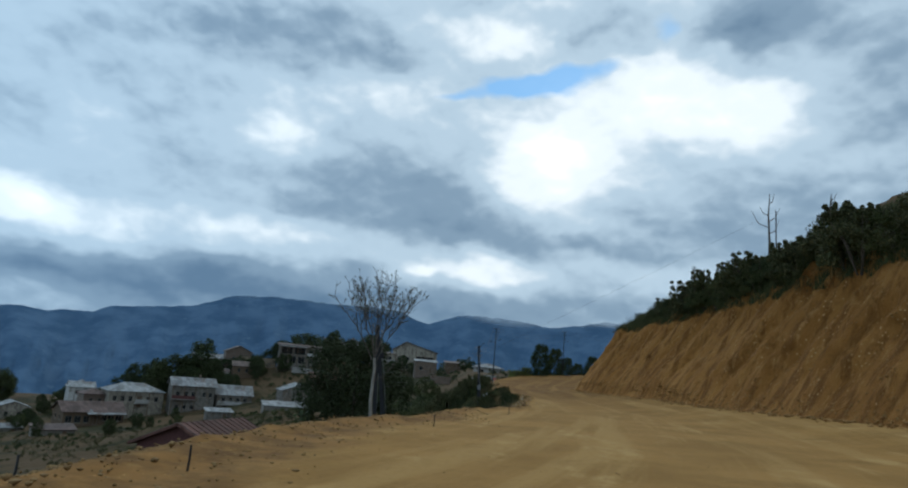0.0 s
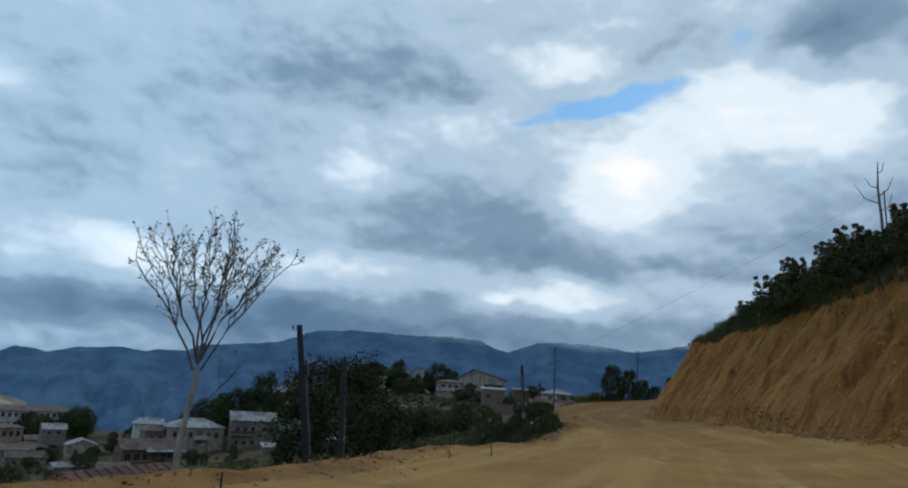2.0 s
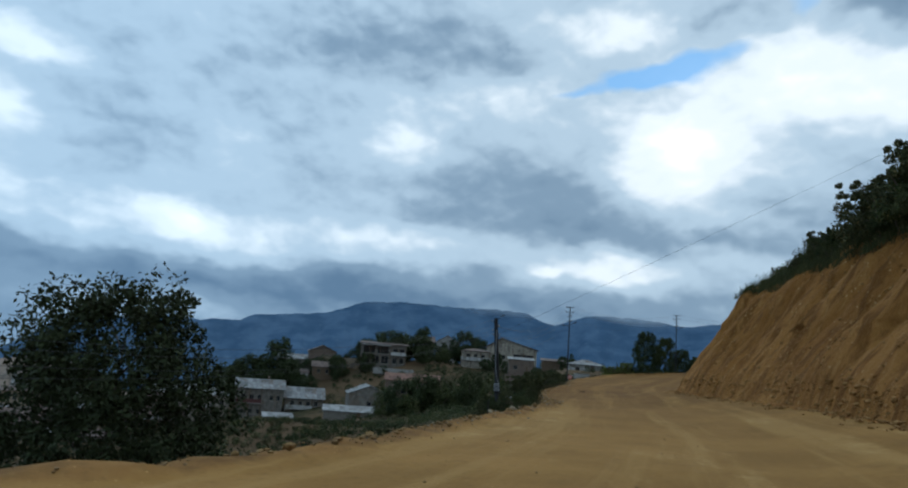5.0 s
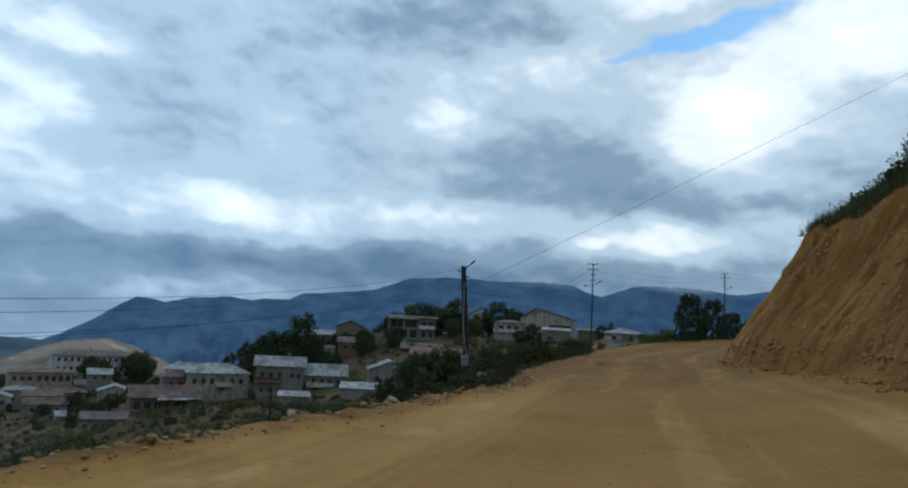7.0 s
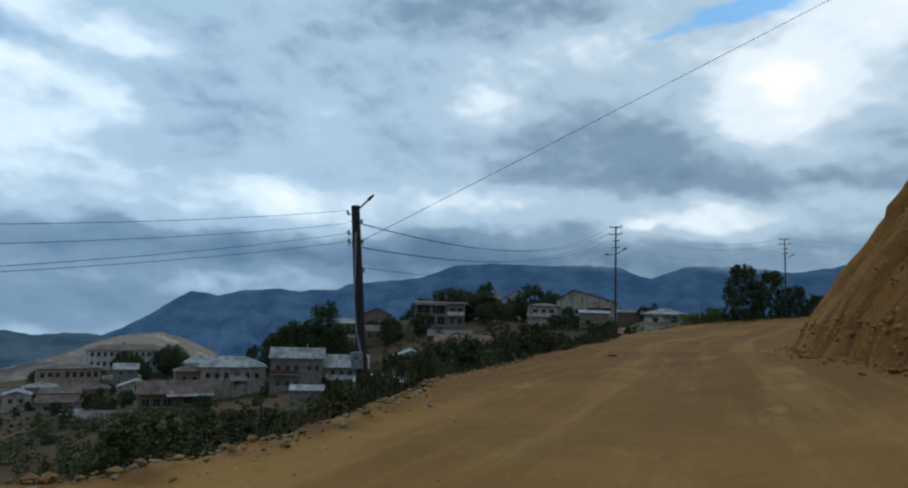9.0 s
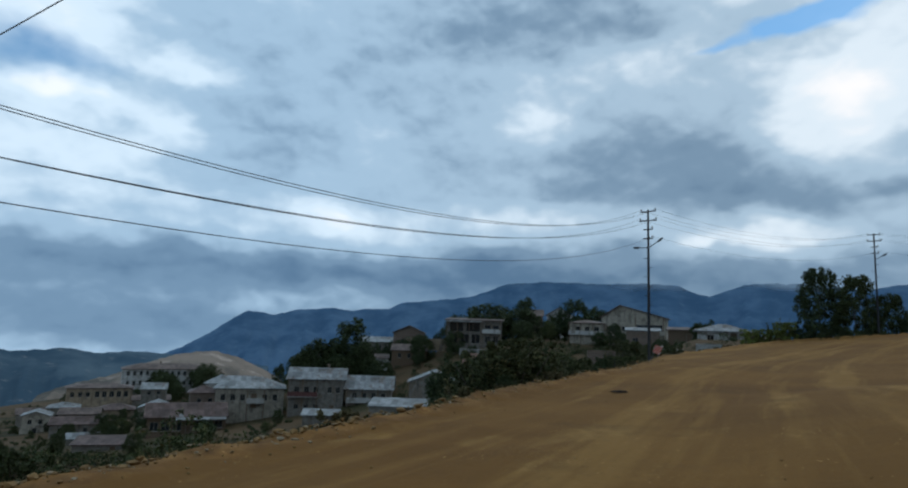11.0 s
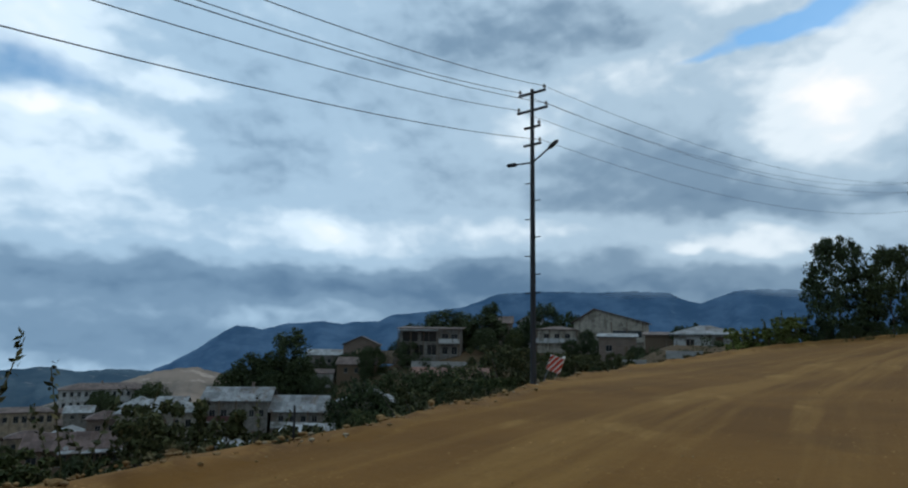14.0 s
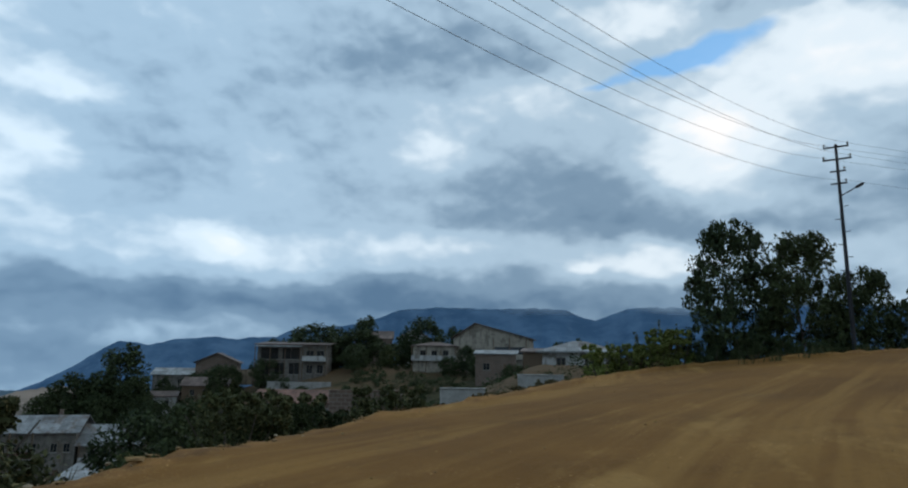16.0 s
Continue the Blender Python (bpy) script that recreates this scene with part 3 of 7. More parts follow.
def land(x, y):
    """Height of the ground, and the distances from the road's two sides."""
    x, y = np.asarray(x, float), np.asarray(y, float)
    out, up = signed(x, y, LEFT), -signed(x, y, TOE)
    road = road_z(x, y)
    # shoulder below the bank
    z = road + .55 * step01(up, -5.5, 0) * (y < 140)
    # bank and hill above it
    crest = np.interp(y, [-60, 10, 45, 65, 85, 100], [9.5, 9.6, 9.2, 7.9, 7.4, 7.4])
    crest = crest + .45 * np.sin(y * .42) + .35 * np.sin(y * .93 + 1) + .22 * np.sin(y * 2.1 + 2)
    face = np.clip(up, 0, None)
    lean = 1.55
    bank = np.minimum(face * lean, crest + np.clip(face - crest / lean, 0, 26) * .62 + np.clip(face - 26 - crest / lean, 0, 200) * .12)
    z = np.where(up > 0, z + bank + .55 * step01(up, 0, .3) * step01(y, 34, 50) * (1 - step01(up, .6, 3.0)), z)
    # fall on the valley side
    d = np.clip(out, 0, None)
    lip = road + (.13 - .09 * step01(y, 88, 92) * (1 - step01(y, 112, 116))) * step01(out, -1.2, -.3) - np.interp(y, [-10, 10, 15, 23], [.26, .30, .38, .55]) * np.clip(out + .25, 0, None) ** 1.15 + .10 * np.clip(d - 6, 0, None)
    valley = valley_z(x, y)
    north = step01(y, 118, 134)
    blend = step01(d, 3.0 - 2.0 * north, 15.0 - 6 * north)
    z = np.where(out > -1.45, lip * (1 - blend) + valley * blend, z)
    return z, out, up


def rough(x, y, z, out, up):
    """Small unevenness: ruts and lumps on the road, runnels down the bank, lumps on the slope."""
    dz = np.zeros(len(x))
    dx = np.zeros(len(x))
    for i in range(len(x)):
        X, Y, o, u = x[i], y[i], out[i], up[i]
        if abs(X) > 260 or Y > 420 or Y < -80:
            continue
        if u > .0:
            k = min(1.0, u / 2.0)
            run = noise.fractal(Vector((X * .10 + 7, Y * .62 + z[i] * .30, z[i] * .06)), .8, 2.1, 4)
            lump = noise.fractal(Vector((X * .55, Y * .55, z[i] * .55)), .7, 2.1, 4)
            dx[i] = k * (.74 * run + .46 * lump)
            dz[i] = .34 * lump * k
        elif o > 0:
            k = min(1.0, .25 + o / 3.0)
            dz[i] = k * (.30 * noise.fractal(Vector((X * .22, Y * .22, 3)), .8, 2.1, 4) + .09 * noise.fractal(Vector((X * 1.4, Y * 1.4, 9)), .8, 2.1, 3))
        else:
            side = max(0.0, 1 - min(-o, -u) / 1.5)
            dz[i] = .035 * noise.fractal(Vector((X * .9, Y * .16, 1)), .8, 2.1, 3) + (.012 + .13 * side) * noise.fractal(Vector((X * 2.0, Y * 2.0, 5)), .8, 2.1, 3)
    return dx, dz


def stretched(lo, hi, fine_lo, fine_hi, step, grow=1.16):
    """Grid lines: even between fine_lo and fine_hi, wider and wider outside."""
    mid = list(np.arange(fine_lo, fine_hi + 1e-6, step))
    left, right, s = [], [], step
    p = fine_lo
    while p > lo:
        s *= grow
        p -= s
        left.append(max(p, lo))
    p, s = fine_hi, step
    while p < hi:
        s *= grow
        p += s
        right.append(min(p, hi))
    return np.array(left[::-1] + mid + right)


gx = stretched(-4200, 4200, -14, 33, .40, 1.07)
gy = stretched(-4200, 4200, -8, 136, .44, 1.07)
GX, GY = np.meshgrid(gx, gy)
fx, fy = GX.ravel(), GY.ravel()
fz, f_out, f_up = land(fx, fy)
ddx, ddz = rough(fx, fy, fz, f_out, f_up)
px_, pz_ = fx + ddx, fz + ddz
# distance along and across the road, for the wheel tracks
mid_x = np.interp(fy, [-300, -60, 0, 8, 20, 29, 42, 65, 88, 100, 112, 124], [-3, -1, 2.6, 5.4, 8.4, 10.3, 11.8, 12.4, 12.7, 14.3, 17.5, 23])
uv_all = np.stack([fx - mid_x, fy], 1)
spoil_all = np.clip(1.0 - np.clip(f_out, 0, None) / np.interp(fy, [-10, 8, 18, 45, 49, 61, 66, 100, 125], [20, 6.0, 1.2, 1.3, 5.0, 5.0, 1.2, 1.0, .9]), 0, 1) * (f_up < 1)
verge_all = step01(f_out, -np.interp(fy, [-10, 10, 24, 40], [5.5, 4.5, 1.8, 1.3]), -.1)
nx, ny = len(gx), len(gy)
ij = np.arange(nx * ny).reshape(ny, nx)
quads = np.stack([ij[:-1, :-1], ij[:-1, 1:], ij[1:, 1:], ij[1:, :-1]], -1).reshape(-1, 4)
q_out, q_up = f_out[quads].mean(1), f_up[quads].mean(1)
crest_q = np.interp(fy[quads].mean(1), [-60, 10, 45, 65, 85, 100], [9.5, 9.6, 9.2, 7.9, 7.4, 7.4]) / 1.5
road_q = (q_out < .25) & (q_up < -.25) & (fy[quads].mean(1) > -250)
bank_q = (~road_q) & (q_up >= -.25) & (q_up < crest_q + .7) & (q_out < 0)
# one unbroken sheet of bank
cells = bank_q.reshape(ny - 1, nx - 1)
todo = [(int(np.searchsorted(gy, 50)), int(np.searchsorted(gx, 20)))]
keep = np.zeros_like(cells)
while todo:
    j, i = todo.pop()
    if 0 <= j < ny - 1 and 0 <= i < nx - 1 and cells[j, i] and not keep[j, i]:
        keep[j, i] = True
        todo += [(j + 1, i), (j - 1, i), (j, i + 1), (j, i - 1)]
bank_q = keep.ravel()
rest_q = ~(road_q | bank_q)


def sheet(name, mask, mat):
    f = quads[mask]
    used, inv = np.unique(f, return_inverse=True)
    f = inv.reshape(-1, 4)
    me = bpy.data.meshes.new(name)
    me.from_pydata(np.stack([px_[used], fy[used], pz_[used]], 1).tolist(), [], f.tolist())
    me.materials.append(mat)
    me.polygons.foreach_set("use_smooth", [True] * len(f))
    at = me.attributes.new("spoil", "FLOAT", "POINT")
    at.data.foreach_set("value", spoil_all[used].astype(np.float32))
    at = me.attributes.new("verge", "FLOAT", "POINT")
    at.data.foreach_set("value", verge_all[used].astype(np.float32))
    uv = me.uv_layers.new(name="along")
    uv.data.foreach_set("uv", uv_all[used][f.ravel()].astype(np.float32).ravel())
    me.update()
    return new(name, me)


tagged(sheet("ground", rest_q, M_SLOPE), "weedy valley side and hillside of dry earth and grass", "ground", kind="structure")
tagged(sheet("road", road_q, M_ROAD), "packed yellowish-brown dirt road with pale wheel tracks", "road", kind="structure")
tagged(sheet("cut_bank", bank_q, M_BANK), "steep freshly cut orange-brown earth bank beside the road", "earth bank", kind="structure")


def ground_at(x, y):
    z, o, u = land(np.array([x]), np.array([y]))
    dx, dz = rough(np.array([x]), np.array([y]), z, o, u)
    return float(z[0] + dz[0])


# ---------------------------------------------------------------- distant mountains and hills
def ridge(name, az, el, dist, depth, foot, mat, label, jag, cols=260, rows=26, seed=0):
    """A mountain front: its skyline by azimuth and elevation, falling towards the viewer in spurs."""
    verts, faces = [], []
    a0, a1 = az[0], az[-1]
    for j in range(rows):
        t = j / (rows - 1)
        for i in range(cols):
            a = a0 + (a1 - a0) * i / (cols - 1)
            top = dist * math.tan(radians(float(np.interp(a, az, el)) + .075 * jag * noise.fractal(Vector((a * .9, seed, 2)), .6, 2.1, 5))) + .8
            spur = noise.fractal(Vector((a * .26 + seed + t * .5, t * 1.1, seed)), .7, 2.1, 6)
            r = dist - depth * t * (1 + .22 * spur)
            fall = t ** .8
            z = top * (1 - fall) + foot * fall + jag * dist * .017 * spur * min(1, 3 * t + .06) * (1 - t)
            ar = radians(a)
            verts.append((r * math.sin(ar), r * math.cos(ar), z))
    for j in range(rows - 1):
        for i in range(cols - 1):
            k = j * cols + i
            faces.append((k, k + cols, k + cols + 1, k + 1))
    # a back face gives the mountain its far side
    n0 = len(verts)
    for i in range(cols):
        v = Vector(verts[i])
        verts.append((v.x * 1.12, v.y * 1.12, foot))
    for i in range(cols - 1):
        faces.append((i, i + 1, n0 + i + 1, n0 + i))
    return tagged(new(name, mesh_of(name, verts, faces, mat, True)), label, "mountain", kind="structure")


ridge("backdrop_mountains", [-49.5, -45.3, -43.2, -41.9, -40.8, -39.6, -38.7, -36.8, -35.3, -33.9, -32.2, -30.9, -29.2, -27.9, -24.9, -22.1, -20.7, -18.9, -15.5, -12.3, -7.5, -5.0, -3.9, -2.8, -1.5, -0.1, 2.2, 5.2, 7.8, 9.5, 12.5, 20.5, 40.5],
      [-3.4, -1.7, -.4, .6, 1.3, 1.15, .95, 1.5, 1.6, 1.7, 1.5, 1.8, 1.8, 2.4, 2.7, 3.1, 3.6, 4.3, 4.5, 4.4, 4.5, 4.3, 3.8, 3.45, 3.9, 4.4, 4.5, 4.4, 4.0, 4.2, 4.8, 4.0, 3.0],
      4000, 1500, -420, M_MOUNT, "long forested mountain range tinted haze-blue, tops faded as in cloud", 1.0, 420, 30)
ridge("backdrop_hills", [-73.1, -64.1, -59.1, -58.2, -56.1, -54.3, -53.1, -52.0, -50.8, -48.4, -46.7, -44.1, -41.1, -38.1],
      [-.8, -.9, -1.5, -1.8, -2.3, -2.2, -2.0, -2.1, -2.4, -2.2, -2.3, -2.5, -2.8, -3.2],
      1900, 1250, -260, M_HILLBLUE, "hills tinted blue-green with painted haze beyond the valley", .8, 200, 26, 4)
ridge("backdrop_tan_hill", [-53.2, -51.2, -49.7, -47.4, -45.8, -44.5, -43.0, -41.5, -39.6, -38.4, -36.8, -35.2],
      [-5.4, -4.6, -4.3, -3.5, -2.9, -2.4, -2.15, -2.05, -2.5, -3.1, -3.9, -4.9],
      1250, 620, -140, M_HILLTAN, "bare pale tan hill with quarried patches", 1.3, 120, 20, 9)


# ---------------------------------------------------------------- plants
def leaf_mesh(name, rng, centres, radii, per, size, mat, droop=.2, shell=.55):
    """A crown of small pointed leaves gathered in clumps."""
    C = np.repeat(np.array(centres, float), per, 0)
    R = np.repeat(np.array(radii, float), per)[:, None]
    n = len(C)
    d = rng.normal(size=(n, 3))
    d /= np.linalg.norm(d, axis=1)[:, None]
    p = C + d * R * (shell + (1 - shell) * rng.random((n, 1))) * np.array([1, 1, .85])
    a = rng.normal(size=(n, 3)) + d * .6
    a[:, 2] -= droop
    a /= np.linalg.norm(a, axis=1)[:, None]
    b = np.cross(a, d + rng.normal(size=(n, 3)) * .6)
    b /= np.linalg.norm(b, axis=1)[:, None] + 1e-9
    nrm = np.cross(a, b)
    s = size * (.6 + .8 * rng.random((n, 1)))
    v = np.stack([p - a * s * .5, p + b * s * .24 - nrm * s * .06, p + a * s * .55 - nrm * s * .10, p - b * s * .24 - nrm * s * .06], 1).reshape(-1, 3)
    me = bpy.data.meshes.new(name)
    me.vertices.add(4 * n)
    me.vertices.foreach_set("co", v.astype(np.float32).ravel())
    me.loops.add(4 * n)
    me.loops.foreach_set("vertex_index", np.arange(4 * n, dtype=np.int32))
    me.polygons.add(n)
    me.polygons.foreach_set("loop_start", np.arange(0, 4 * n, 4, dtype=np.int32))
    me.materials.append(mat)
    me.update(calc_edges=True)
    return me


def clumps(rng, n, w, h0, h1, taper=.35, r0=.35, r1=.7):
    """Clump centres in an uneven egg with bulges and gaps."""
    c, r = [], []
    lobes = [(rng.random() * 6.28, rng.random()) for _ in range(5)]
    for _ in range(n):
        t = rng.random()
        a = rng.random() * 2 * math.pi
        bulge = 1 + .22 * sum(math.cos(a - la) * math.exp(-((t - lt) / .3) ** 2) for la, lt in lobes) / 2
        out = w * bulge * math.sin(math.pi * (.16 + .76 * t)) ** .65 * math.sqrt(.12 + .88 * rng.random())
        c.append((out * math.cos(a), out * math.sin(a), h0 + (h1 - h0) * t + .2 * rng.normal()))
        r.append(r0 + (r1 - r0) * rng.random())
    return c, r


def limbs(rng, height, r, reach, h0, n, forks=2):
    """Trunk and rising limbs as one branching mesh."""
    bm = bmesh.new()
    lean = rng.normal(size=2) * .04 * height
    pts = [(lean[0] * t * t, lean[1] * t * t, height * t - .3) for t in (0, .2, .4, .6, .8, 1)]
    tube(bm, pts, [r * (1.25 if i == 0 else 1 - .17 * i) for i in range(6)], 8)
    for k in range(n):
        t = h0 + (1 - h0) * (k + .3) / n
        a = k * 2.4 + rng.random()
        s = reach * (1.1 - .6 * t)
        base = Vector((lean[0] * t * t, lean[1] * t * t, height * t - .3))
        mid = base + Vector((math.cos(a) * s * .5, math.sin(a) * s * .5, s * .42))
        tip = base + Vector((math.cos(a) * s, math.sin(a) * s, s * (.75 + .3 * rng.random())))
        tube(bm, [base, mid, tip], [r * .45 * (1.1 - t * .6), r * .3 * (1.1 - t * .6), r * .1], 6)
        for _ in range(forks):
            b2 = mid.lerp(tip, rng.random() * .8)
            t2 = b2 + Vector(rng.normal(size=3)) * s * .28 + Vector((0, 0, s * .25))
            tube(bm, [b2, b2.lerp(t2, .5) + Vector((0, 0, .04)), t2], [r * .16, r * .1, r * .04], 5)
    return bm


def tree_thing(name, label, seed, height, w, h0, n, per, size, mat, bark=None, r=.13, r0=.35, r1=.75, category="tree", trunk_h=.8, shell=.55):
    rng = np.random.default_rng(seed)
    root = new(name)
    part("trunk", limbs(rng, height * trunk_h, r, w * .8, .3, 7), bark or M_BARK, root)
    c, rr = clumps(rng, n, w, height * h0, height * .93, r0=r0, r1=r1)
    mpart("crown", leaf_mesh("crown", rng, c, rr, per, size, mat, shell=shell), root)
    return tagged(root, label, category)


def bush_thing(name, label, seed, height, w, n, per, size, mat, shoots=5, category="bush"):
    """Several stems from the ground with clumps of leaves and taller shoots."""
    rng = np.random.default_rng(seed)
    root = new(name)
    bm = bmesh.new()
    for k in range(7):
        a = k * .9 + rng.random()
        s = w * (.4 + .4 * rng.random())
        tube(bm, [(.1 * math.cos(a), .1 * math.sin(a), -.3), (s * .5 * math.cos(a), s * .5 * math.sin(a), height * .4), (s * math.cos(a), s * math.sin(a), height * .8)], [.035, .025, .01], 5)
    part("stem", bm, M_BARK, root)
    c, rr = [], []
    for _ in range(n):
        a, t = rng.random() * 2 * math.pi, rng.random()
        out = w * math.sqrt(rng.random()) * (1 - .55 * t * t)
        c.append((out * math.cos(a), out * math.sin(a), height * (.08 + .78 * t) * (1 - .35 * (out / w) ** 2)))
        rr.append(w * (.12 + .13 * rng.random()))
    for _ in range(shoots):
        a = rng.random() * 2 * math.pi
        out = w * .7 * math.sqrt(rng.random())
        for k in range(2):
            c.append((out * math.cos(a) * (1 + .05 * k), out * math.sin(a) * (1 + .05 * k), height * (.74 + .13 * k + .08 * rng.random())))
            rr.append(w * (.10 - .03 * k))
    mpart("leaves", leaf_mesh("leaves", rng, c, rr, per, size, mat), root)
    return tagged(root, label, category)


def put(x, y, turn=0, s=1.0, sz=None, sink=.0, z=None):
    """A pose on the ground, turned and scaled."""
    zz = ground_at(x, y) if z is None else z
    return pose(x, y, zz - sink, 0, 0, turn) @ Matrix.Diagonal((s, s, sz or s, 1))


def plant(kinds, spots, group, seed=0, flat=1.0):
    """Copies of the kinds at the spots (x, y, scale); flat below 1 for low, spreading ones."""
    rng = random.Random(seed)
    for i, (x, y, s) in enumerate(spots):
        src = kinds[i % len(kinds)]
        ob = copy_thing(src, put(x, y, rng.uniform(0, 360), s, s * flat * rng.uniform(.88, 1.15), .1))
        tagged(ob, group=group)


def bare_tree():
    """Young tree without leaves: pale leaning stem, a fan of rising limbs, a few withered leaves."""
    rng = np.random.default_rng(5)
    root = new("bare_tree")
    bm = bmesh.new()
    fork = Vector((.0, .60, 2.35))
    tube(bm, [(0, -.06, -.3), (-.05, .06, .3), (-.07, .22, .9), (-.02, .38, 1.5), (.02, .50, 2.0), fork], [.085, .07, .06, .054, .050, .046], 8)
    part("trunk", bm, M_PALE, root, "pale slightly bent trunk")
    leaves_c = []
    bm = bmesh.new()

    def twig(p, d, length, r, depth):
        q = p + d * length * .5 + Vector(rng.normal(size=3)) * length * .05
        e = p + d * length + Vector((0, 0, length * .10))
        tube(bm, [p, q, e], [r, r * .8, r * .5], 4)
        leaves_c.append(e)
        if depth:
            for _ in range(2):
                side = Vector(rng.normal(size=3)) * .45
                twig(q.lerp(e, rng.uniform(0, .9)), (d + side + Vector((0, 0, .25))).normalized(), length * rng.uniform(.45, .7), r * .6, depth - 1)

    def limb(start, reach, away, rise, r, splits):
        pts = []
        for k in range(7):
            t = k / 6
            wob = Vector(rng.normal(size=3)) * .035 * (k > 0)
            pts.append(start + Vector((reach * t ** 1.12, away * t ** 1.12, rise * t ** (.95 - .1 * t))) + wob)
        tube(bm, pts, [r * (1 - .12 * k) for k in range(7)], 6)
        for k in range(2, 7):
            d = (pts[k] - pts[k - 1]).normalized()
            for _ in range(2):
                side = Vector(rng.normal(size=3)) * .5
                twig(pts[k], (d + side + Vector((0, 0, .35))).normalized(), rng.uniform(.20, .46), .009, 1)
        if splits:
            for k in (2, 3):
                limb(pts[k], reach * rng.uniform(.05, .55), away * .3 + rng.normal() * .35, rise * rng.uniform(.40, .62), r * .6, 0)

    for reach, away, rise, low in ((-1.50, .5, 2.25, .0), (-1.0, -.4, 2.4, .25), (-.5, .8, 2.55, .15), (-.08, -.1, 2.85, .0), (.35, .9, 2.6, .3), (.75, -.5, 2.5, .2), (1.15, .6, 2.45, .25), (1.50, .2, 2.35, .0)):
        limb(fork + Vector((reach * .05, 0, low - .1)), reach, away, rise - low, .027, 1)
    # one low drooping shoot
    twig(Vector((-.02, .38, 1.5)), Vector((.75, .1, .62)).normalized(), .95, .014, 2)
    part("branch", bm, M_TWIG, root)
    mpart("leaves", leaf_mesh("leaves", rng, leaves_c, [.05] * len(leaves_c), 2, .065, M_LEAF_C, shell=.2), root, "few withered leaves on the twigs")
    root.matrix_basis = put(-2.12, 16.4, 20.9)
    tagged(root, "young leafless tree with pale trunk and upswept twigs", "tree")


bare_tree()

WALNUT = tree_thing("tree", "large dark green broadleaf tree on the slope below the road", 11, 9.4, 4.1, .12, 300, 115, .19, M_LEAF_DEEP, r=.16, r0=.4, r1=.95)
WALNUT.matrix_basis = put(-6.6, 42.5, 20, 1.02, 1.06)
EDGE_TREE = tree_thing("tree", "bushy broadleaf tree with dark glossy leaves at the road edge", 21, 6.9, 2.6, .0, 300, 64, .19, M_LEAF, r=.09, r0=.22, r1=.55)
EDGE_TREE.matrix_basis = put(18.5, 133.6, 0, .86, 1.26)
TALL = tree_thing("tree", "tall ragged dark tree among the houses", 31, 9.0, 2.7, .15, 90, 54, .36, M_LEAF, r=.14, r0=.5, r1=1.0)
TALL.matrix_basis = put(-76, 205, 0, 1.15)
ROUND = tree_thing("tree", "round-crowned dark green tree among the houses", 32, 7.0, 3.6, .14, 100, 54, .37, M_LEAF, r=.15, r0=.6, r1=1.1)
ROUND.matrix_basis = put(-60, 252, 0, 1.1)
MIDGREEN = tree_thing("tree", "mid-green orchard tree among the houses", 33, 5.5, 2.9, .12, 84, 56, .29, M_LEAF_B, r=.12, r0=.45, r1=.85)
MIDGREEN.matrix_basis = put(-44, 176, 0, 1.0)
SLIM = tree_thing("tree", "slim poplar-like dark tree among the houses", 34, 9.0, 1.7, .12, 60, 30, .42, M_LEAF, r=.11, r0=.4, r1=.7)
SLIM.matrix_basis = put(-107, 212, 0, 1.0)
FARTREES = [TALL, ROUND, MIDGREEN, ROUND, SLIM]

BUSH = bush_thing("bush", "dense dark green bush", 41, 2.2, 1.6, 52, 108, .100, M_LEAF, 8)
BUSH.matrix_basis = put(5.4, 51.6, 0, .5, .6)
BUSH_B = bush_thing("bush", "straggling mid-green bush with upright shoots", 42, 2.4, 1.7, 48, 108, .100, M_LEAF_B, 20)
BUSH_B.matrix_basis = put(6.1, 55.6, 60, .55, .5)
BUSH_C = bush_thing("bush", "olive bush with yellowing leaves", 43, 2.0, 1.6, 48, 108, .095, M_LEAF_C, 12)
BUSH_C.matrix_basis = put(4.0, 60.5, 10, .9)
WEED = bush_thing("weed_clump", "dry straw-coloured weeds beside the dirt road", 44, .7, .6, 18, 34, .14, M_DRY, 8, "weeds")
WEED.matrix_basis = put(5.9, 100.6, 0, 1.0)
RUST_WEED = bush_thing("weed_clump", "withered reddish-brown weeds on the road verge", 47, .8, .9, 26, 46, .09, M_RUST_WEED, 10, "weeds")
RUST_WEED.matrix_basis = put(7.6, 118.4, 0, .9)
plant([RUST_WEED, RUST_WEED, WEED], [(7.2, 119.2, 1.0), (7.9, 120.4, 1.0), (8.3, 121.6, 1.1), (8.9, 122.8, 1.0), (9.3, 124.0, 1.1), (9.9, 125.2, 1.0), (10.3, 126.2, .9), (8.0, 122.6, 1.3), (8.8, 124.8, 1.3), (7.0, 120.8, 1.3), (9.6, 126.8, 1.2), (10.9, 127.4, .8), (6.6, 117.2, .9)], "weeds on the verge", 29)

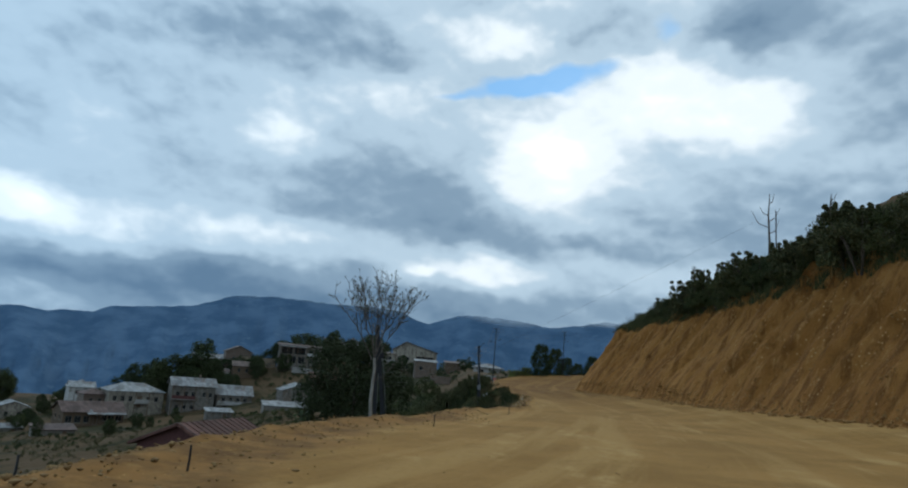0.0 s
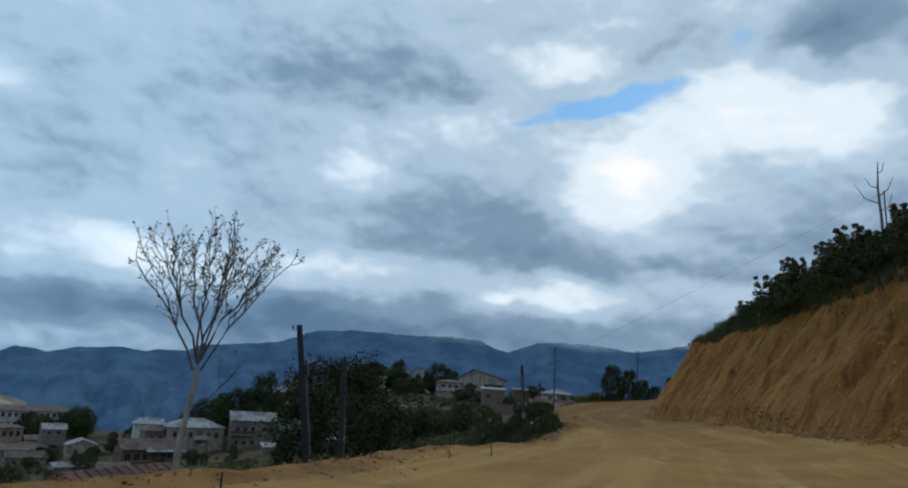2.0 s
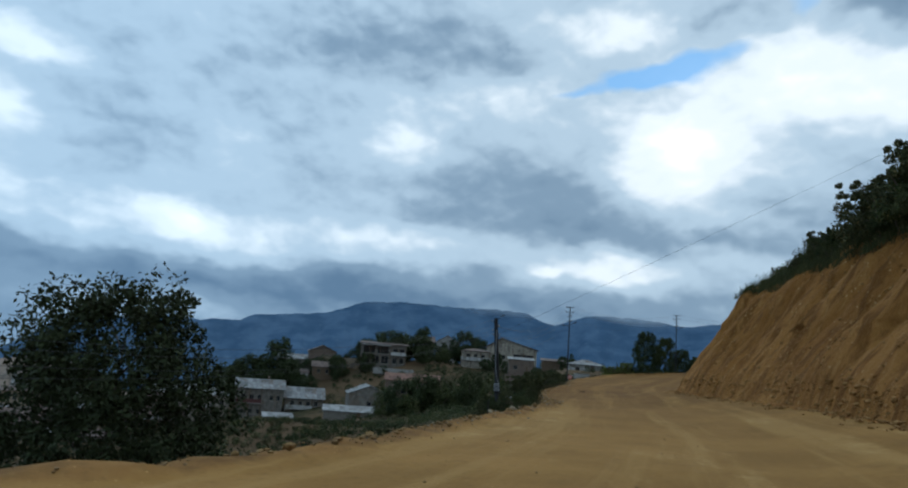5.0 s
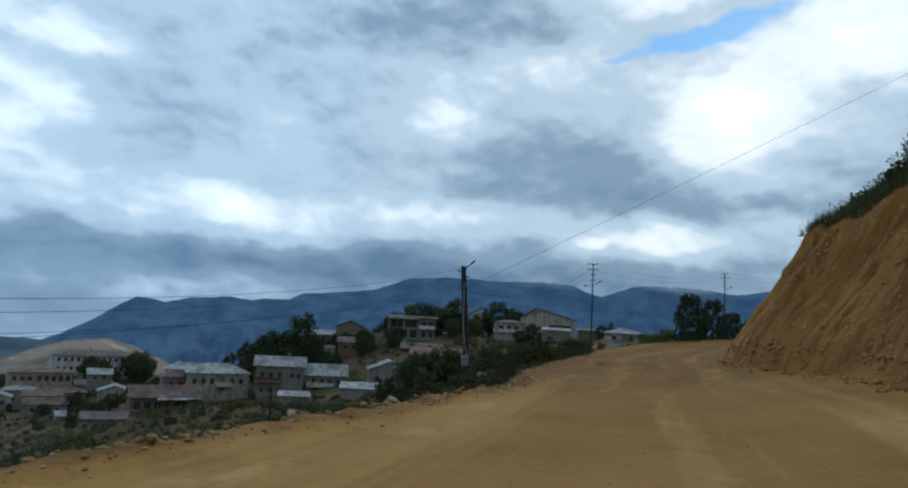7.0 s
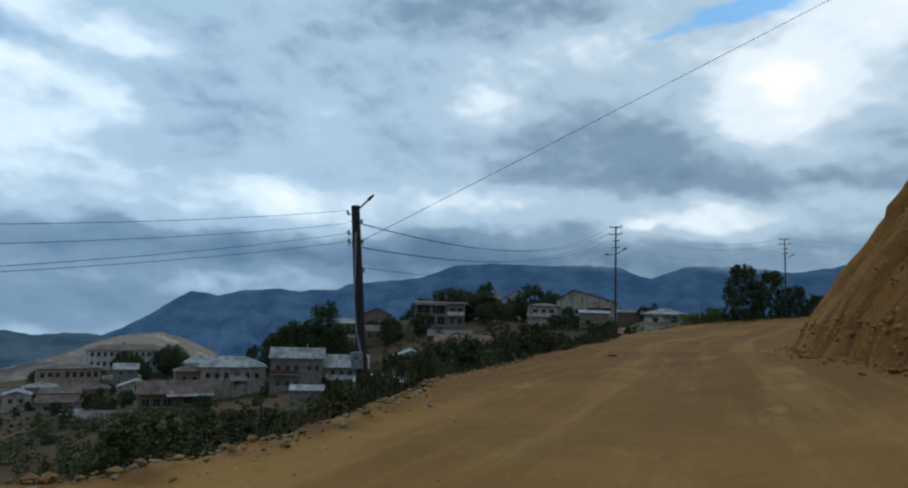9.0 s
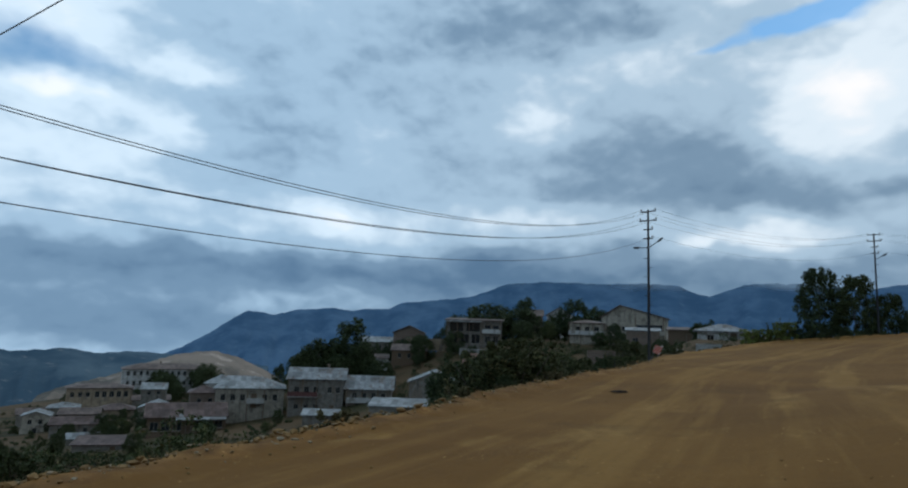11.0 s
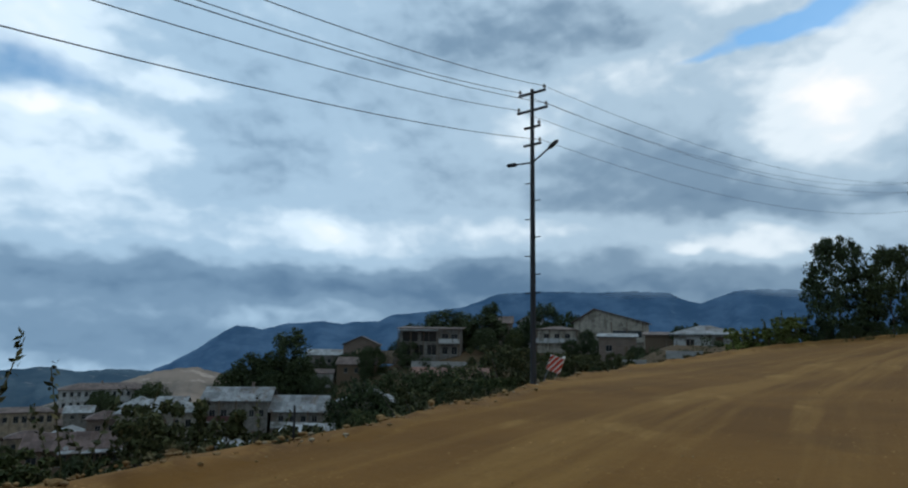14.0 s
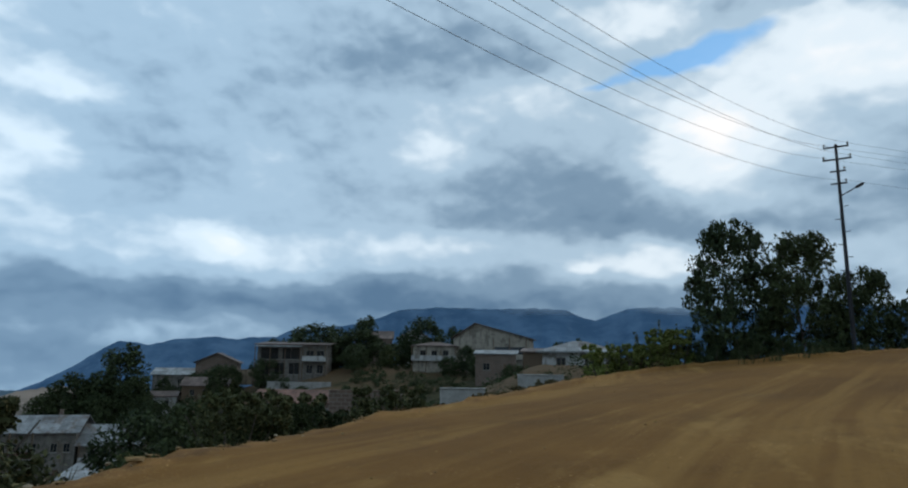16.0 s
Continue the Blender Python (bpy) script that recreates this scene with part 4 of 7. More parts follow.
# trees and bushes at the bend
plant([EDGE_TREE], [(21.4, 133.0, .92), (24.0, 133.4, .80), (26.2, 132.2, .74), (29, 131.8, .74), (32, 132.5, .8)], "trees at the bend", 3)
plant([BUSH, BUSH_B, BUSH_C], [(16.2, 133.6, .75), (18.6, 132.3, 1.0), (19.6, 133.4, 1.2), (20.7, 131.4, 1.0), (22.2, 132.4, 1.2), (22.8, 130.6, .8), (25.2, 130.2, .9), (27.6, 129.8, .9), (30, 130, 1.0), (33, 130.5, .9)], "bushes at the bend", 4)
plant([BUSH], [(17.4, 132.4, 1.2), (18.8, 131.8, 1.25), (20.4, 131.4, 1.3), (21.8, 131.0, 1.25), (23.4, 130.6, 1.2), (25.0, 130.2, 1.2), (26.6, 129.8, 1.2), (28.4, 129.6, 1.2), (30.4, 129.8, 1.2)], "bushes at the bend", 5)
BUSH_D = bush_thing("bush", "fresh mid-green bush with many upright shoots", 46, 2.6, 1.05, 70, 90, .105, M_LEAF_D, 22)
BUSH_D.matrix_basis = put(12.4, 131.4, 0, 1.1, 1.0)
plant([BUSH_D], [(13.0, 132.9, .9), (13.9, 132.2, .95), (14.4, 133.2, 1.0), (15.2, 132.4, .95), (15.8, 133.0, 1.0), (17.0, 133.6, .7), (15.0, 131.9, .7), (11.8, 131.6, .35), (10.2, 129.2, .25), (9.2, 126.0, .22)], "bushes at the bend", 6, 1.0)

# bushes down the slope below the road
rng_s = random.Random(12)
spots = []
for y0, y1, n, lo, hi, s0, s1 in ((22, 40, 10, 5.0, 12, .6, 1.0), (42, 60, 26, 2.0, 12, .3, .6), (58, 82, 32, 1.6, 13, .3, .62), (84, 98, 40, 2.2, 10, 1.2, 1.8), (96, 128, 32, 1.8, 13, .5, 1.15)):
    for k in range(n):
        y = rng_s.uniform(y0, y1)
        d = lo + (hi - lo) * rng_s.random() ** 1.4
        x = float(np.interp(y, LEFT[:, 1], LEFT[:, 0])) - d
        if math.hypot(x - 3.4, y - 66.7) > 1.5 and not (20 < y < 36 and x > -7):
            spots.append((x, y, rng_s.uniform(s0, s1)))
for k in range(34):
    y = rng_s.uniform(112, 131)
    spots.append((float(np.interp(y, LEFT[:, 1], LEFT[:, 0])) - rng_s.uniform(2.2, 9), y, rng_s.uniform(.8, 1.45)))
spots += [(-1.9, 21.6, .8), (-1.4, 23.4, .9), (-2.6, 22.6, 1.2), (-1.6, 26.4, .8), (-3.4, 24.0, 1.2), (-2.4, 19.8, .9), (-2.4, 28.6, 1.0), (-4.4, 27.0, 1.3), (-1.6, 31.4, .8), (5.0, 70.5, 1.2), (4.8, 72.5, 1.4), (4.3, 63.5, 1.0), (-3.6, 31.0, .9), (-9.8, 39.5, .9), (-10.6, 41.5, 1.2), (-8.4, 38.0, .6), (-3.6, 43.6, 1.5), (-3.0, 45.0, 1.7), (-2.2, 43.0, 1.0), (-4.6, 39.5, .8), (-6.5, 38.0, .7)]
spots += [(4.7, 84.6, 1.4), (4.2, 86.6, 1.7), (4.7, 88.3, 1.5), (4.0, 89.6, 1.7), (4.8, 90.8, 1.35), (4.4, 92.6, 1.5), (5.0, 94.2, 1.2), (4.5, 96.0, 1.4), (5.4, 98.0, 1.0), (4.6, 99.4, 1.3),
          (5.6, 101.4, .9), (4.8, 103.0, 1.2), (5.9, 105.0, .75), (5.2, 106.8, 1.0), (5.9, 108.6, .7), (5.0, 110.5, 1.0), (6.2, 112.8, .65), (5.4, 115.0, .9), (7.0, 117.8, .6), (6.2, 120.0, .9), (8.2, 123.0, .6),
          (4.6, 75.0, .3), (4.4, 78.2, .35), (4.7, 81.2, .5), (5.0, 69.8, .35), (5.0, 62.0, .35), (5.4, 58.4, .35)]
# low bushes where the slope lies open to the village
spots = [(x, y, s * (.32 if (y > 60 and 13 - x > .65 * (y - 70) > 0) or (y > 103 and 13.8 - x > .74 * (y - 99.8)) else 1)) for x, y, s in spots]
for k in range(40):
    q = (rng_s.uniform(-15, .5), rng_s.uniform(56, 80), rng_s.uniform(.9, 1.5))
    if 12.4 - q[0] < .88 * (q[1] - 49.3) and q[1] < 68:
        spots.append(q)
for k in range(90):
    spots.append((rng_s.uniform(-15, 3.4), rng_s.uniform(50, 78), rng_s.uniform(.28, .5)))
spots = [q for q in spots if not (47 < q[1] < 61 and q[0] > 3.6)]
spots = [(x, y, s * (.4 if s > .5 and 45 < y < 78 and x < 2 and 12.4 - x > .88 * (y - 49.3) else 1)) for x, y, s in spots]
spots += [(3.0, 55.5, .6), (2.2, 57.5, .7), (1.2, 59.5, .75), (3.2, 58.6, .6), (.4, 57, .8), (-1, 60, .8), (2.4, 60.8, .7), (-.6, 55.5, .8), (1.4, 54.6, .7), (-2.4, 57.5, .9), (-3.5, 60.5, .9), (-2, 53.5, .8), (0, 52.5, .7), (-4.5, 56, .9)]
spots += [(4.9, 104.2, 1.15), (5.3, 105.6, 1.2), (4.4, 106.8, 1.4), (5.4, 107.4, 1.0), (5.5, 112.8, 1.15), (5.7, 114.6, 1.15), (5.2, 116.4, 1.35), (6.2, 118.0, 1.15), (6.9, 119.8, 1.0), (6.0, 61.4, .5), (5.7, 63.4, .62), (5.3, 65.6, .62), (5.0, 67.6, .7), (5.1, 69.8, .5), (4.5, 72.0, .35), (4.6, 74.4, .3), (4.4, 77.0, .3), (4.0, 55.0, .5), (3.4, 57.0, .5)]
spots += [(3.4, 84.6, 1.3), (2.6, 86.0, 1.5), (3.4, 87.2, 1.4), (2.4, 88.2, 1.5), (3.6, 88.8, 1.1), (1.4, 87.6, 1.5), (1.2, 89.6, 1.5), (4.6, 103.4, 1.3), (5.2, 104.6, 1.2), (4.2, 105.2, 1.6), (5.2, 106.2, 1.3), (3.4, 106.2, 1.8), (4.6, 107.4, 1.5), (3.0, 107.6, 1.8), (2.4, 106.4, 1.8), (5.4, 113.6, 1.2), (4.6, 114.2, 1.5), (5.4, 115.2, 1.4), (4.2, 116.0, 1.7), (5.6, 116.8, 1.3), (5.0, 118.2, 1.7), (3.6, 117.6, 2.0), (4.4, 119.0, 2.0), (2.6, 116.8, 2.2), (5.8, 117.8, 1.4)]


def skyline(x, y):
    """Height that the slope's growth reaches, by where it stands along the road's edge."""
    u = y - .8 * (4.5 - x)
    top = np.interp(u, (83.4, 84.6, 86.4, 89, 90.4, 93, 95, 101.4, 103, 105, 107, 108.2, 112, 113.4, 115, 119.4, 120.6, 124), (-1.7, -1.0, -.2, -.1, -.9, -1.1, -1.6, -1.6, -.7, .0, .05, -1.6, -1.9, -.4, .8, .9, -.5, -.5))
    return .3 + (float(top) - .3) * max(12.5 - x, 4) / 8.5


def fitted(spot):
    x, y, size = spot
    if not 78 < y < 132 or x > 7.2:
        return spot
    return x, y, max(.14, min(size, (skyline(x, y) - ground_at(x, y)) / 1.55))


def undergrowth(name, label, spots, mat, seed):
    """Low scrub that runs together over the slope: small clumps of leaves close to the ground."""
    rng = np.random.default_rng(seed)
    c, r = [], []
    for x, y, size in spots:
        z = ground_at(x, y)
        for k in range(16):
            a, out = rng.random() * 6.28, 1.5 * size * math.sqrt(rng.random())
            c.append((x + out * math.cos(a), y + out * math.sin(a), z + size * (.1 + 1.5 * rng.random()) * (1 - .3 * out / (1.5 * size))))
            r.append(size * (.22 + .2 * rng.random()))
    return tagged(new(name, leaf_mesh(name, rng, c, r, 60, .055, mat)), label, "scrub", kind="stuff")


spots = [fitted(q) for q in spots]
plant([BUSH, BUSH_B, BUSH, BUSH_C], [q for q in spots if q[2] > .66], "bushes on the slope", 7)
low = [q for q in spots if q[2] <= .66]
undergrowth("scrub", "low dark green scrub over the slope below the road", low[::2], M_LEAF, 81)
undergrowth("scrub", "low olive scrub over the slope below the road", low[1::2], M_LEAF_B, 82)
plant([MIDGREEN, ROUND], [(-5, 128, .75), (-10, 134, .7), (-3, 134, .4)], "trees on the slope", 8)
plant([MIDGREEN, ROUND, MIDGREEN], [(x, y, max(.3, min(1.2, (top - .4 - ground_at(x, y)) / 6.8))) for x, y, top in ((-17, 148, -2.6), (-19, 152, -2.8), (-21, 157, -3.0), (-14, 150, -2.6), (-25, 146, -4.6), (-28, 150, -5.0),
    (-23, 143, -4.6), (-22, 150, -3.8), (-16, 158, -2.6), (-32, 158, -5.0))], "trees on the slope", 28)
for kind, x, y, size, top in ((BUSH_B, 5.9, 64.6, .50, .25), (BUSH_C, 6.05, 63.2, .46, -.10), (BUSH_B, 5.5, 66.4, .55, .1), (BUSH_C, 4.2, 63.8, .42, -.75), (BUSH_C, 6.2, 61.6, .34, -.45)):
    ob = copy_thing(kind, put(x, y, x * 50, size, max(.4, (top - ground_at(x, y)) / 2.0), .1))
    tagged(ob, group="bushes beside the street lamp pole")

# bushes along the bank's top
spots = []
for k in range(92):
    y = rng_s.uniform(4, 80)
    d = 5.4 + 2.6 * rng_s.random() ** 1.3
    x = float(np.interp(y, TOE[:, 1], TOE[:, 0])) + d + (.0 if y < 60 else .3)
    if y > 73 and d < 7.5:
        continue
    spots.append((x, y, rng_s.uniform(1.0, 1.9) if y < 45 else (rng_s.uniform(1.1, 1.9) if y < 64 else rng_s.uniform(.8, 1.4))))
plant([BUSH_B, BUSH, BUSH_B, BUSH_C], spots, "bushes above the bank", 9, 1.0)

# trees of the village


def open_view(x, y):
    """Gardens and low growth where the village lies open towards the road: how tall trees stand there."""
    a, r = math.degrees(math.atan2(13 - x, y - 70)), math.hypot(13 - x, y - 70)
    return .55 if (30 < a <= 47 and r < 138) or (47 < a < 64 and r < 128) or (56 < a < 64 and r < 215) else 1.0


def hillside(x, y):
    """The open slope of scrub and bare earth below the hilltop houses."""
    return -64 < x < 4 and 118 < y < 222


HOUSE_SPOTS = [(-84, 153, 8), (-79, 145, 6), (-82, 168, 6), (-67, 176, 7), (-58, 179, 6), (-170, 204, 8), (-160, 205, 6), (-73, 183, 9), (-63, 188, 8), (-88, 178, 9), (-91, 164, 9), (-203, 260, 17), (-178, 212, 11), (-183, 197, 5), (-178, 200, 5), (-157, 214, 5), (-111, 194, 5), (-54, 225, 9),
               (-26, 232, 6), (-17, 241, 9), (-10, 215, 6), (9, 164, 5), (-50, 262, 5), (-43, 271, 5), (-78, 233, 6), (-73, 207, 4), (-36, 196, 9), (-42, 176, 7), (-41, 163, 7), (0, 203, 5), (-13, 32, 5)]
spots = [(-82, 203, .9), (-72, 208, 1.05), (-69, 202, .8), (-88, 208, .8), (-94, 213, .7), (-64, 212, .75), (-46, 243, 1.0), (-54, 246, 1.25), (-64, 248, 1.0), (-68, 236, .8),
         (-40, 250, .9), (-29, 262, 1.15), (-26, 256, .8), (-36, 232, .75), (-41, 226, .8), (-60, 229, .6), (-63, 221, .7), (-32, 240, .7), (-18, 228, .6), (-31, 240, 1.25),
         (-4, 236, .45), (2, 224, .4), (5, 215, .35), (-3, 209, .4), (-84, 172, .55), (-78, 168, .6), (-70, 166, .6), (-66, 175, .6), (-60, 170, .7), (-95, 185, .6),
         (-104, 190, .7), (-100, 176, .5), (-110, 200, .8), (-117, 206, .8), (-126, 215, .9), (-133, 222, 1.0), (-140, 205, .7), (-128, 196, .7), (-146, 196, .7), (-152, 205, .7),
         (-162, 222, .8), (-178, 243, 1.2), (-186, 248, 1.0), (-170, 236, .9), (-192, 238, .8), (-172, 222, .7), (-190, 222, .8), (-200, 216, .8), (-205, 236, .9), (-215, 230, .9),
         (-160, 190, .7), (-170, 196, .7), (-190, 196, .7), (-196, 205, .7), (-118, 182, .6), (-124, 172, .6), (-132, 184, .6), (-112, 168, .6), (-104, 160, .6), (-97, 152, .7),
         (-90, 150, .6), (-80, 152, .7), (-72, 150, .8), (-66, 158, .7), (-58, 160, .8), (-50, 158, .8), (-50, 168, .7), (-44, 176, .8), (-52, 184, .7), (-46, 192, .8),
         (-38, 186, .7), (-40, 204, .7), (-33, 196, .7), (-26, 186, .7), (-30, 212, .7), (-20, 200, .7), (-12, 190, .6), (-16, 176, .6), (-30, 166, .7), (-38, 160, .7),
         (-8, 168, .6), (-5, 156, .55), (0, 176, .5), (-12, 158, .5), (-14, 140, .55), (-36, 146, .6), (-44, 142, .7), (-34, 128, .6), (-42, 126, .6), (-20, 126, .6), (-52, 138, .7), (-74, 222, .8), (-80, 218, .9), (-66, 216, .75), (-86, 216, .8), (-60, 214, .7), (-52, 210, .7), (-46, 216, .6),
         (-96, 205, .8), (-120, 160, .8), (-132, 160, .8), (-144, 172, .9), (-156, 172, .8), (-110, 148, .7), (-124, 146, .7), (-98, 138, .7), (-84, 132, .7), (-70, 134, .7), (-62, 124, .7), (-90, 118, .8), (-110, 128, .8)]
spots = [q for q in spots if all(math.hypot(q[0] - hx, q[1] - hy) > hr * .85 + 1.2 for hx, hy, hr in HOUSE_SPOTS)]
spots += [(-106, 227, 1.3), (-102, 224, 1.15), (-111, 229, 1.2), (-97, 221, 1.0), (-92, 224, .9), (-115, 222, .9), (-63, 231, .8), (-44, 233, .6), (-38, 236, .6)]
spots = [(x, y, s * (.5 if x < -96 and y < 214 else .72 if x < -140 else 1) * open_view(x, y)) for x, y, s in spots if not hillside(x, y)]
plant(FARTREES, spots, "village trees", 10)
plant([TALL], [(-88, 203, 1.5), (-84, 206, 1.3), (-93, 206, 1.25)], "village trees", 15)
plant([ROUND], [(-74, 226, .8), (-80, 228, .8), (-69, 224, .75), (-84, 221, .7), (-192, 252, 1.15), (-188, 248, 1.25), (-184, 244, 1.2), (-198, 254, 1.1), (-180, 239, 1.1), (-80, 203, 1.0), (-75, 206, .9), (-97, 208, 1.0)], "village trees", 16)
plant([ROUND], [(-57.5, 219.5, .75), (-182, 262, 1.6), (-176, 256, 1.3), (-190, 268, 1.4), (-50, 214, .4), (-42, 206, .45), (-3.5, 198, .42), (3.4, 199, .4), (5.6, 190, .3), (-14, 222, .5), (-21, 226, .55)], "village trees", 17)
plant([ROUND], [(-53.5, 235, 2.0), (-61, 237, 1.7), (-46, 238, 1.5), (-40, 246, 1.2), (-31, 241, 1.3)], "village trees", 19, .62)
plant([TALL], [(-81, 207, 1.55), (-91, 200, 1.2)], "village trees", 18)
rng_v = random.Random(31)



def undergrowth(name, label, areas, per, size, mat, seed, gap=2.0):
    """Low scrub: leaf clumps over the ground, in one mesh."""
    rng = np.random.default_rng(seed)
    C, R = [], []
    for n, xa, xb, ya, yb, ra, rb in areas:
        x, y = rng.uniform(xa, xb, n), rng.uniform(ya, yb, n)
        z, o, u = land(x, y)
        for i in range(n):
            if (o[i] > gap or u[i] > 6.2) and noise.noise(Vector((x[i] * .06, y[i] * .06, seed))) > -.28 and not (47 < y[i] < 62 and x[i] > 2.2) and all(math.hypot(x[i] - hx, y[i] - hy) > hr * .9 for hx, hy, hr in HOUSE_SPOTS):
                r = ra + (rb - ra) * rng.random() ** 1.6
                if y[i] > 70 and x[i] < 6 and 13 - x[i] > .65 * (y[i] - 70) and y[i] < 175:
                    r = min(r, .45)
                C.append((x[i], y[i], z[i] + r * .5))
                R.append(r)
    tagged(new(name, leaf_mesh(name, rng, C, R, per, size, mat)), label, "scrub", kind="stuff")


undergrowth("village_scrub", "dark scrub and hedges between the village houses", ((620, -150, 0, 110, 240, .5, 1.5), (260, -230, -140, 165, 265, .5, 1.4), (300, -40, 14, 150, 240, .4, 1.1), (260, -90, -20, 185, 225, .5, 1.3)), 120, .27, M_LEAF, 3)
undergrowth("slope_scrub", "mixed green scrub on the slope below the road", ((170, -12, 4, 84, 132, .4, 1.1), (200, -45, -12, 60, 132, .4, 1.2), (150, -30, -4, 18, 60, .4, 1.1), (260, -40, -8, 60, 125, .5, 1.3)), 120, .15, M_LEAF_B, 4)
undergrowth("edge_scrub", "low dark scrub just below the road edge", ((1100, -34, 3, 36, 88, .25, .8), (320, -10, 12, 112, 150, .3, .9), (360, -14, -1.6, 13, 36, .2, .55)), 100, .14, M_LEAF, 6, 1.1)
undergrowth("hill_scrub", "thick green scrub on the hill above the bank", ((620, 21, 36, 2, 84, .4, 1.2),), 110, .15, M_GRASS, 8)
undergrowth("hill_scrub", "olive scrub and tall grass on the hill above the bank", ((420, 21, 40, 2, 84, .4, 1.1),), 110, .15, M_LEAF_C, 9)
undergrowth("dry_weeds", "dry straw-coloured weeds on the hillock below the road", ((420, -34, -5, 56, 90, .15, .45), (520, -110, -12, 72, 145, .2, .42)), 70, .13, M_DRY, 14, 3.0)
undergrowth("dry_verge", "dry reddish-brown grass under the roadside trees", ((1300, 14, 34, 127, 134, .14, .5),), 70, .14, M_DRYRED, 12, .25)
undergrowth("low_weeds", "olive weeds over the valley side", ((500, -60, 5, 40, 134, .25, .7), (900, -110, -8, 72, 150, .2, .45), (400, -120, -20, 90, 200, .4, 1.0)), 70, .15, M_LEAF_C, 5)
spots = [(rng_v.uniform(-150, -20), rng_v.uniform(118, 240), rng_v.uniform(.5, .95)) for _ in range(70)]
spots = [(x, y, s * open_view(x, y) * (.6 if x < -96 else 1)) for x, y, s in spots if not hillside(x, y)]
spots = [q for q in spots if all(math.hypot(q[0] - hx, q[1] - hy) > hr + 1.5 for hx, hy, hr in HOUSE_SPOTS)]
plant(FARTREES, spots, "village trees", 11)


def tall_weed():
    """Tall wispy weed: a bent stalk with a plume of narrow leaves."""
    rng = np.random.default_rng(61)
    root = new("tall_weed")
    for k in range(3):
        a, lean, h = k * 2.2, .45 + .4 * rng.random(), 1.9 + .9 * rng.random()
        pts = [Vector((.06 * math.cos(a), .06 * math.sin(a), -.3)), Vector((lean * .3 * math.cos(a), lean * .3 * math.sin(a), h * .5)), Vector((lean * math.cos(a), lean * math.sin(a), h))]
        bm = bmesh.new()
        tube(bm, pts, [.016, .013, .006], 5)
        stalk = part("stalk", bm, M_DRY, root)
        c = [pts[1].lerp(pts[2], t) for t in np.linspace(.15, 1.02, 9)]
        mpart("leaves", leaf_mesh("leaves", rng, c, [.04] * 5 + [.09] * 4, 4, .12, M_LEAF_C, droop=.5, shell=.3), stalk)
    return tagged(root, "tall wispy weed with dry stalks and narrow leaves", "weeds")


TALL_WEED = tall_weed()
TALL_WEED.matrix_basis = put(4.4, 87.6, 0, 1.0)
plant([TALL_WEED], [(4.0, 86.6, .95), (4.9, 88.6, 1.0), (4.2, 89.4, 1.05), (5.1, 90.2, .85), (3.6, 88.2, 1.1), (4.6, 91.4, .9), (3.2, 85.4, .8), (5.4, 93.4, .7), (12.6, 131.8, 1.2), (14.4, 132.8, 1.25), (15.4, 133.0, 1.1), (13.4, 132.4, 1.2)], "tall weeds", 21)


def dead_tree(x, y, height, seed, label):
    rng = np.random.default_rng(seed)
    root = new("dead_tree")
    bm = bmesh.new()
    tube(bm, [(0, 0, -.4), (.05, .02, height * .35), (-.04, .05, height * .7), (.1, .02, height)], [.13, .11, .08, .03], 7)
    part("trunk", bm, M_BARK, root)
    bm = bmesh.new()
    for k in range(6):
        t = .45 + .5 * k / 6
        a = k * 2.5 + rng.random()
        s = height * rng.uniform(.10, .22)
        b = Vector((0, 0, height * t))
        m = b + Vector((math.cos(a) * s * .6, math.sin(a) * s * .6, s * .3))
        e = m + Vector((math.cos(a) * s * .4, math.sin(a) * s * .4, s * .8))
        tube(bm, [b, m, e], [.05, .035, .015], 5)
    part("branch", bm, M_BARK, root)
    root.matrix_basis = put(x, y)
    return tagged(root, label, "dead tree")


dead_tree(31.9, 59.5, 7.8, 1, "tall dead tree with broken limbs above the bank")
dead_tree(29.5, 74.5, 3.4, 2, "small forked dead tree above the bank")
dead_tree(30.2, 73.0, 3.0, 4, "small forked dead tree above the bank")
dead_tree(33.5, 51.0, 4.6, 3, "crooked dead stem above the bank")


# ---------------------------------------------------------------- poles and cables
def insulator(parent, at):
    bm = bmesh.new()
    tube(bm, [at + Vector((0, 0, -.02)), at + Vector((0, 0, .04)), at + Vector((0, 0, .05)), at + Vector((0, 0, .09)), at + Vector((0, 0, .10)), at + Vector((0, 0, .14))], [.02, .02, .05, .05, .035, .03], 8)
    return part("insulator", bm, M_PORC, parent)


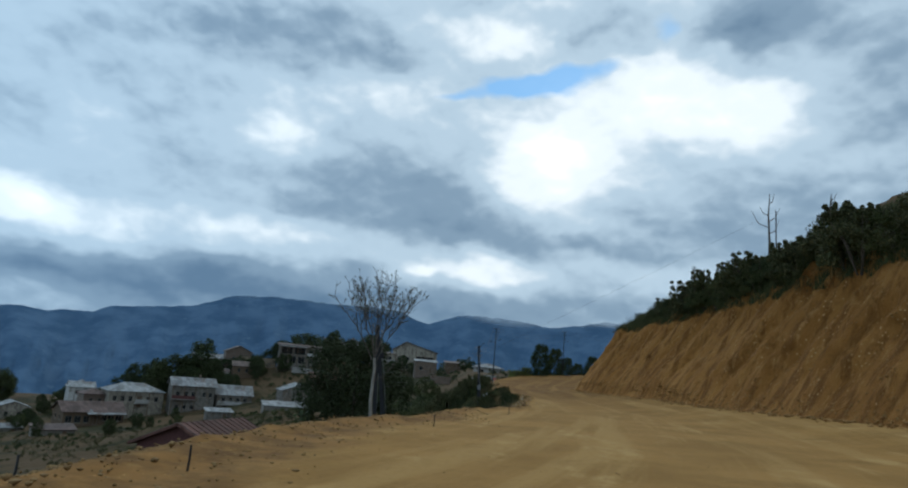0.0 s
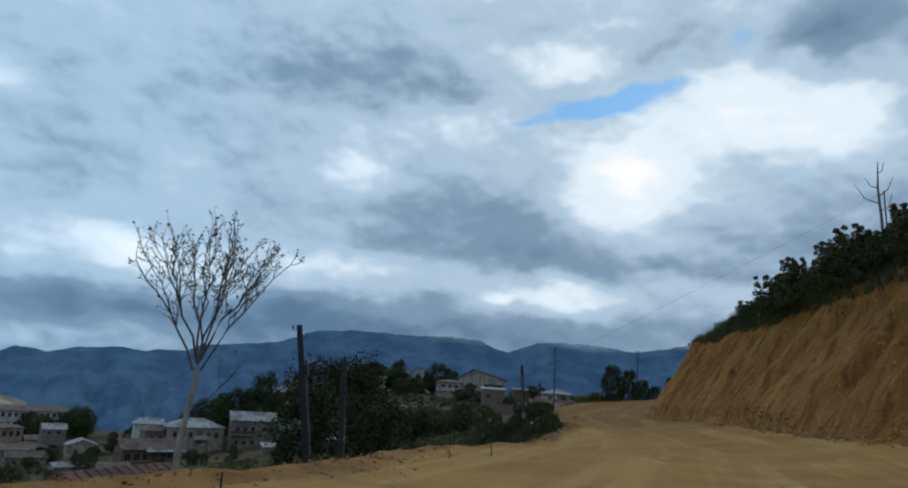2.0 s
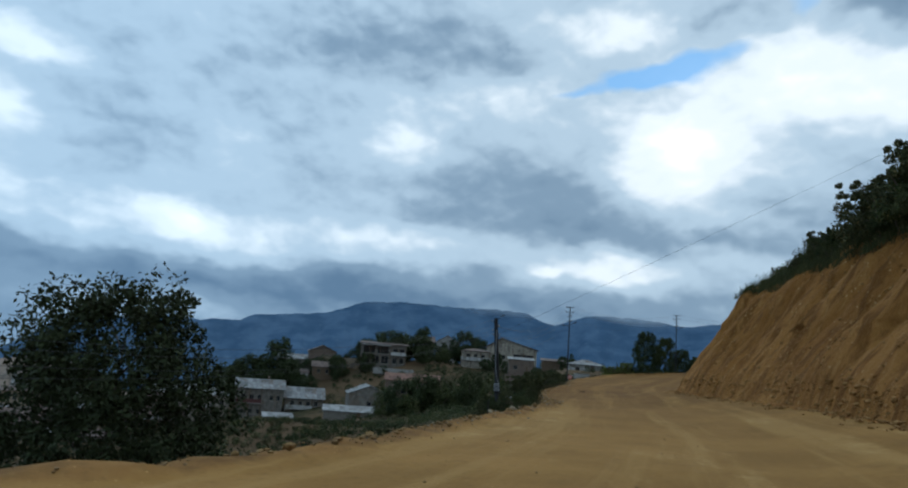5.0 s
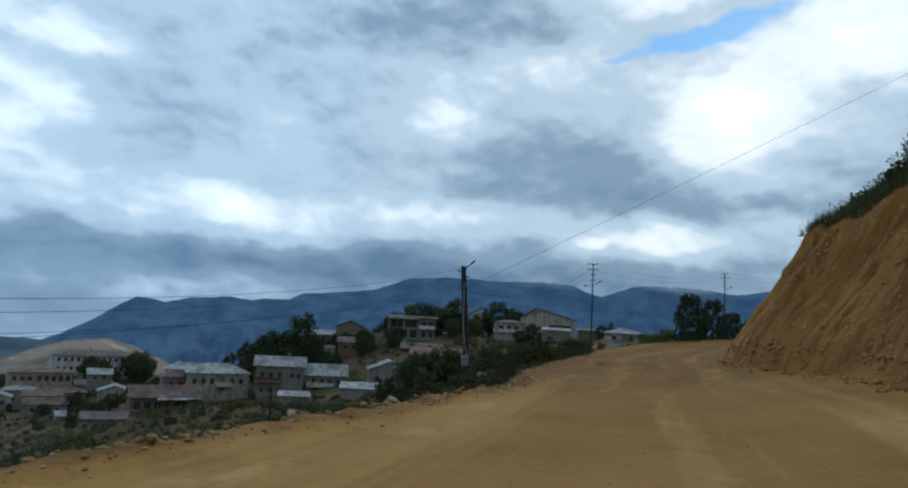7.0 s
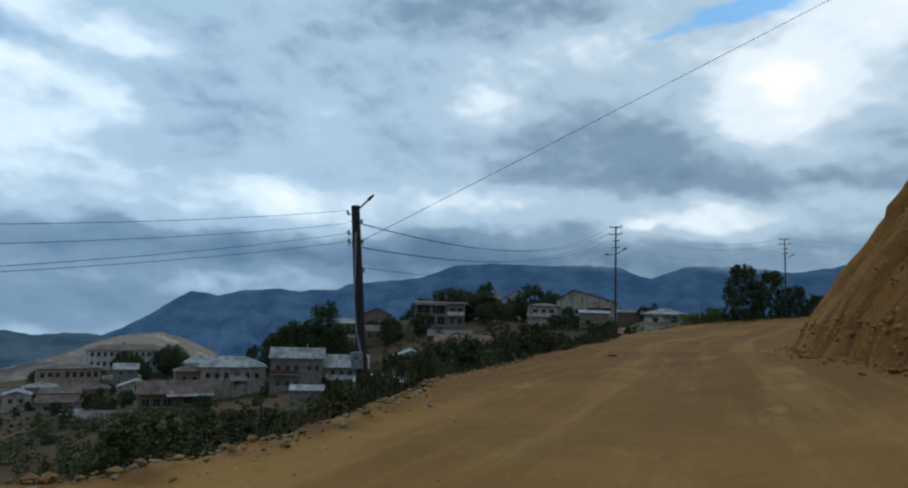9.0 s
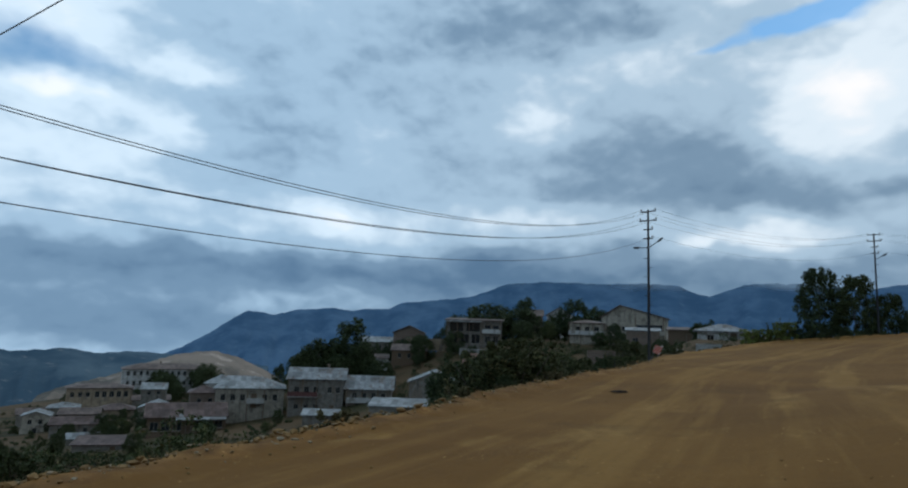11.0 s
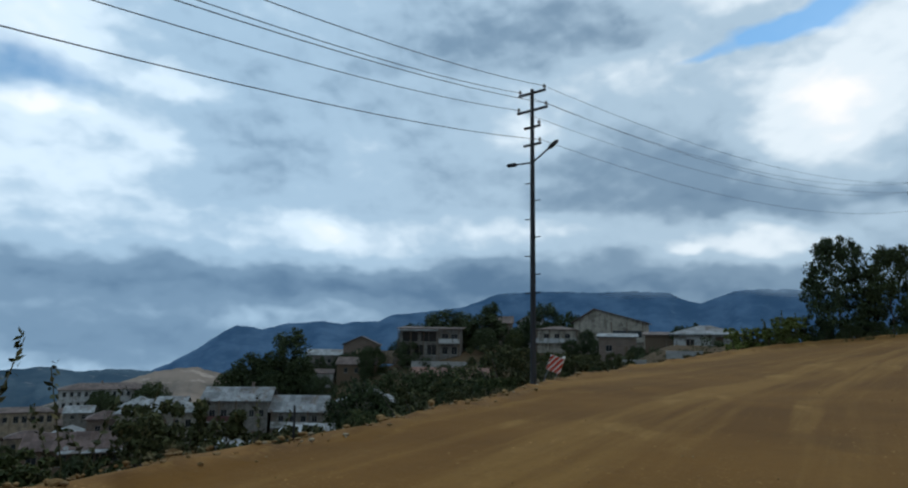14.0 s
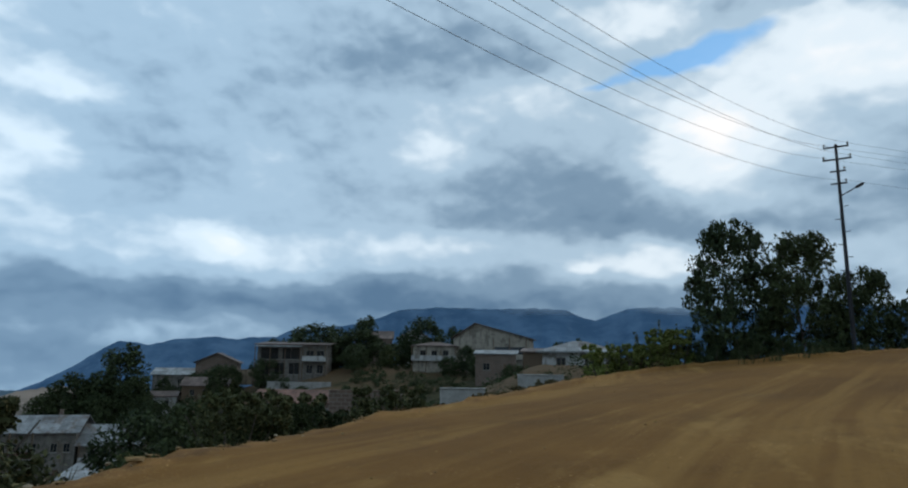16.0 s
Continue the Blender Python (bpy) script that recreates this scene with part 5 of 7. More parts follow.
def line_pole(x, y, z0, top, lamps, label):
    """Dark timber line pole with crossarms, climbing rungs and street-lamp arms."""
    h = top - z0
    root = new("utility_pole")
    bm = bmesh.new()
    tube(bm, [(0, 0, -.8), (0, 0, 0), (0, 0, h * .5), (0, 0, h)], [.095, .09, .075, .055], 10)
    part("pole", bm, M_POLE, root)
    side = Vector((.95, -.30, 0))
    for drop, half in ((.12, .50), (.68, .56), (1.22, .30), (1.78, .32)):
        bm = bmesh.new()
        turn = Matrix.Translation((0, 0, h - drop)) @ Matrix.Rotation(math.atan2(side.y, side.x), 4, "Z")
        box(bm, -half, half, -.035, .035, -.032, .032, .006, turn)
        arm = part("crossarm", bm, M_POLE, root)
        for sgn in (-1, 1):
            if half > .4 or sgn > 0:
                insulator(arm, Vector((0, 0, h - drop + .04)) + side * (half - .05) * sgn)
    k = 0
    z = 2.27
    while z < h - 2.6:
        for sgn in ((-1, 1) if k == 0 else ((1,) if k % 2 else (-1,))):
            bm = bmesh.new()
            tube(bm, [(0, 0, z), tuple(side * .27 * sgn + Vector((0, 0, z + .01)))], .017, 6)
            part("rung", bm, M_STEEL, root)
        k += 1
        z += .56
    for sgn, rise in lamps:
        bm = bmesh.new()
        base = Vector((0, 0, h - 2.35))
        tip = base + side * .62 * sgn + Vector((0, 0, rise))
        tube(bm, [base, tip], [.028, .024], 7)
        arm = part("lamp_arm", bm, M_STEEL, root)
        bm = bmesh.new()
        d = (tip - base).normalized()
        tube(bm, [tip - d * .05, tip + d * .05, tip + d * .28, tip + d * .36], [.03, .07, .065, .02], 8)
        part("lamp_head", bm, M_STEEL, arm)
    root.matrix_basis = pose(x, y, z0)
    return tagged(root, label, "utility pole", "line poles")


line_pole(6.96, 103.3, -.45, 8.17, ((-1, .04), (1, .36)), "tall dark pole with crossarms, rungs and twin lamp arms")
line_pole(22.8, 130.9, 1.35, 10.35, ((1, .32),), "tall dark pole with crossarms behind the bushes")


def old_pole():
    """Leaning pole with meter box, cable conduit, insulators and a lamp stub."""
    root = new("utility_pole")
    h = 5.85
    bm = bmesh.new()
    tube(bm, [(0, 0, -1.0), (0, 0, .2), (0, 0, 1.4)], [.21, .20, .18], 10)
    part("stub_post", bm, M_POLE, root, "thick tarred stub post")
    bm = bmesh.new()
    tube(bm, [(0, .0, 1.2), (0, 0, 3), (0, 0, h)], [.15, .145, .125], 10)
    part("pole", bm, M_POLE, root)
    bm = bmesh.new()
    box(bm, -.17, .17, -.34, -.20, 1.05, 1.55, .015)
    meter = part("meter_box", bm, M_GALV, root, "grey sheet-metal meter box")
    bm = bmesh.new()
    box(bm, -.06, .06, -.348, -.341, 1.34, 1.40)
    part("slot", bm, M_STEEL, meter)
    bm = bmesh.new()
    tube(bm, [(.10, -.20, 1.5), (-.02, -.19, 2.1), (-.06, -.17, 3.0), (.02, -.15, 4.2), (.06, -.14, h - .8)], .028, 6)
    part("conduit", bm, M_GALV, root, "bent grey cable conduit")
    bm = bmesh.new()
    tube(bm, [(.05, 0, h - .15), (.42, 0, h + .12)], .025, 6)
    arm = part("lamp_arm", bm, M_STEEL, root)
    bm = bmesh.new()
    tube(bm, [(.40, 0, h + .10), (.46, 0, h + .15), (.62, 0, h + .26)], [.02, .05, .03], 6)
    part("lamp_head", bm, M_STEEL, arm)
    for sx, z in ((-1, h - .25), (-1, h - .85), (-1, h - 1.1), (1, h - .55), (1, h - 1.15), (1, h - 2.0)):
        bm = bmesh.new()
        tube(bm, [(.10 * sx, -.05, z), (.22 * sx, -.07, z)], .014, 5)
        hook = part("hook", bm, M_STEEL, root)
        insulator(hook, Vector((.22 * sx, -.07, z - .02)))
    root.matrix_basis = pose(3.5, 66.7, -2.1, 2.0, -4.4, 0)
    tagged(root, "leaning tarred pole with meter box and old wiring", "utility pole", "line poles")


old_pole()


def marker_block():
    """Weathered concrete block with a chamfered top beside the pole."""
    bm = bmesh.new()
    box(bm, -.25, .25, -.2, .2, -.5, .62, .03)
    v = box(bm, -.22, .22, -.17, .17, .62, .72)
    for u in v:
        if u.co.z > .7:
            u.co.x, u.co.y = u.co.x * .8, u.co.y * .8
    me = bpy.data.meshes.new("concrete_block")
    bm.to_mesh(me)
    bm.free()
    me.materials.append(M_CONC)
    ob = new("concrete_block", me)
    ob.matrix_basis = pose(4.2, 66.5, -2.05, 0, 3, 12)
    tagged(ob, "weathered grey concrete block beside the tarred pole", "concrete block")


marker_block()


def short_pole(x, y, top, label, lean=0):
    root = new("utility_pole")
    z0 = ground_at(x, y)
    h = top - z0
    bm = bmesh.new()
    v = box(bm, -.12, .12, -.11, .11, -.8, h)
    for u in v:
        if u.co.z > 0:
            u.co.x, u.co.y = u.co.x * .68, u.co.y * .68
    bmesh.ops.bevel(bm, geom=list(bm.edges), offset=.015, segments=1, affect="EDGES")
    part("pole", bm, M_POLE, root)
    bm = bmesh.new()
    box(bm, .095, .21, -.09, .09, h - 1.65, h - 1.35, .01)
    part("junction_box", bm, M_STEEL, root)
    for sx, z in ((-1, h - .15), (1, h - .45)):
        bm = bmesh.new()
        tube(bm, [(.10 * sx, 0, z), (.20 * sx, 0, z), (.21 * sx, 0, z + .06)], .012, 5)
        hook = part("hook", bm, M_STEEL, root)
        insulator(hook, Vector((.21 * sx, 0, z + .04)))
    bm = bmesh.new()
    tube(bm, [(.155, -.05, .3), (.155, -.05, h - .5)], .012, 5)
    part("earth_wire", bm, M_GALV, root)
    root.matrix_basis = pose(x, y, z0, 0, lean, 8)
    tagged(root, label, "utility pole", "line poles")


short_pole(-2.38, 25.36, 2.95, "dark square-cut pole with small junction box", -9.3)
short_pole(-3.75, 34.0, 2.10, "dark square-cut pole in front of a big tree", -4.0)


def hill_pole():
    root = new("thin_post")
    bm = bmesh.new()
    z0 = ground_at(41.75, 78.5)
    tube(bm, [(0, 0, -.5), (.03, 0, 3), (0, 0, 25.4 - z0)], [.10, .09, .07], 7)
    part("post", bm, M_POLE, root)
    insulator(root, Vector((0, 0, 25.4 - z0)))
    root.matrix_basis = pose(41.75, 78.5, z0)
    tagged(root, "thin wooden wire post above the bank", "post")


hill_pole()


def cable(a, b, sag, r=.011):
    a, b = Vector(a), Vector(b)
    bm = bmesh.new()
    n = 28
    pts = [a.lerp(b, k / n) - Vector((0, 0, 4 * sag * (k / n) * (1 - k / n))) for k in range(n + 1)]
    tube(bm, pts, r, 5)
    me = bpy.data.meshes.new("overhead_cable")
    bm.to_mesh(me)
    bm.free()
    me.materials.append(M_WIRE)
    tagged(new("overhead_cable", me), "thin dark overhead cable between poles", "cable", "overhead cables")


S2 = Vector((.95, -.30, 0))
P2, P3, P1 = Vector((6.96, 103.3, 8.17)), Vector((22.8, 130.9, 10.35)), Vector((3.05, 66.5, 3.7))
for sgn, drop, half, dz, sag in ((-1, .12, .46, .42, 1.4), (1, .12, .46, .50, 1.4), (-1, .68, .52, 1.13, 1.25), (1, .68, .52, 1.22, 1.25), (1, 1.78, .28, 1.8, 1.2)):
    cable(P1 + Vector((.2 * sgn, 0, -dz)), P2 + S2 * half * sgn - Vector((0, 0, drop - .12)), sag, .009)
    cable(P2 + S2 * half * sgn - Vector((0, 0, drop - .12)), P3 + S2 * half * sgn - Vector((0, 0, drop - .12)), 1.1, .006)
    cable(P3 + S2 * half * sgn - Vector((0, 0, drop - .12)), P3 + Vector((34, 16, 2.0)) - Vector((0, 0, drop)), 1.2, .005)
for dz, z2 in ((.10, .5), (.50, .28), (.80, -.4), (1.05, -.1)):
    cable(P1 + Vector((-.25, 0, -dz)), (-3.95, 34.0, z2), 1.0, .006)
cable(P1 + Vector((.22, 0, -1.05)), (41.75, 78.5, 25.3), .1, .008)


# ---------------------------------------------------------------- houses
def facade(w, h, holes, reveal=.16, foot=0.0):
    """A wall face in x and z with holes that go in by the reveal; the outside looks to -y."""
    xs = sorted({-w / 2, w / 2} | {v for x, z, a, b in holes for v in (x - a / 2, x + a / 2)})
    zs = sorted({-foot, h} | {v for x, z, a, b in holes for v in (z, z + b)})
    verts, faces = [], []

    def quad(p):
        k = len(verts)
        verts.extend(p)
        faces.append((k, k + 1, k + 2, k + 3))
    for x0, x1 in zip(xs, xs[1:]):
        for z0, z1 in zip(zs, zs[1:]):
            cx, cz = (x0 + x1) / 2, (z0 + z1) / 2
            if not any(abs(cx - x) < a / 2 and z < cz < z + b for x, z, a, b in holes):
                quad([(x0, 0, z0), (x1, 0, z0), (x1, 0, z1), (x0, 0, z1)])
    for x, z, a, b in holes:
        l, r, t = x - a / 2, x + a / 2, z + b
        quad([(l, 0, z), (l, reveal, z), (l, reveal, t), (l, 0, t)])
        quad([(r, reveal, z), (r, 0, z), (r, 0, t), (r, reveal, t)])
        quad([(l, 0, t), (l, reveal, t), (r, reveal, t), (r, 0, t)])
        quad([(l, reveal, z), (l, 0, z), (r, 0, z), (r, reveal, z)])
    return verts, faces


WINDOW_MESHES = {}


def window_unit(a, b, door):
    """Shared meshes of a window or door of one size: frame with a mullion, pane or leaf, sill."""
    key = (round(a, 2), round(b, 2), door)
    if key not in WINDOW_MESHES:
        bm = bmesh.new()
        f = .07
        box(bm, -a / 2, a / 2, .06, .12, b - f, b)
        box(bm, -a / 2, a / 2, .06, .12, 0, f)
        box(bm, -a / 2, -a / 2 + f, .06, .12, f, b - f)
        box(bm, a / 2 - f, a / 2, .06, .12, f, b - f)
        if not door:
            box(bm, -.03, .03, .07, .115, f, b - f)
        fr = bpy.data.meshes.new("frame")
        bm.to_mesh(fr)
        bm.free()
        fr.materials.append(M_FRAME)
        bm = bmesh.new()
        box(bm, -a / 2 + f, a / 2 - f, .09, .14, f, b - f)
        pa = bpy.data.meshes.new("pane")
        bm.to_mesh(pa)
        bm.free()
        pa.materials.append(M_WOOD if door else M_GLASS)
        bm = bmesh.new()
        box(bm, -a / 2 - .06, a / 2 + .06, -.07, .06, -.06, 0)
        si = bpy.data.meshes.new("sill")
        bm.to_mesh(si)
        bm.free()
        si.materials.append(M_CONC)
        WINDOW_MESHES[key] = (fr, pa, si)
    return WINDOW_MESHES[key]


def roof_mesh(kind, w, d, rise, over, thick=.14):
    """Roof slabs with thickness; the eaves at z = 0."""
    W, D = w / 2 + over, d / 2 + over
    bm = bmesh.new()
    if kind == "gable":
        k = rise / (d / 2)
        ze = -over * k
        prof = [(-D, ze), (0, rise), (D, ze), (D, ze + thick), (0, rise + thick * 1.15), (-D, ze + thick)]
        va = [bm.verts.new((-W, y, z)) for y, z in prof]
        vb = [bm.verts.new((W, y, z)) for y, z in prof]
        for i in range(6):
            j = (i + 1) % 6
            bm.faces.new((va[i], vb[i], vb[j], va[j]))
        bm.faces.new((va[0], va[5], va[4], va[1]))
        bm.faces.new((va[1], va[4], va[3], va[2]))
        bm.faces.new((vb[0], vb[1], vb[4], vb[5]))
        bm.faces.new((vb[1], vb[2], vb[3], vb[4]))
    elif kind == "front_gable":
        k = rise / (w / 2)
        ze = -over * k
        prof = [(-W, ze), (0, rise), (W, ze), (W, ze + thick), (0, rise + thick * 1.15), (-W, ze + thick)]
        va = [bm.verts.new((x, -D, z)) for x, z in prof]
        vb = [bm.verts.new((x, D, z)) for x, z in prof]
        for i in range(6):
            j = (i + 1) % 6
            bm.faces.new((va[j], vb[j], vb[i], va[i]))
        bm.faces.new((va[0], va[1], va[4], va[5]))
        bm.faces.new((va[1], va[2], va[3], va[4]))
        bm.faces.new((vb[0], vb[5], vb[4], vb[1]))
        bm.faces.new((vb[1], vb[4], vb[3], vb[2]))
    elif kind == "hip":
        run = min(W, D)
        rx = max(0.05, W - run)
        for dz, flip in ((0, True), (thick, False)):
            e = [bm.verts.new(p) for p in ((-W, -D, dz), (W, -D, dz), (W, D, dz), (-W, D, dz))]
            r = [bm.verts.new((-rx, 0, rise + dz)), bm.verts.new((rx, 0, rise + dz))]
            q = [(e[0], e[1], r[1], r[0]), (e[1], e[2], r[1]), (e[2], e[3], r[0], r[1]), (e[3], e[0], r[0])]
            for f in q:
                bm.faces.new(f[::-1] if flip else f)
            if flip:
                low = e
        for i in range(4):
            bm.faces.new((low[i], low[(i + 1) % 4], e[(i + 1) % 4], e[i]))
    else:
        v = box(bm, -W, W, -D, D, 0, thick)
        for u in v:
            u.co.z += rise * (u.co.y + D) / (2 * D)
    return bm


def house(name, label, x, y, z, turn, w, d, h, rise, kind, wall, roof, front, sides=(), over=.45, foot=2.5, chimney=None, extras=(), group="village houses", category="house"):
    """front and sides: openings (x, sill, width, height, is_door) in the front wall and in both end walls."""
    root = new(name)
    m = .16
    verts, faces = [], []
    placed = []
    for k, (length, off, holes) in enumerate(((w, d / 2, front), (d, w / 2, sides), (w, d / 2, ()), (d, w / 2, sides))):
        v, f = facade(length, h, [q[:4] for q in holes], foot=foot)
        R = Matrix.Rotation(radians(90 * k), 4, "Z") @ Matrix.Translation((0, -off, 0))
        n = len(verts)
        verts += [tuple(R @ Vector(p)) for p in v]
        faces += [tuple(i + n for i in q) for q in f]
        placed += [(R, q) for q in holes]
    n = len(verts)
    if kind == "gable":
        for sx in (-1, 1):
            k = len(verts)
            verts += [(sx * w / 2, -d / 2, h), (sx * w / 2, d / 2, h), (sx * w / 2, 0, h + rise)]
            faces.append((k, k + 1, k + 2))
    elif kind == "front_gable":
        for sy in (-1, 1):
            k = len(verts)
            verts += [(-w / 2, sy * d / 2, h), (w / 2, sy * d / 2, h), (0, sy * d / 2, h + rise)]
            faces.append((k, k + 1, k + 2))
    elif kind == "shed":
        k = len(verts)
        verts += [(-w / 2, -d / 2, h), (w / 2, -d / 2, h), (w / 2, d / 2, h), (-w / 2, d / 2, h), (w / 2, d / 2, h + rise * .93), (-w / 2, d / 2, h + rise * .93)]
        faces += [(k + 1, k + 2, k + 4), (k, k + 5, k + 3), (k + 2, k + 3, k + 5, k + 4)]
    walls = mpart("wall", mesh_of("wall", verts, faces, wall), root)
    rf = part("roof", roof_mesh(kind, w, d, rise, over), roof, root)
    rf.location = (0, 0, h + (.02 if kind == "hip" else 0))
    for R, (ox, oz, a, b, door) in placed:
        fr, pa, si = window_unit(a, b, door)
        at = R @ Matrix.Translation((ox, 0, oz))
        wo = mpart("door" if door else "window", pa, root, at=at)
        mpart("frame", fr, wo)
        if not door:
            mpart("sill", si, wo)
    if chimney:
        bm = bmesh.new()
        box(bm, chimney[0] - .25, chimney[0] + .25, chimney[1] - .25, chimney[1] + .25, .05, rise + .8, .03)
        box(bm, chimney[0] - .32, chimney[0] + .32, chimney[1] - .32, chimney[1] + .32, rise + .8, rise + .9)
        part("chimney", bm, M_BRICKW, rf)
    for e in extras:
        e(root, w, d, h)
    root.matrix_basis = pose(x, y, z, 0, 0, turn)
    return tagged(root, label, category, group)


def row_of(n, w, sill, a, b, door=False, x0=None, x1=None):
    lo, hi = (-w / 2 + .8, w / 2 - .8) if x0 is None else (x0, x1)
    return [(lo + (hi - lo) * (k + .5) / n, sill, a, b, door) for k in range(n)]


def balcony(z, x0, x1, out, rail_mat, post_to=0.0):
    """A gallery in front of the wall: deck, boarded railing and posts."""
    def make(root, w, d, h):
        bm = bmesh.new()
        box(bm, x0, x1, -d / 2 - out, -d / 2 - .005, z - .15, z)
        deck = part("balcony", bm, M_CONC, root)
        bm = bmesh.new()
        box(bm, x0, x1, -d / 2 - out, -d / 2 - out + .06, z + .003, z + .95)
        part("railing", bm, rail_mat, deck)
        n = max(2, int((x1 - x0) / 2.6) + 1)
        for k in range(n):
            px = x0 + .1 + (x1 - x0 - .2) * k / (n - 1)
            bm = bmesh.new()
            box(bm, px - .09, px + .09, -d / 2 - out + .08, -d / 2 - out + .26, post_to - 2.0, h - .02)
            part("post", bm, M_WOOD, deck)
    return make


def porch(z, x0, x1, out, roof_mat, drop=.4):
    """A lean-to roof on posts before the wall."""
    def make(root, w, d, h):
        bm = bmesh.new()
        v = box(bm, x0, x1, -d / 2 - out, -d / 2 - .005, z, z + .1)
        for u in v:
            u.co.z -= drop * (-d / 2 - u.co.y) / out
        roof = part("porch_roof", bm, roof_mat, root)
        n = max(2, int((x1 - x0) / 2.4) + 1)
        for k in range(n):
            px = x0 + .15 + (x1 - x0 - .3) * k / (n - 1)
            bm = bmesh.new()
            box(bm, px - .07, px + .07, -d / 2 - out + .1, -d / 2 - out + .24, -2.0, z - drop + .05)
            part("post", bm, M_WOOD, roof)
    return make


def off_centre(shift):
    """Moves the ridge of a front gable to one side."""
    def make(root, w, d, h):
        for ob in root.children:
            for v in ob.data.vertices:
                if (ob.name.startswith("wall") and v.co.z > h + .01) or (ob.name.startswith("roof") and abs(v.co.x) < .01):
                    v.co.x += shift
    return make


def dish(px, pz):
    """A satellite dish on the front wall."""
    def make(root, w, d, h):
        bm = bmesh.new()
        tube(bm, [(px, -d / 2 - .30, pz), (px, -d / 2 - .36, pz + .05), (px, -d / 2 - .46, pz + .09)], [.05, .30, .42], 14)
        part("satellite_dish", bm, M_WHITE, root)
    return make


def roof_ribs(rise, over, n):
    """Raised seams down both slopes of a gabled sheet roof whose ridge runs from front to back."""
    def make(root, w, d, h):
        for sx in (-1, 1):
            for k in range(n):
                y = -d / 2 - over + .1 + (d + 2 * over - .2) * k / (n - 1)
                top = Vector((0.03 * sx, y, h + rise + .17))
                low = Vector((sx * (w / 2 + over), y, h - over * rise / (w / 2) + .15))
                bm = bmesh.new()
                tube(bm, [top, low], .028, 5)
                part("rib", bm, M_ROOF_MAROON if k % 3 else M_ROOF_RUST, root)
    return make


house("house", "two-storey grey house with sheet-metal roof and maroon gallery", -73.6, 183.6, -17.6, 30, 11.4, 8.5, 7.4, 1.9, "gable", M_GREYWALL, M_ROOF_GREY,
      row_of(3, 6.0, 4.4, 1.1, 1.3, x0=-5, x1=1) + row_of(2, 4.0, 4.4, .9, 1.3, x0=2, x1=5.4) + row_of(3, 8, .9, 1.0, 1.2, x0=-5, x1=1) + [(3.4, .02, 1.0, 2.0, True)], row_of(2, 8.5, 4.4, .9, 1.2),
      over=.6, extras=(balcony(3.7, -5.7, .4, 1.3, M_MAROON),), chimney=(2, 1))
house("house", "two-storey grey house with white-edged balcony", -63.4, 188.6, -17.4, 27, 9.6, 8, 5.4, 2.3, "gable", M_GREYWALL, M_ROOF_GREY,
      row_of(4, 9.6, 3.3, .95, 1.2) + row_of(2, 9.6, .5, 1.6, 1.8), row_of(2, 8, 3.3, .9, 1.2), over=.55, extras=(balcony(2.6, -4.6, 2.0, 1.1, M_WHITE),))
house("house", "cream plastered house with pale hipped sheet roof", -87.8, 178.6, -17.6, 40, 14.0, 9.0, 4.7, 2.1, "hip", M_PLASTER, M_ROOF_PALE,
      row_of(3, 6, 2.2, 1.0, 1.4, x0=-6.4, x1=-.5) + row_of(2, 5, 2.2, 1.0, 1.4, x0=2, x1=6.2) + [(.8, .6, 1.4, 3.2, True)], row_of(2, 9, 2.2, 1, 1.3), over=.5,
      extras=(balcony(1.9, -.6, 3.0, 1.2, M_CONC),))
house("house", "low timber house with rusty sheet roof and open porch", -91.2, 164.2, -20.7, 47, 14.2, 8.0, 3.3, 2.0, "gable", M_WOOD, M_ROOF_RUST,
      row_of(3, 7, .5, 1.5, 1.7, x0=-6.8, x1=-.6) + row_of(3, 7, .9, 1.6, 1.4, x0=1.4, x1=6.8) + [(.4, .02, 1.0, 2.1, True)], row_of(2, 8, 1, 1, 1.2), over=.6, foot=4.5, extras=(porch(3.1, -2.0, 7.2, 2.2, M_ROOF_GREY), dish(-1.0, 3.3)))
house("house", "small brick annex with rusty roof", -96.0, 173.5, -17.6, 47, 6.0, 5.0, 3.4, 1.3, "hip", M_BRICKW, M_ROOF_RUST, row_of(2, 6, 1.2, .9, 1.2), over=.4)
house("school_building", "long white two-storey building with reddish hipped roof", -203.4, 261.0, -25.4, 52, 31.0, 12.0, 7.6, 2.0, "hip", M_WHITE, M_ROOF_BROWN,
      row_of(13, 31, 5.3, 1.1, 1.7) + row_of(13, 31, 1.6, 1.1, 1.7), row_of(3, 12, 5.3, 1.1, 1.7), over=.6, extras=(), category="building", chimney=(-2, 0))
house("house", "tan rendered house with flat brown roof and dark openings", -178.6, 212.4, -25.6, 53, 18.0, 9.0, 5.0, 1.1, "hip", M_TANWALL, M_ROOF_BROWN,
      row_of(3, 8, 2.4, 1.1, 1.5, x0=-8.4, x1=-2) + row_of(5, 9, 2.2, 1.3, 1.9, x0=-1.5, x1=8.6), row_of(2, 9, 2.4, 1, 1.4), over=.6)
house("house", "small white house with pale roof", -183.2, 197.4, -33.8, 54, 6.4, 6.0, 5.4, 1.6, "front_gable", M_WHITE, M_ROOF_PALE, row_of(2, 6.4, 3.0, .9, 1.3) + row_of(1, 6.4, .6, 1.2, 1.6), over=.35)
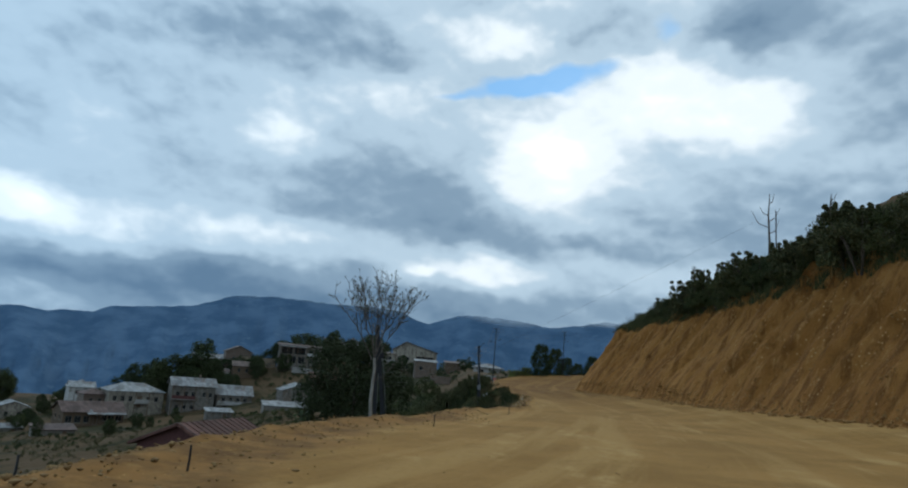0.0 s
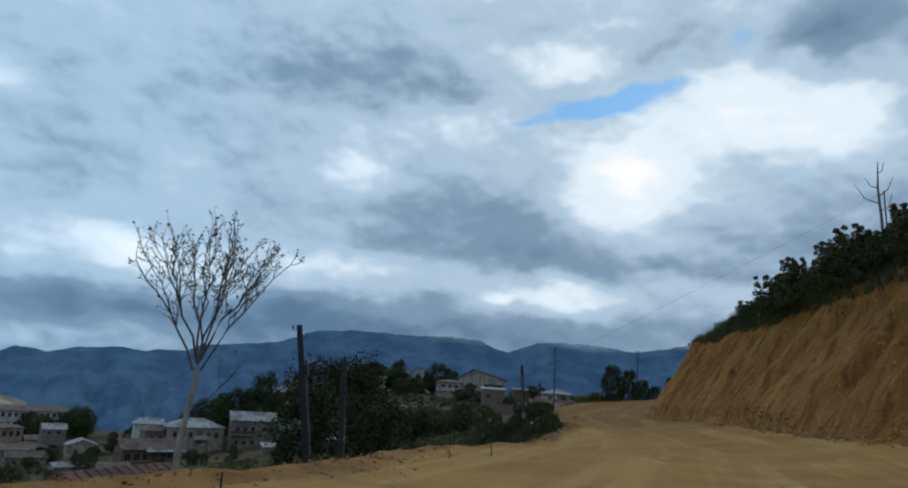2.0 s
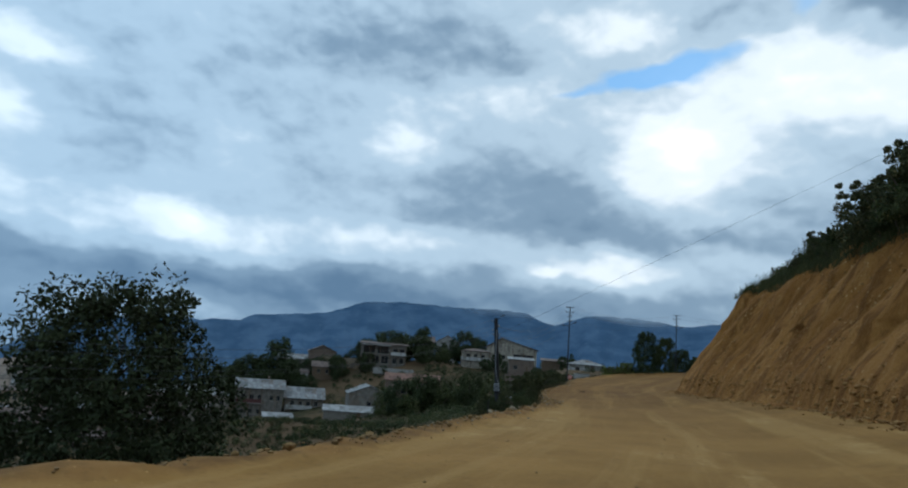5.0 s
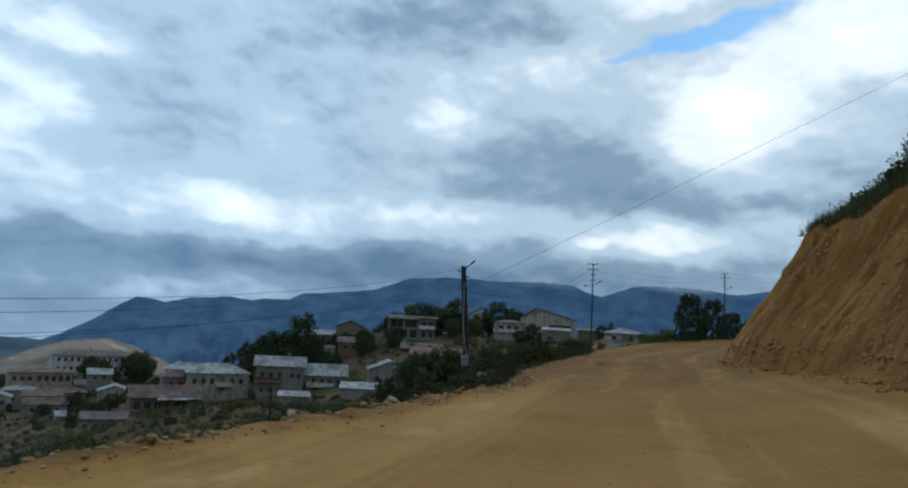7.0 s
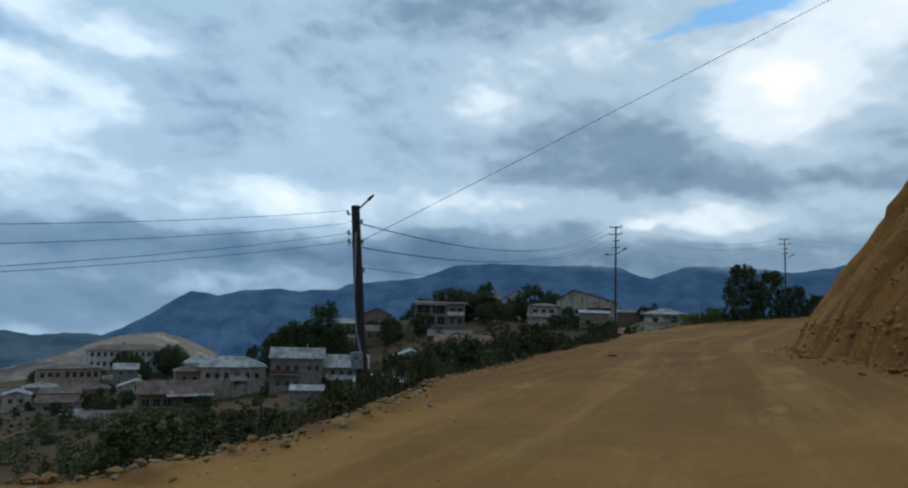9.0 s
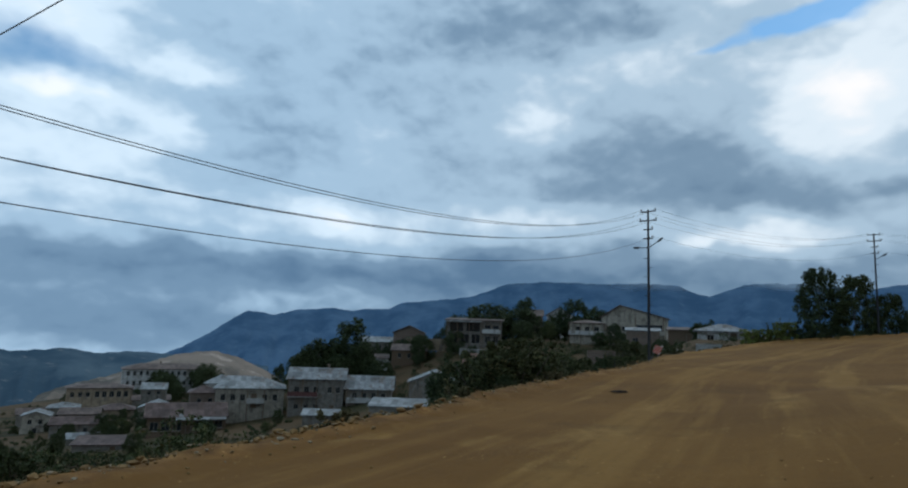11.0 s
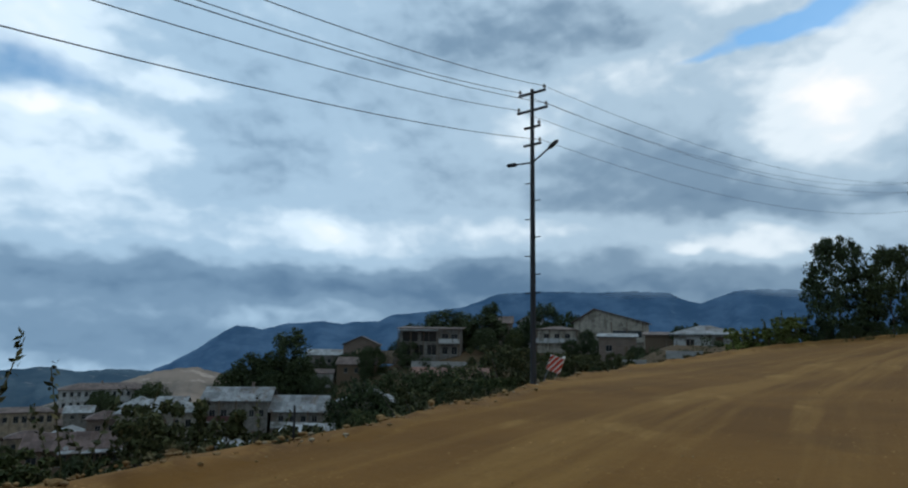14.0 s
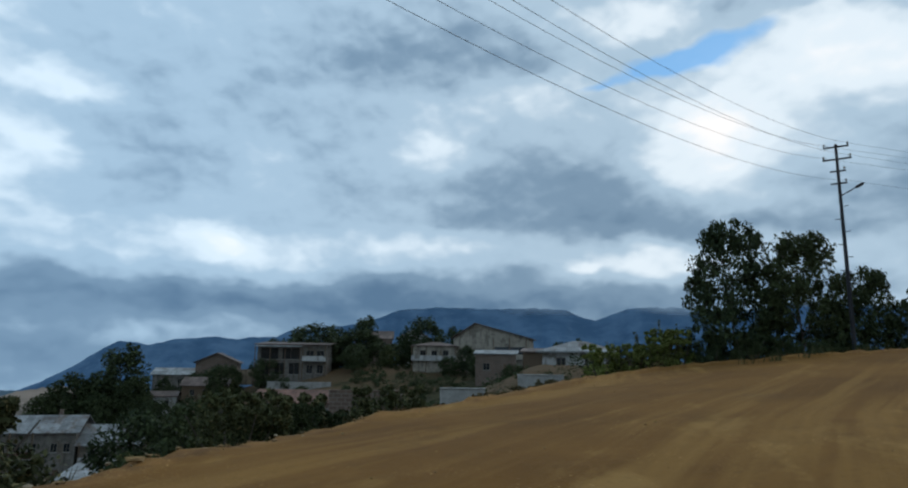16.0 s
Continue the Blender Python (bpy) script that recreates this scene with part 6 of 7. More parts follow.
house("house", "narrow white two-storey house", -178.6, 200.6, -34.2, 60, 5.4, 6.0, 7.2, 1.2, "shed", M_WHITE, M_ROOF_PALE, row_of(1, 5.4, 4.4, 1.0, 1.4) + row_of(1, 5.4, 1.2, 1.0, 1.4), row_of(1, 6, 4.4, .9, 1.3), over=.3)
house("house", "small house with bright sheet roof", -157.2, 215.0, -22.4, 46, 7.0, 6.0, 2.7, 1.5, "gable", M_GREYWALL, M_ROOF_PALE, row_of(2, 7, .9, 1.0, 1.1), over=.4)
house("house", "small white house with hipped pale roof", -111.2, 194.4, -17.2, 38, 6.8, 6.5, 2.9, 2.0, "hip", M_WHITE, M_ROOF_PALE, row_of(2, 6.8, 1.0, .9, 1.1), over=.5)
house("house", "small pale house with sheet roof", -122.0, 214.0, -18.6, 36, 7.4, 6.0, 3.2, 1.3, "gable", M_PLASTER, M_ROOF_PALE, row_of(2, 7, 1.0, .9, 1.1), over=.4)
house("house", "low house with pale roof among trees", -138.0, 176.2, -26.8, 45, 8.6, 6.0, 4.8, 1.1, "gable", M_GREYWALL, M_ROOF_BROWN, row_of(3, 8, 2.2, .9, 1.2), over=.4)
house("house", "low stone house among trees", -152.4, 182.0, -27.2, 50, 7.0, 6.0, 5.0, 1.1, "hip", M_BLOCK, M_ROOF_GREY, row_of(2, 7, 2.2, .9, 1.2), over=.4)
house("house", "small grey house with pale roof", -168.0, 192.0, -30.2, 52, 7.0, 6.0, 4.4, 1.1, "gable", M_GREYWALL, M_ROOF_PALE, row_of(2, 7, 2.0, .9, 1.2), over=.4)
house("house", "small tan house near the long building", -183.0, 223.4, -25.6, 50, 8.4, 6.0, 3.6, .9, "gable", M_TANWALL, M_ROOF_RUST, row_of(3, 8, 1.2, .9, 1.2), over=.4)
# Wide dark panes on the left stand in for the open gallery's shade.
house("house", "old house with deep gallery and pale slab edge on the hill", -54.2, 225.6, -2.6, 18, 14.0, 8.5, 6.2, .7, "shed", M_GREYWALL, M_ROOF_BROWN,
      row_of(2, 5, 3.7, 1.6, 1.5, x0=2.5, x1=6.7) + row_of(2, 8, 3.3, 3.6, 2.4, x0=-6.7, x1=1.9) + row_of(3, 8, .3, 2.2, 2.4, x0=-6.7, x1=1.9) + row_of(2, 5, .5, 1.3, 1.8, x0=2.5, x1=6.7), row_of(2, 8, 3.6, 1.1, 1.4), over=.7,
      extras=(balcony(3.1, 2.2, 6.9, 1.3, M_WHITE), porch(6.0, -7.2, 2.0, 1.9, M_ROOF_PALE, .2)))
house("house", "low white house with wide pale band on the hill", -25.8, 232.6, -.4, 12, 8.6, 7.0, 4.1, .8, "hip", M_PLASTER, M_ROOF_BROWN, row_of(3, 8.6, 2.2, 1.2, 1.1), over=.5, extras=(balcony(1.3, -4.6, 4.4, .9, M_WHITE),))
# One broad dark pane is put in for the shaded depth of the loggia.
house("house", "large plastered gabled house with a recessed loggia", -14.8, 240.0, -1.6, 4, 16.0, 10.0, 7.2, 3.0, "front_gable", M_PLASTER, M_ROOF_BROWN,
      [(-5.6, 3.6, 1.0, 1.3, False), (-2.4, 3.6, 1.0, 1.3, False), (3.8, 3.2, 6.4, 2.2, False), (-5.6, .8, 1.0, 1.3, False), (-2.4, .7, 1.1, 1.4, False)], row_of(3, 10, 3.6, 1.1, 1.4), over=.6,
      extras=(off_centre(-3.4), balcony(2.9, .4, 7.4, 1.0, M_PLASTER)))
house("shed", "blockwork shed with pale lean-to roof", -9.4, 215.2, -1.6, 9, 7.0, 5.5, 3.6, .7, "shed", M_BRICKW, M_ROOF_PALE, [(-1.6, .9, 1.2, 1.2, False), (1.6, .02, .9, 2.0, True)], over=.4, category="shed")
house("shed", "low dark shed with pale roof edge", .2, 203.4, -.4, 5, 5.6, 5.0, 2.6, .6, "shed", M_WOOD, M_ROOF_BROWN, [(1.2, .02, 1.2, 1.9, True)], over=.4, foot=4.5, category="shed")
house("house", "small low white house with hipped grey roof", 8.9, 164.4, -.3, 3, 6.6, 5.4, 1.9, 1.0, "hip", M_WHITE, M_ROOF_GREY, [(-1.6, .6, .9, .9, False), (1.4, .02, .9, 1.75, True)], over=.6)
house("house", "brown-roofed brick house on the hill", -50, 262.4, -1.0, 20, 6.5, 6.0, 7.4, 1.8, "gable", M_BRICKW, M_ROOF_BROWN, row_of(2, 6.5, 5.0, 1, 1.3), over=.4)
house("house", "white gabled house on the hilltop", -43.4, 271.6, -1.5, 12, 8.2, 7.0, 8.4, 2.4, "front_gable", M_WHITE, M_ROOF_BROWN, row_of(2, 8, 5.6, 1.0, 1.3), over=.5)
house("house", "dark weathered house with steep brown roof on the hillside", -78.6, 234.5, -4.6, 26, 9.0, 7.0, 4.5, 2.0, "front_gable", M_BRICKW, M_ROOF_BROWN, row_of(2, 9, 1.4, 1.0, 1.3), over=.5, foot=4.0)
house("house", "low house with long pale sheet roof on the hillside", -89.0, 236.0, -6.2, 24, 12.0, 7.0, 3.2, 1.3, "gable", M_GREYWALL, M_ROOF_PALE, row_of(3, 12, 1.0, .9, 1.2), over=.5, foot=5.0)
house("house", "small white-fronted house below the hill", -78.0, 215.4, -9.6, 30, 6.0, 5.0, 2.8, .8, "gable", M_WHITE, M_ROOF_BROWN, row_of(2, 6, .9, 1.0, 1.1), over=.3, foot=4.0)
house("house", "dark timber house in the trees below the hill", -70.0, 219.0, -7.6, 22, 9.0, 6.0, 3.0, 1.4, "gable", M_WOOD, M_ROOF_BROWN, row_of(3, 9, 1.0, .9, 1.2), over=.4, foot=4.0)
house("shed", "collapsed shed with reddish sheet roof in a yard of rubble", -86.6, 142.0, -21.2, 40, 8.0, 5.0, 1.5, .7, "shed", M_BLOCK, M_ROOF_RUST, [(2, .02, 1.0, 1.3, True)], over=.4, category="shed")
house("shed", "low stone shed with grey sheet roof in the gardens", -104.0, 152.0, -23.6, 50, 6.0, 4.5, 2.0, .7, "gable", M_BLOCK, M_ROOF_GREY, [(1.2, .02, .9, 1.7, True)], over=.35, category="shed")
house("shed", "small shed with pale roof below the two-storey houses", -58.0, 163.0, ground_at(-58, 163) - .2, 30, 6.0, 4.0, 1.9, .6, "shed", M_GREYWALL, M_ROOF_PALE, [(1.2, .02, .9, 1.6, True)], over=.4, category="shed")
house("house", "grey blockwork house with brown roof below the long building", -166.0, 222.0, ground_at(-166, 222) - .3, 48, 11.0, 7.0, 3.4, 1.2, "gable", M_BLOCK, M_ROOF_BROWN, row_of(3, 11, 1.0, 1.0, 1.2), over=.4)
house("house", "tan house with rusty roof among the valley trees", -150.0, 196.0, ground_at(-150, 196) - .3, 50, 9.0, 7.0, 3.4, 1.4, "hip", M_TANWALL, M_ROOF_RUST, row_of(3, 9, 1.0, 1.0, 1.2), over=.45)
house("house", "long low house with flat pale roof in the valley", -158.0, 184.0, ground_at(-158, 184) - .3, 52, 12.0, 6.0, 3.0, .6, "shed", M_GREYWALL, M_ROOF_PALE, row_of(4, 12, 1.0, .9, 1.2), over=.4)
house("house", "small grey house with brown roof in the valley", -171.0, 186.0, ground_at(-171, 186) - .3, 56, 7.0, 6.0, 3.6, 1.2, "gable", M_BLOCK, M_ROOF_BROWN, row_of(2, 7, 1.0, .9, 1.2), over=.4)
house("house", "narrow plastered house with pale roof in the valley", -148.0, 172.0, ground_at(-148, 172) - .3, 50, 6.0, 6.0, 4.6, 1.0, "front_gable", M_PLASTER, M_ROOF_PALE, row_of(2, 6, 2.6, .9, 1.2) + row_of(1, 6, .4, 1.0, 1.4), over=.35)
house("house", "house with rusty roof at the edge of the gardens", -126.0, 166.0, ground_at(-126, 166) - .3, 46, 9.0, 6.0, 2.8, 1.2, "gable", M_GREYWALL, M_ROOF_RUST, row_of(3, 9, .9, .9, 1.1), over=.4)
house("house", "white house with grey roof at the far end of the valley", -196.0, 232.0, ground_at(-196, 232) - .3, 52, 9.0, 7.0, 3.4, 1.2, "gable", M_WHITE, M_ROOF_GREY, row_of(3, 9, 1.0, .9, 1.2), over=.4)
house("house", "pale gabled house among the valley trees", -128.0, 190.0, ground_at(-128, 190) - .3, 42, 8.0, 7.0, 3.6, 1.5, "front_gable", M_PLASTER, M_ROOF_PALE, row_of(2, 8, 1.0, 1.0, 1.3), over=.4)
house("house", "stone house with red tiled roof among trees below the hill", -36.2, 196.0, -11.4, 15, 14.0, 9.0, 5.7, 1.6, "gable", M_BRICKW, M_ROOF_RED,
      row_of(2, 6, 2.4, 1.3, 1.4, x0=-5.6, x1=-1) + [(3.0, 1.4, 3.6, 2.6, False)], row_of(2, 8, 2.4, 1, 1.3), over=.45, extras=(porch(4.8, .8, 5.6, 1.6, M_ROOF_PALE, .2),))
house("house", "grey gabled house with pale roof edge below the road", -41.8, 176.0, -13.4, 26, 9.4, 8.0, 4.6, 1.9, "front_gable", M_GREYWALL, M_ROOF_PALE, [(0, 1.8, 1.0, 1.2, False)], row_of(2, 6.5, 1.6, .9, 1.1), over=.35)
house("shed", "low shed with pale sheet roof below the road", -41.5, 163.5, -13.9, 22, 11.0, 6.0, 1.7, .8, "shed", M_BLOCK, M_ROOF_PALE, [(2, .02, 1.0, 1.8, True)], over=.3, category="shed")
house("shed", "shed with rusted red sheet roof below the road edge", -13.1, 32.0, -7.8, -15, 5.2, 5.6, 3.5, 1.1, "front_gable", M_MAROON, M_ROOF_MAROON, [(1.5, .02, .9, 1.8, True)], over=.35, extras=(roof_ribs(1.1, .35, 13),), category="shed")


# ---------------------------------------------------------------- walls, car, barrier, stones
def low_wall(name, label, x, y, turn, length, height, mat, z=None):
    bm = bmesh.new()
    box(bm, -length / 2, length / 2, -.12, .12, -.6, height, .03)
    box(bm, -length / 2 - .03, length / 2 + .03, -.16, .16, height + .002, height + .08, .02)
    me = bpy.data.meshes.new(name)
    bm.to_mesh(me)
    bm.free()
    me.materials.append(mat)
    ob = new(name, me)
    ob.matrix_basis = pose(x, y, ground_at(x, y) if z is None else z, 0, 0, turn)
    return tagged(ob, label, "wall")


low_wall("concrete_wall", "low pale concrete wall at the road edge", 8.4, 140.2, -4, 2.8, .72, M_CONC, -.80)
low_wall("concrete_wall", "short weathered concrete wall by the verge", 5.0, 134.5, 20, 2.4, .45, M_CONC, -1.2)
low_wall("block_wall", "low pinkish blockwork wall beside the slope", -2.4, 139, 18, 4.6, .9, M_BRICKW, -2.1)
low_wall("terrace_wall", "tan retaining wall below the hilltop houses", -68.5, 226.5, 22, 12.0, 2.6, M_TANWALL, -4.2)
low_wall("terrace_wall", "pale stone retaining wall on the hillside", -47.0, 214.0, 16, 12.0, 1.1, M_CONC, -4.6)


def car():
    root = new("car")
    prof = [(-2.0, .32), (-2.02, .72), (-1.5, .86), (-.95, .92), (-.45, 1.40), (.95, 1.44), (1.65, .98), (2.0, .90), (2.03, .35)]
    bm = bmesh.new()
    rings = []
    for yy, inset in ((-.80, .06), (-.76, 0), (.76, 0), (.80, .06)):
        rings.append([bm.verts.new((x * (1 - inset * .3), yy * (.86 if z > 1.2 else 1), z)) for x, z in prof])
    for a, b in zip(rings, rings[1:]):
        for i in range(len(prof)):
            j = (i + 1) % len(prof)
            bm.faces.new((a[i], b[i], b[j], a[j]))
    bm.faces.new(rings[0])
    bm.faces.new(rings[-1][::-1])
    body = part("body", bm, M_CARWHITE, root)
    for sy in (-1, 1):
        bm = bmesh.new()
        v = [bm.verts.new(p) for p in ((-.78, .802 * sy, .98), (1.35, .802 * sy, 1.0), (.86, .712 * sy, 1.36), (-.42, .712 * sy, 1.34))]
        bm.faces.new(v)
        r = bmesh.ops.solidify(bm, geom=bm.faces[:], thickness=.012)
        part("side_window", bm, M_GLASS, body)
    for wx in (-1.25, 1.25):
        for sy in (-1, 1):
            bm = bmesh.new()
            tube(bm, [(wx, sy * .62, .31), (wx, sy * .66, .31), (wx, sy * .80, .31), (wx, sy * .83, .31)], [.26, .31, .31, .27], 16)
            wh = part("wheel", bm, M_RUBBER, root)
            bm = bmesh.new()
            tube(bm, [(wx, sy * .832, .31), (wx, sy * .845, .31)], [.19, .16], 12)
            part("rim", bm, M_GALV, wh)
    root.matrix_basis = put(-51.5, 215.0, 12, 1.0, 1.0, .0)
    tagged(root, "white hatchback parked below the hilltop house", "car")


car()


def barrier_board():
    """Leaning red and white striped warning board."""
    root = new("warning_board")
    bm = bmesh.new()
    box(bm, -.24, .24, -.012, .012, .12, .66, .006)
    panel = part("panel", bm, M_BPLASTIC, root, "white board")
    for k in range(-2, 4):
        bm = bmesh.new()
        rows = []
        for j in range(9):
            z = .125 + .53 * j / 8
            x0 = -.30 + .16 * k + .26 * j / 8
            lo, hi = max(-.235, x0), min(.235, x0 + .105)
            if hi - lo > .004:
                rows.append((bm.verts.new((lo, -.0165, z)), bm.verts.new((hi, -.0165, z)), bm.verts.new((hi, -.0125, z)), bm.verts.new((lo, -.0125, z))))
        for p, q in zip(rows, rows[1:]):
            for i in range(4):
                bm.faces.new((p[i], p[(i + 1) % 4], q[(i + 1) % 4], q[i]))
        if len(rows) < 2:
            bm.free()
            continue
        bm.faces.new(rows[0][::-1])
        bm.faces.new(rows[-1])
        part("stripe", bm, M_RPLASTIC, panel)
    for px in (-.16, .16):
        bm = bmesh.new()
        tube(bm, [(px, .03, -.6), (px, .03, .6)], .018, 6)
        part("leg", bm, M_GALV, root)
    bm = bmesh.new()
    tube(bm, [(.18, 0, .66), (.19, 0, .70), (.20, 0, .76)], [.05, .06, .03], 10)
    part("lamp", bm, M_BPLASTIC, root, "small white beacon lamp")
    root.matrix_basis = pose(7.15, 104.6, ground_at(7.1, 104.6) + .25, 8, 20, 20) @ Matrix.Diagonal((.92, 1, .9, 1))
    tagged(root, "leaning red-and-white striped warning board on the verge", "warning board")


barrier_board()


def stake(x, y, h, lean):
    bm = bmesh.new()
    tube(bm, [(0, 0, -.3), (.01, 0, h * .5), (0, .01, h)], [.018, .016, .014], 6)
    me = bpy.data.meshes.new("marker_stake")
    bm.to_mesh(me)
    bm.free()
    me.materials.append(M_STEEL)
    ob = new("marker_stake", me)
    ob.matrix_basis = pose(x, y, ground_at(x, y), lean, lean * .6, 0)
    tagged(ob, "thin rusty iron marker stake in the verge", "stake", "marker stakes")


for q in ((-2.9, 2.2, .34, 3), (-4.6, 1.2, .28, -4), (.1, 13.6, .36, 2), (3.3, 24.5, .36, -3), (6.0, 44.5, .5, 2), (6.3, 63.2, .75, -2), (6.9, 57.0, .7, 4), (7.0, 92, .45, 5)):
    stake(*q)


def stone_meshes():
    out = []
    rng = np.random.default_rng(77)
    for k in range(6):
        bm = bmesh.new()
        bmesh.ops.create_icosphere(bm, subdivisions=1, radius=1.0)
        for v in bm.verts:
            v.co *= .48 + .78 * rng.random()
            v.co.z *= .62
        me = bpy.data.meshes.new("stone")
        bm.to_mesh(me)
        bm.free()
        me.materials.append(M_STONE)
        out.append(me)
    return out


STONES = stone_meshes()
BANK_STONES = [me.copy() for me in STONES]
for me in BANK_STONES:
    me.materials[0] = M_BANKSTONE
rs = random.Random(5)
for k in range(110):
    y = rs.uniform(-2, 128) if k % 3 else rs.uniform(0, 26)
    x = float(np.interp(y, LEFT[:, 1], LEFT[:, 0])) + rs.gauss(-.2, .3)
    s = .025 + .07 * rs.random() ** 2.8
    ob = new("stone", rs.choice(STONES))
    ob.matrix_basis = pose(x, y, ground_at(x, y) + s * .12, rs.uniform(-20, 20), rs.uniform(-20, 20), rs.uniform(0, 360)) @ Matrix.Diagonal((s * rs.uniform(.8, 1.7), s, s * rs.uniform(.7, 1.1), 1))
    tagged(ob, "loose tan stone on the dirt verge", "stone", "verge stones")
for k in range(100):
    y = rs.uniform(36, 78)
    x = float(np.interp(y, LEFT[:, 1], LEFT[:, 0])) + rs.gauss(-.25, .3)
    s = .025 + .06 * rs.random() ** 3
    ob = new("stone", rs.choice(STONES))
    ob.matrix_basis = pose(x, y, ground_at(x, y) + s * .15, rs.uniform(-25, 25), rs.uniform(-25, 25), rs.uniform(0, 360)) @ Matrix.Diagonal((s * rs.uniform(.8, 1.7), s, s * rs.uniform(.7, 1.2), 1))
    tagged(ob, "rough reddish-tan rock in the roadside rubble", "rock", "roadside rocks")
for k in range(70):
    y = rs.uniform(10, 84)
    x = float(np.interp(y, TOE[:, 1], TOE[:, 0])) + rs.gauss(-.5, .4)
    s = .06 + .16 * rs.random() ** 2
    ob = new("stone", rs.choice(BANK_STONES))
    ob.matrix_basis = pose(x, y, ground_at(x, y) + s * .12, rs.uniform(-20, 20), rs.uniform(-20, 20), rs.uniform(0, 360)) @ Matrix.Diagonal((s * rs.uniform(.8, 1.5), s, s, 1))
    tagged(ob, "fallen stone at the foot of the earth bank", "stone", "fallen stones")

for x, y, s in ((6.45, 48.6, .20), (6.75, 50.3, .12), (6.35, 46.9, .13), (6.9, 54.2, .11), (6.0, 45.2, .10)):
    ob = new("rock", STONES[int(s * 100) % 6].copy())
    ob.data.materials[0] = M_PALE_STONE
    ob.matrix_basis = pose(x, y, ground_at(x, y) + s * .2, 8, -6, x * 77) @ Matrix.Diagonal((s * 1.3, s, s * .95, 1))
    tagged(ob, "pale angular rock on the dirt verge", "rock", "pale verge rocks")


def scatter(name, label, category, spots, mat, seed):
    """Many small stones in one mesh."""
    rng = np.random.default_rng(seed)
    base = np.array([v.co[:] for v in STONES[0].vertices])
    tri = np.array([p.vertices[:] for p in STONES[0].polygons])
    V, F = [], []
    for i, (x, y, z, s) in enumerate(spots):
        a = rng.random() * 6.28
        R = np.array([[math.cos(a), -math.sin(a), 0], [math.sin(a), math.cos(a), 0], [0, 0, 1]])
        V.append((base * (s * (.7 + .7 * rng.random(3)))) @ R.T + (x, y, z))
        F.append(tri + i * len(base))
    V, F = np.concatenate(V), np.concatenate(F)
    ob = new(name, mesh_of(name, V.tolist(), F.tolist(), mat))
    tagged(ob, label, category, kind="stuff")


def many(n, ya, yb, line, off, spread, s0, s1, power=2.5, up=0.0):
    y = np.array([rs.uniform(ya, yb) for _ in range(n)])
    x = np.interp(y, line[:, 1], line[:, 0]) + np.array([rs.gauss(off, spread) for _ in range(n)])
    z, o, u = land(x, y)
    dx, dz = rough(x, y, z, o, u)
    s = [s0 + (s1 - s0) * rs.random() ** power for _ in range(n)]
    return [(x[i] + dx[i], y[i], z[i] + dz[i] + s[i] * .1, s[i]) for i in range(n)]


scatter("gravel", "loose gravel and clods along the road edge", "gravel", many(2200, -4, 130, LEFT, .0, .35, .015, .055), M_STONE, 1)
scatter("verge_rubble", "reddish-tan rubble thrown along the road edge", "rubble", many(5200, 30, 100, LEFT, -.28, .30, .02, .10, 2.4) + many(1600, 34, 92, LEFT, .25, .4, .010, .03, 2.0) + many(2200, -6, 26, LEFT, -1.2, 1.4, .015, .065, 2.6) + many(900, -5, 26, LEFT, .8, 1.0, .012, .045, 2.4), M_RUBBLE, 7)
scatter("pale_stones", "pale grey and cream stones along the road edge", "stones", many(900, 38, 72, LEFT, -.05, .42, .015, .075, 3.0) + many(500, 72, 112, LEFT, -.1, .3, .015, .06, 3.0), M_PALE_STONE, 9)
scatter("road_pebbles", "scattered pebbles on the dirt road", "gravel", many(800, -2, 125, LEFT, 4.5, 3.0, .010, .03, 3.0), M_RUBBLE, 2)
scatter("bank_debris", "crumbled stones at the foot of the bank", "gravel", many(3200, 6, 86, TOE, -.1, .40, .02, .10, 3.0), M_BANKSTONE, 3)
scatter("toe_rubble", "broken earth clods along the foot of the bank", "rubble", many(900, 14, 84, TOE, .05, .16, .03, .13, 2.4), M_BANKSTONE, 6)
face_spots = []
for k in range(14000):
    y, u = rs.uniform(8, 86), rs.uniform(.2, 5.8)
    if noise.noise(Vector((y * .55 + u * .12, u * .16, 4))) < .10:
        continue
    face_spots.append((float(np.interp(y, TOE[:, 1], TOE[:, 0])) + u, y))
fxs, fys = np.array(face_spots).T
fzs, fo, fu = land(fxs, fys)
fdx, fdz = rough(fxs, fys, fzs, fo, fu)
scatter("bank_stones", "stones sticking out of the cut earth bank", "stones", [(fxs[i] + fdx[i], fys[i], fzs[i] + fdz[i] - .02, .018 + .07 * rs.random() ** 3) for i in range(len(fxs))], M_BANKSTONE, 4)


def clod():
    bm = bmesh.new()
    bmesh.ops.create_icosphere(bm, subdivisions=3, radius=1.0)
    for v in bm.verts:
        n = noise.fractal(v.co * 1.6, .8, 2.1, 4)
        v.co = Vector((v.co.x * .25, v.co.y * .18, max(-.02, v.co.z) * .06)) * (1 + .35 * n)
    me = bpy.data.meshes.new("earth_clod")
    bm.to_mesh(me)
    bm.free()
    me.materials.append(M_CLOD)
    ob = new("earth_clod", me)
    ob.matrix_basis = pose(8.96, 82.3, ground_at(8.96, 82.3) + .01, 0, 0, 20)
    tagged(ob, "dark clod of earth and roots lying on the road", "clod")


clod()


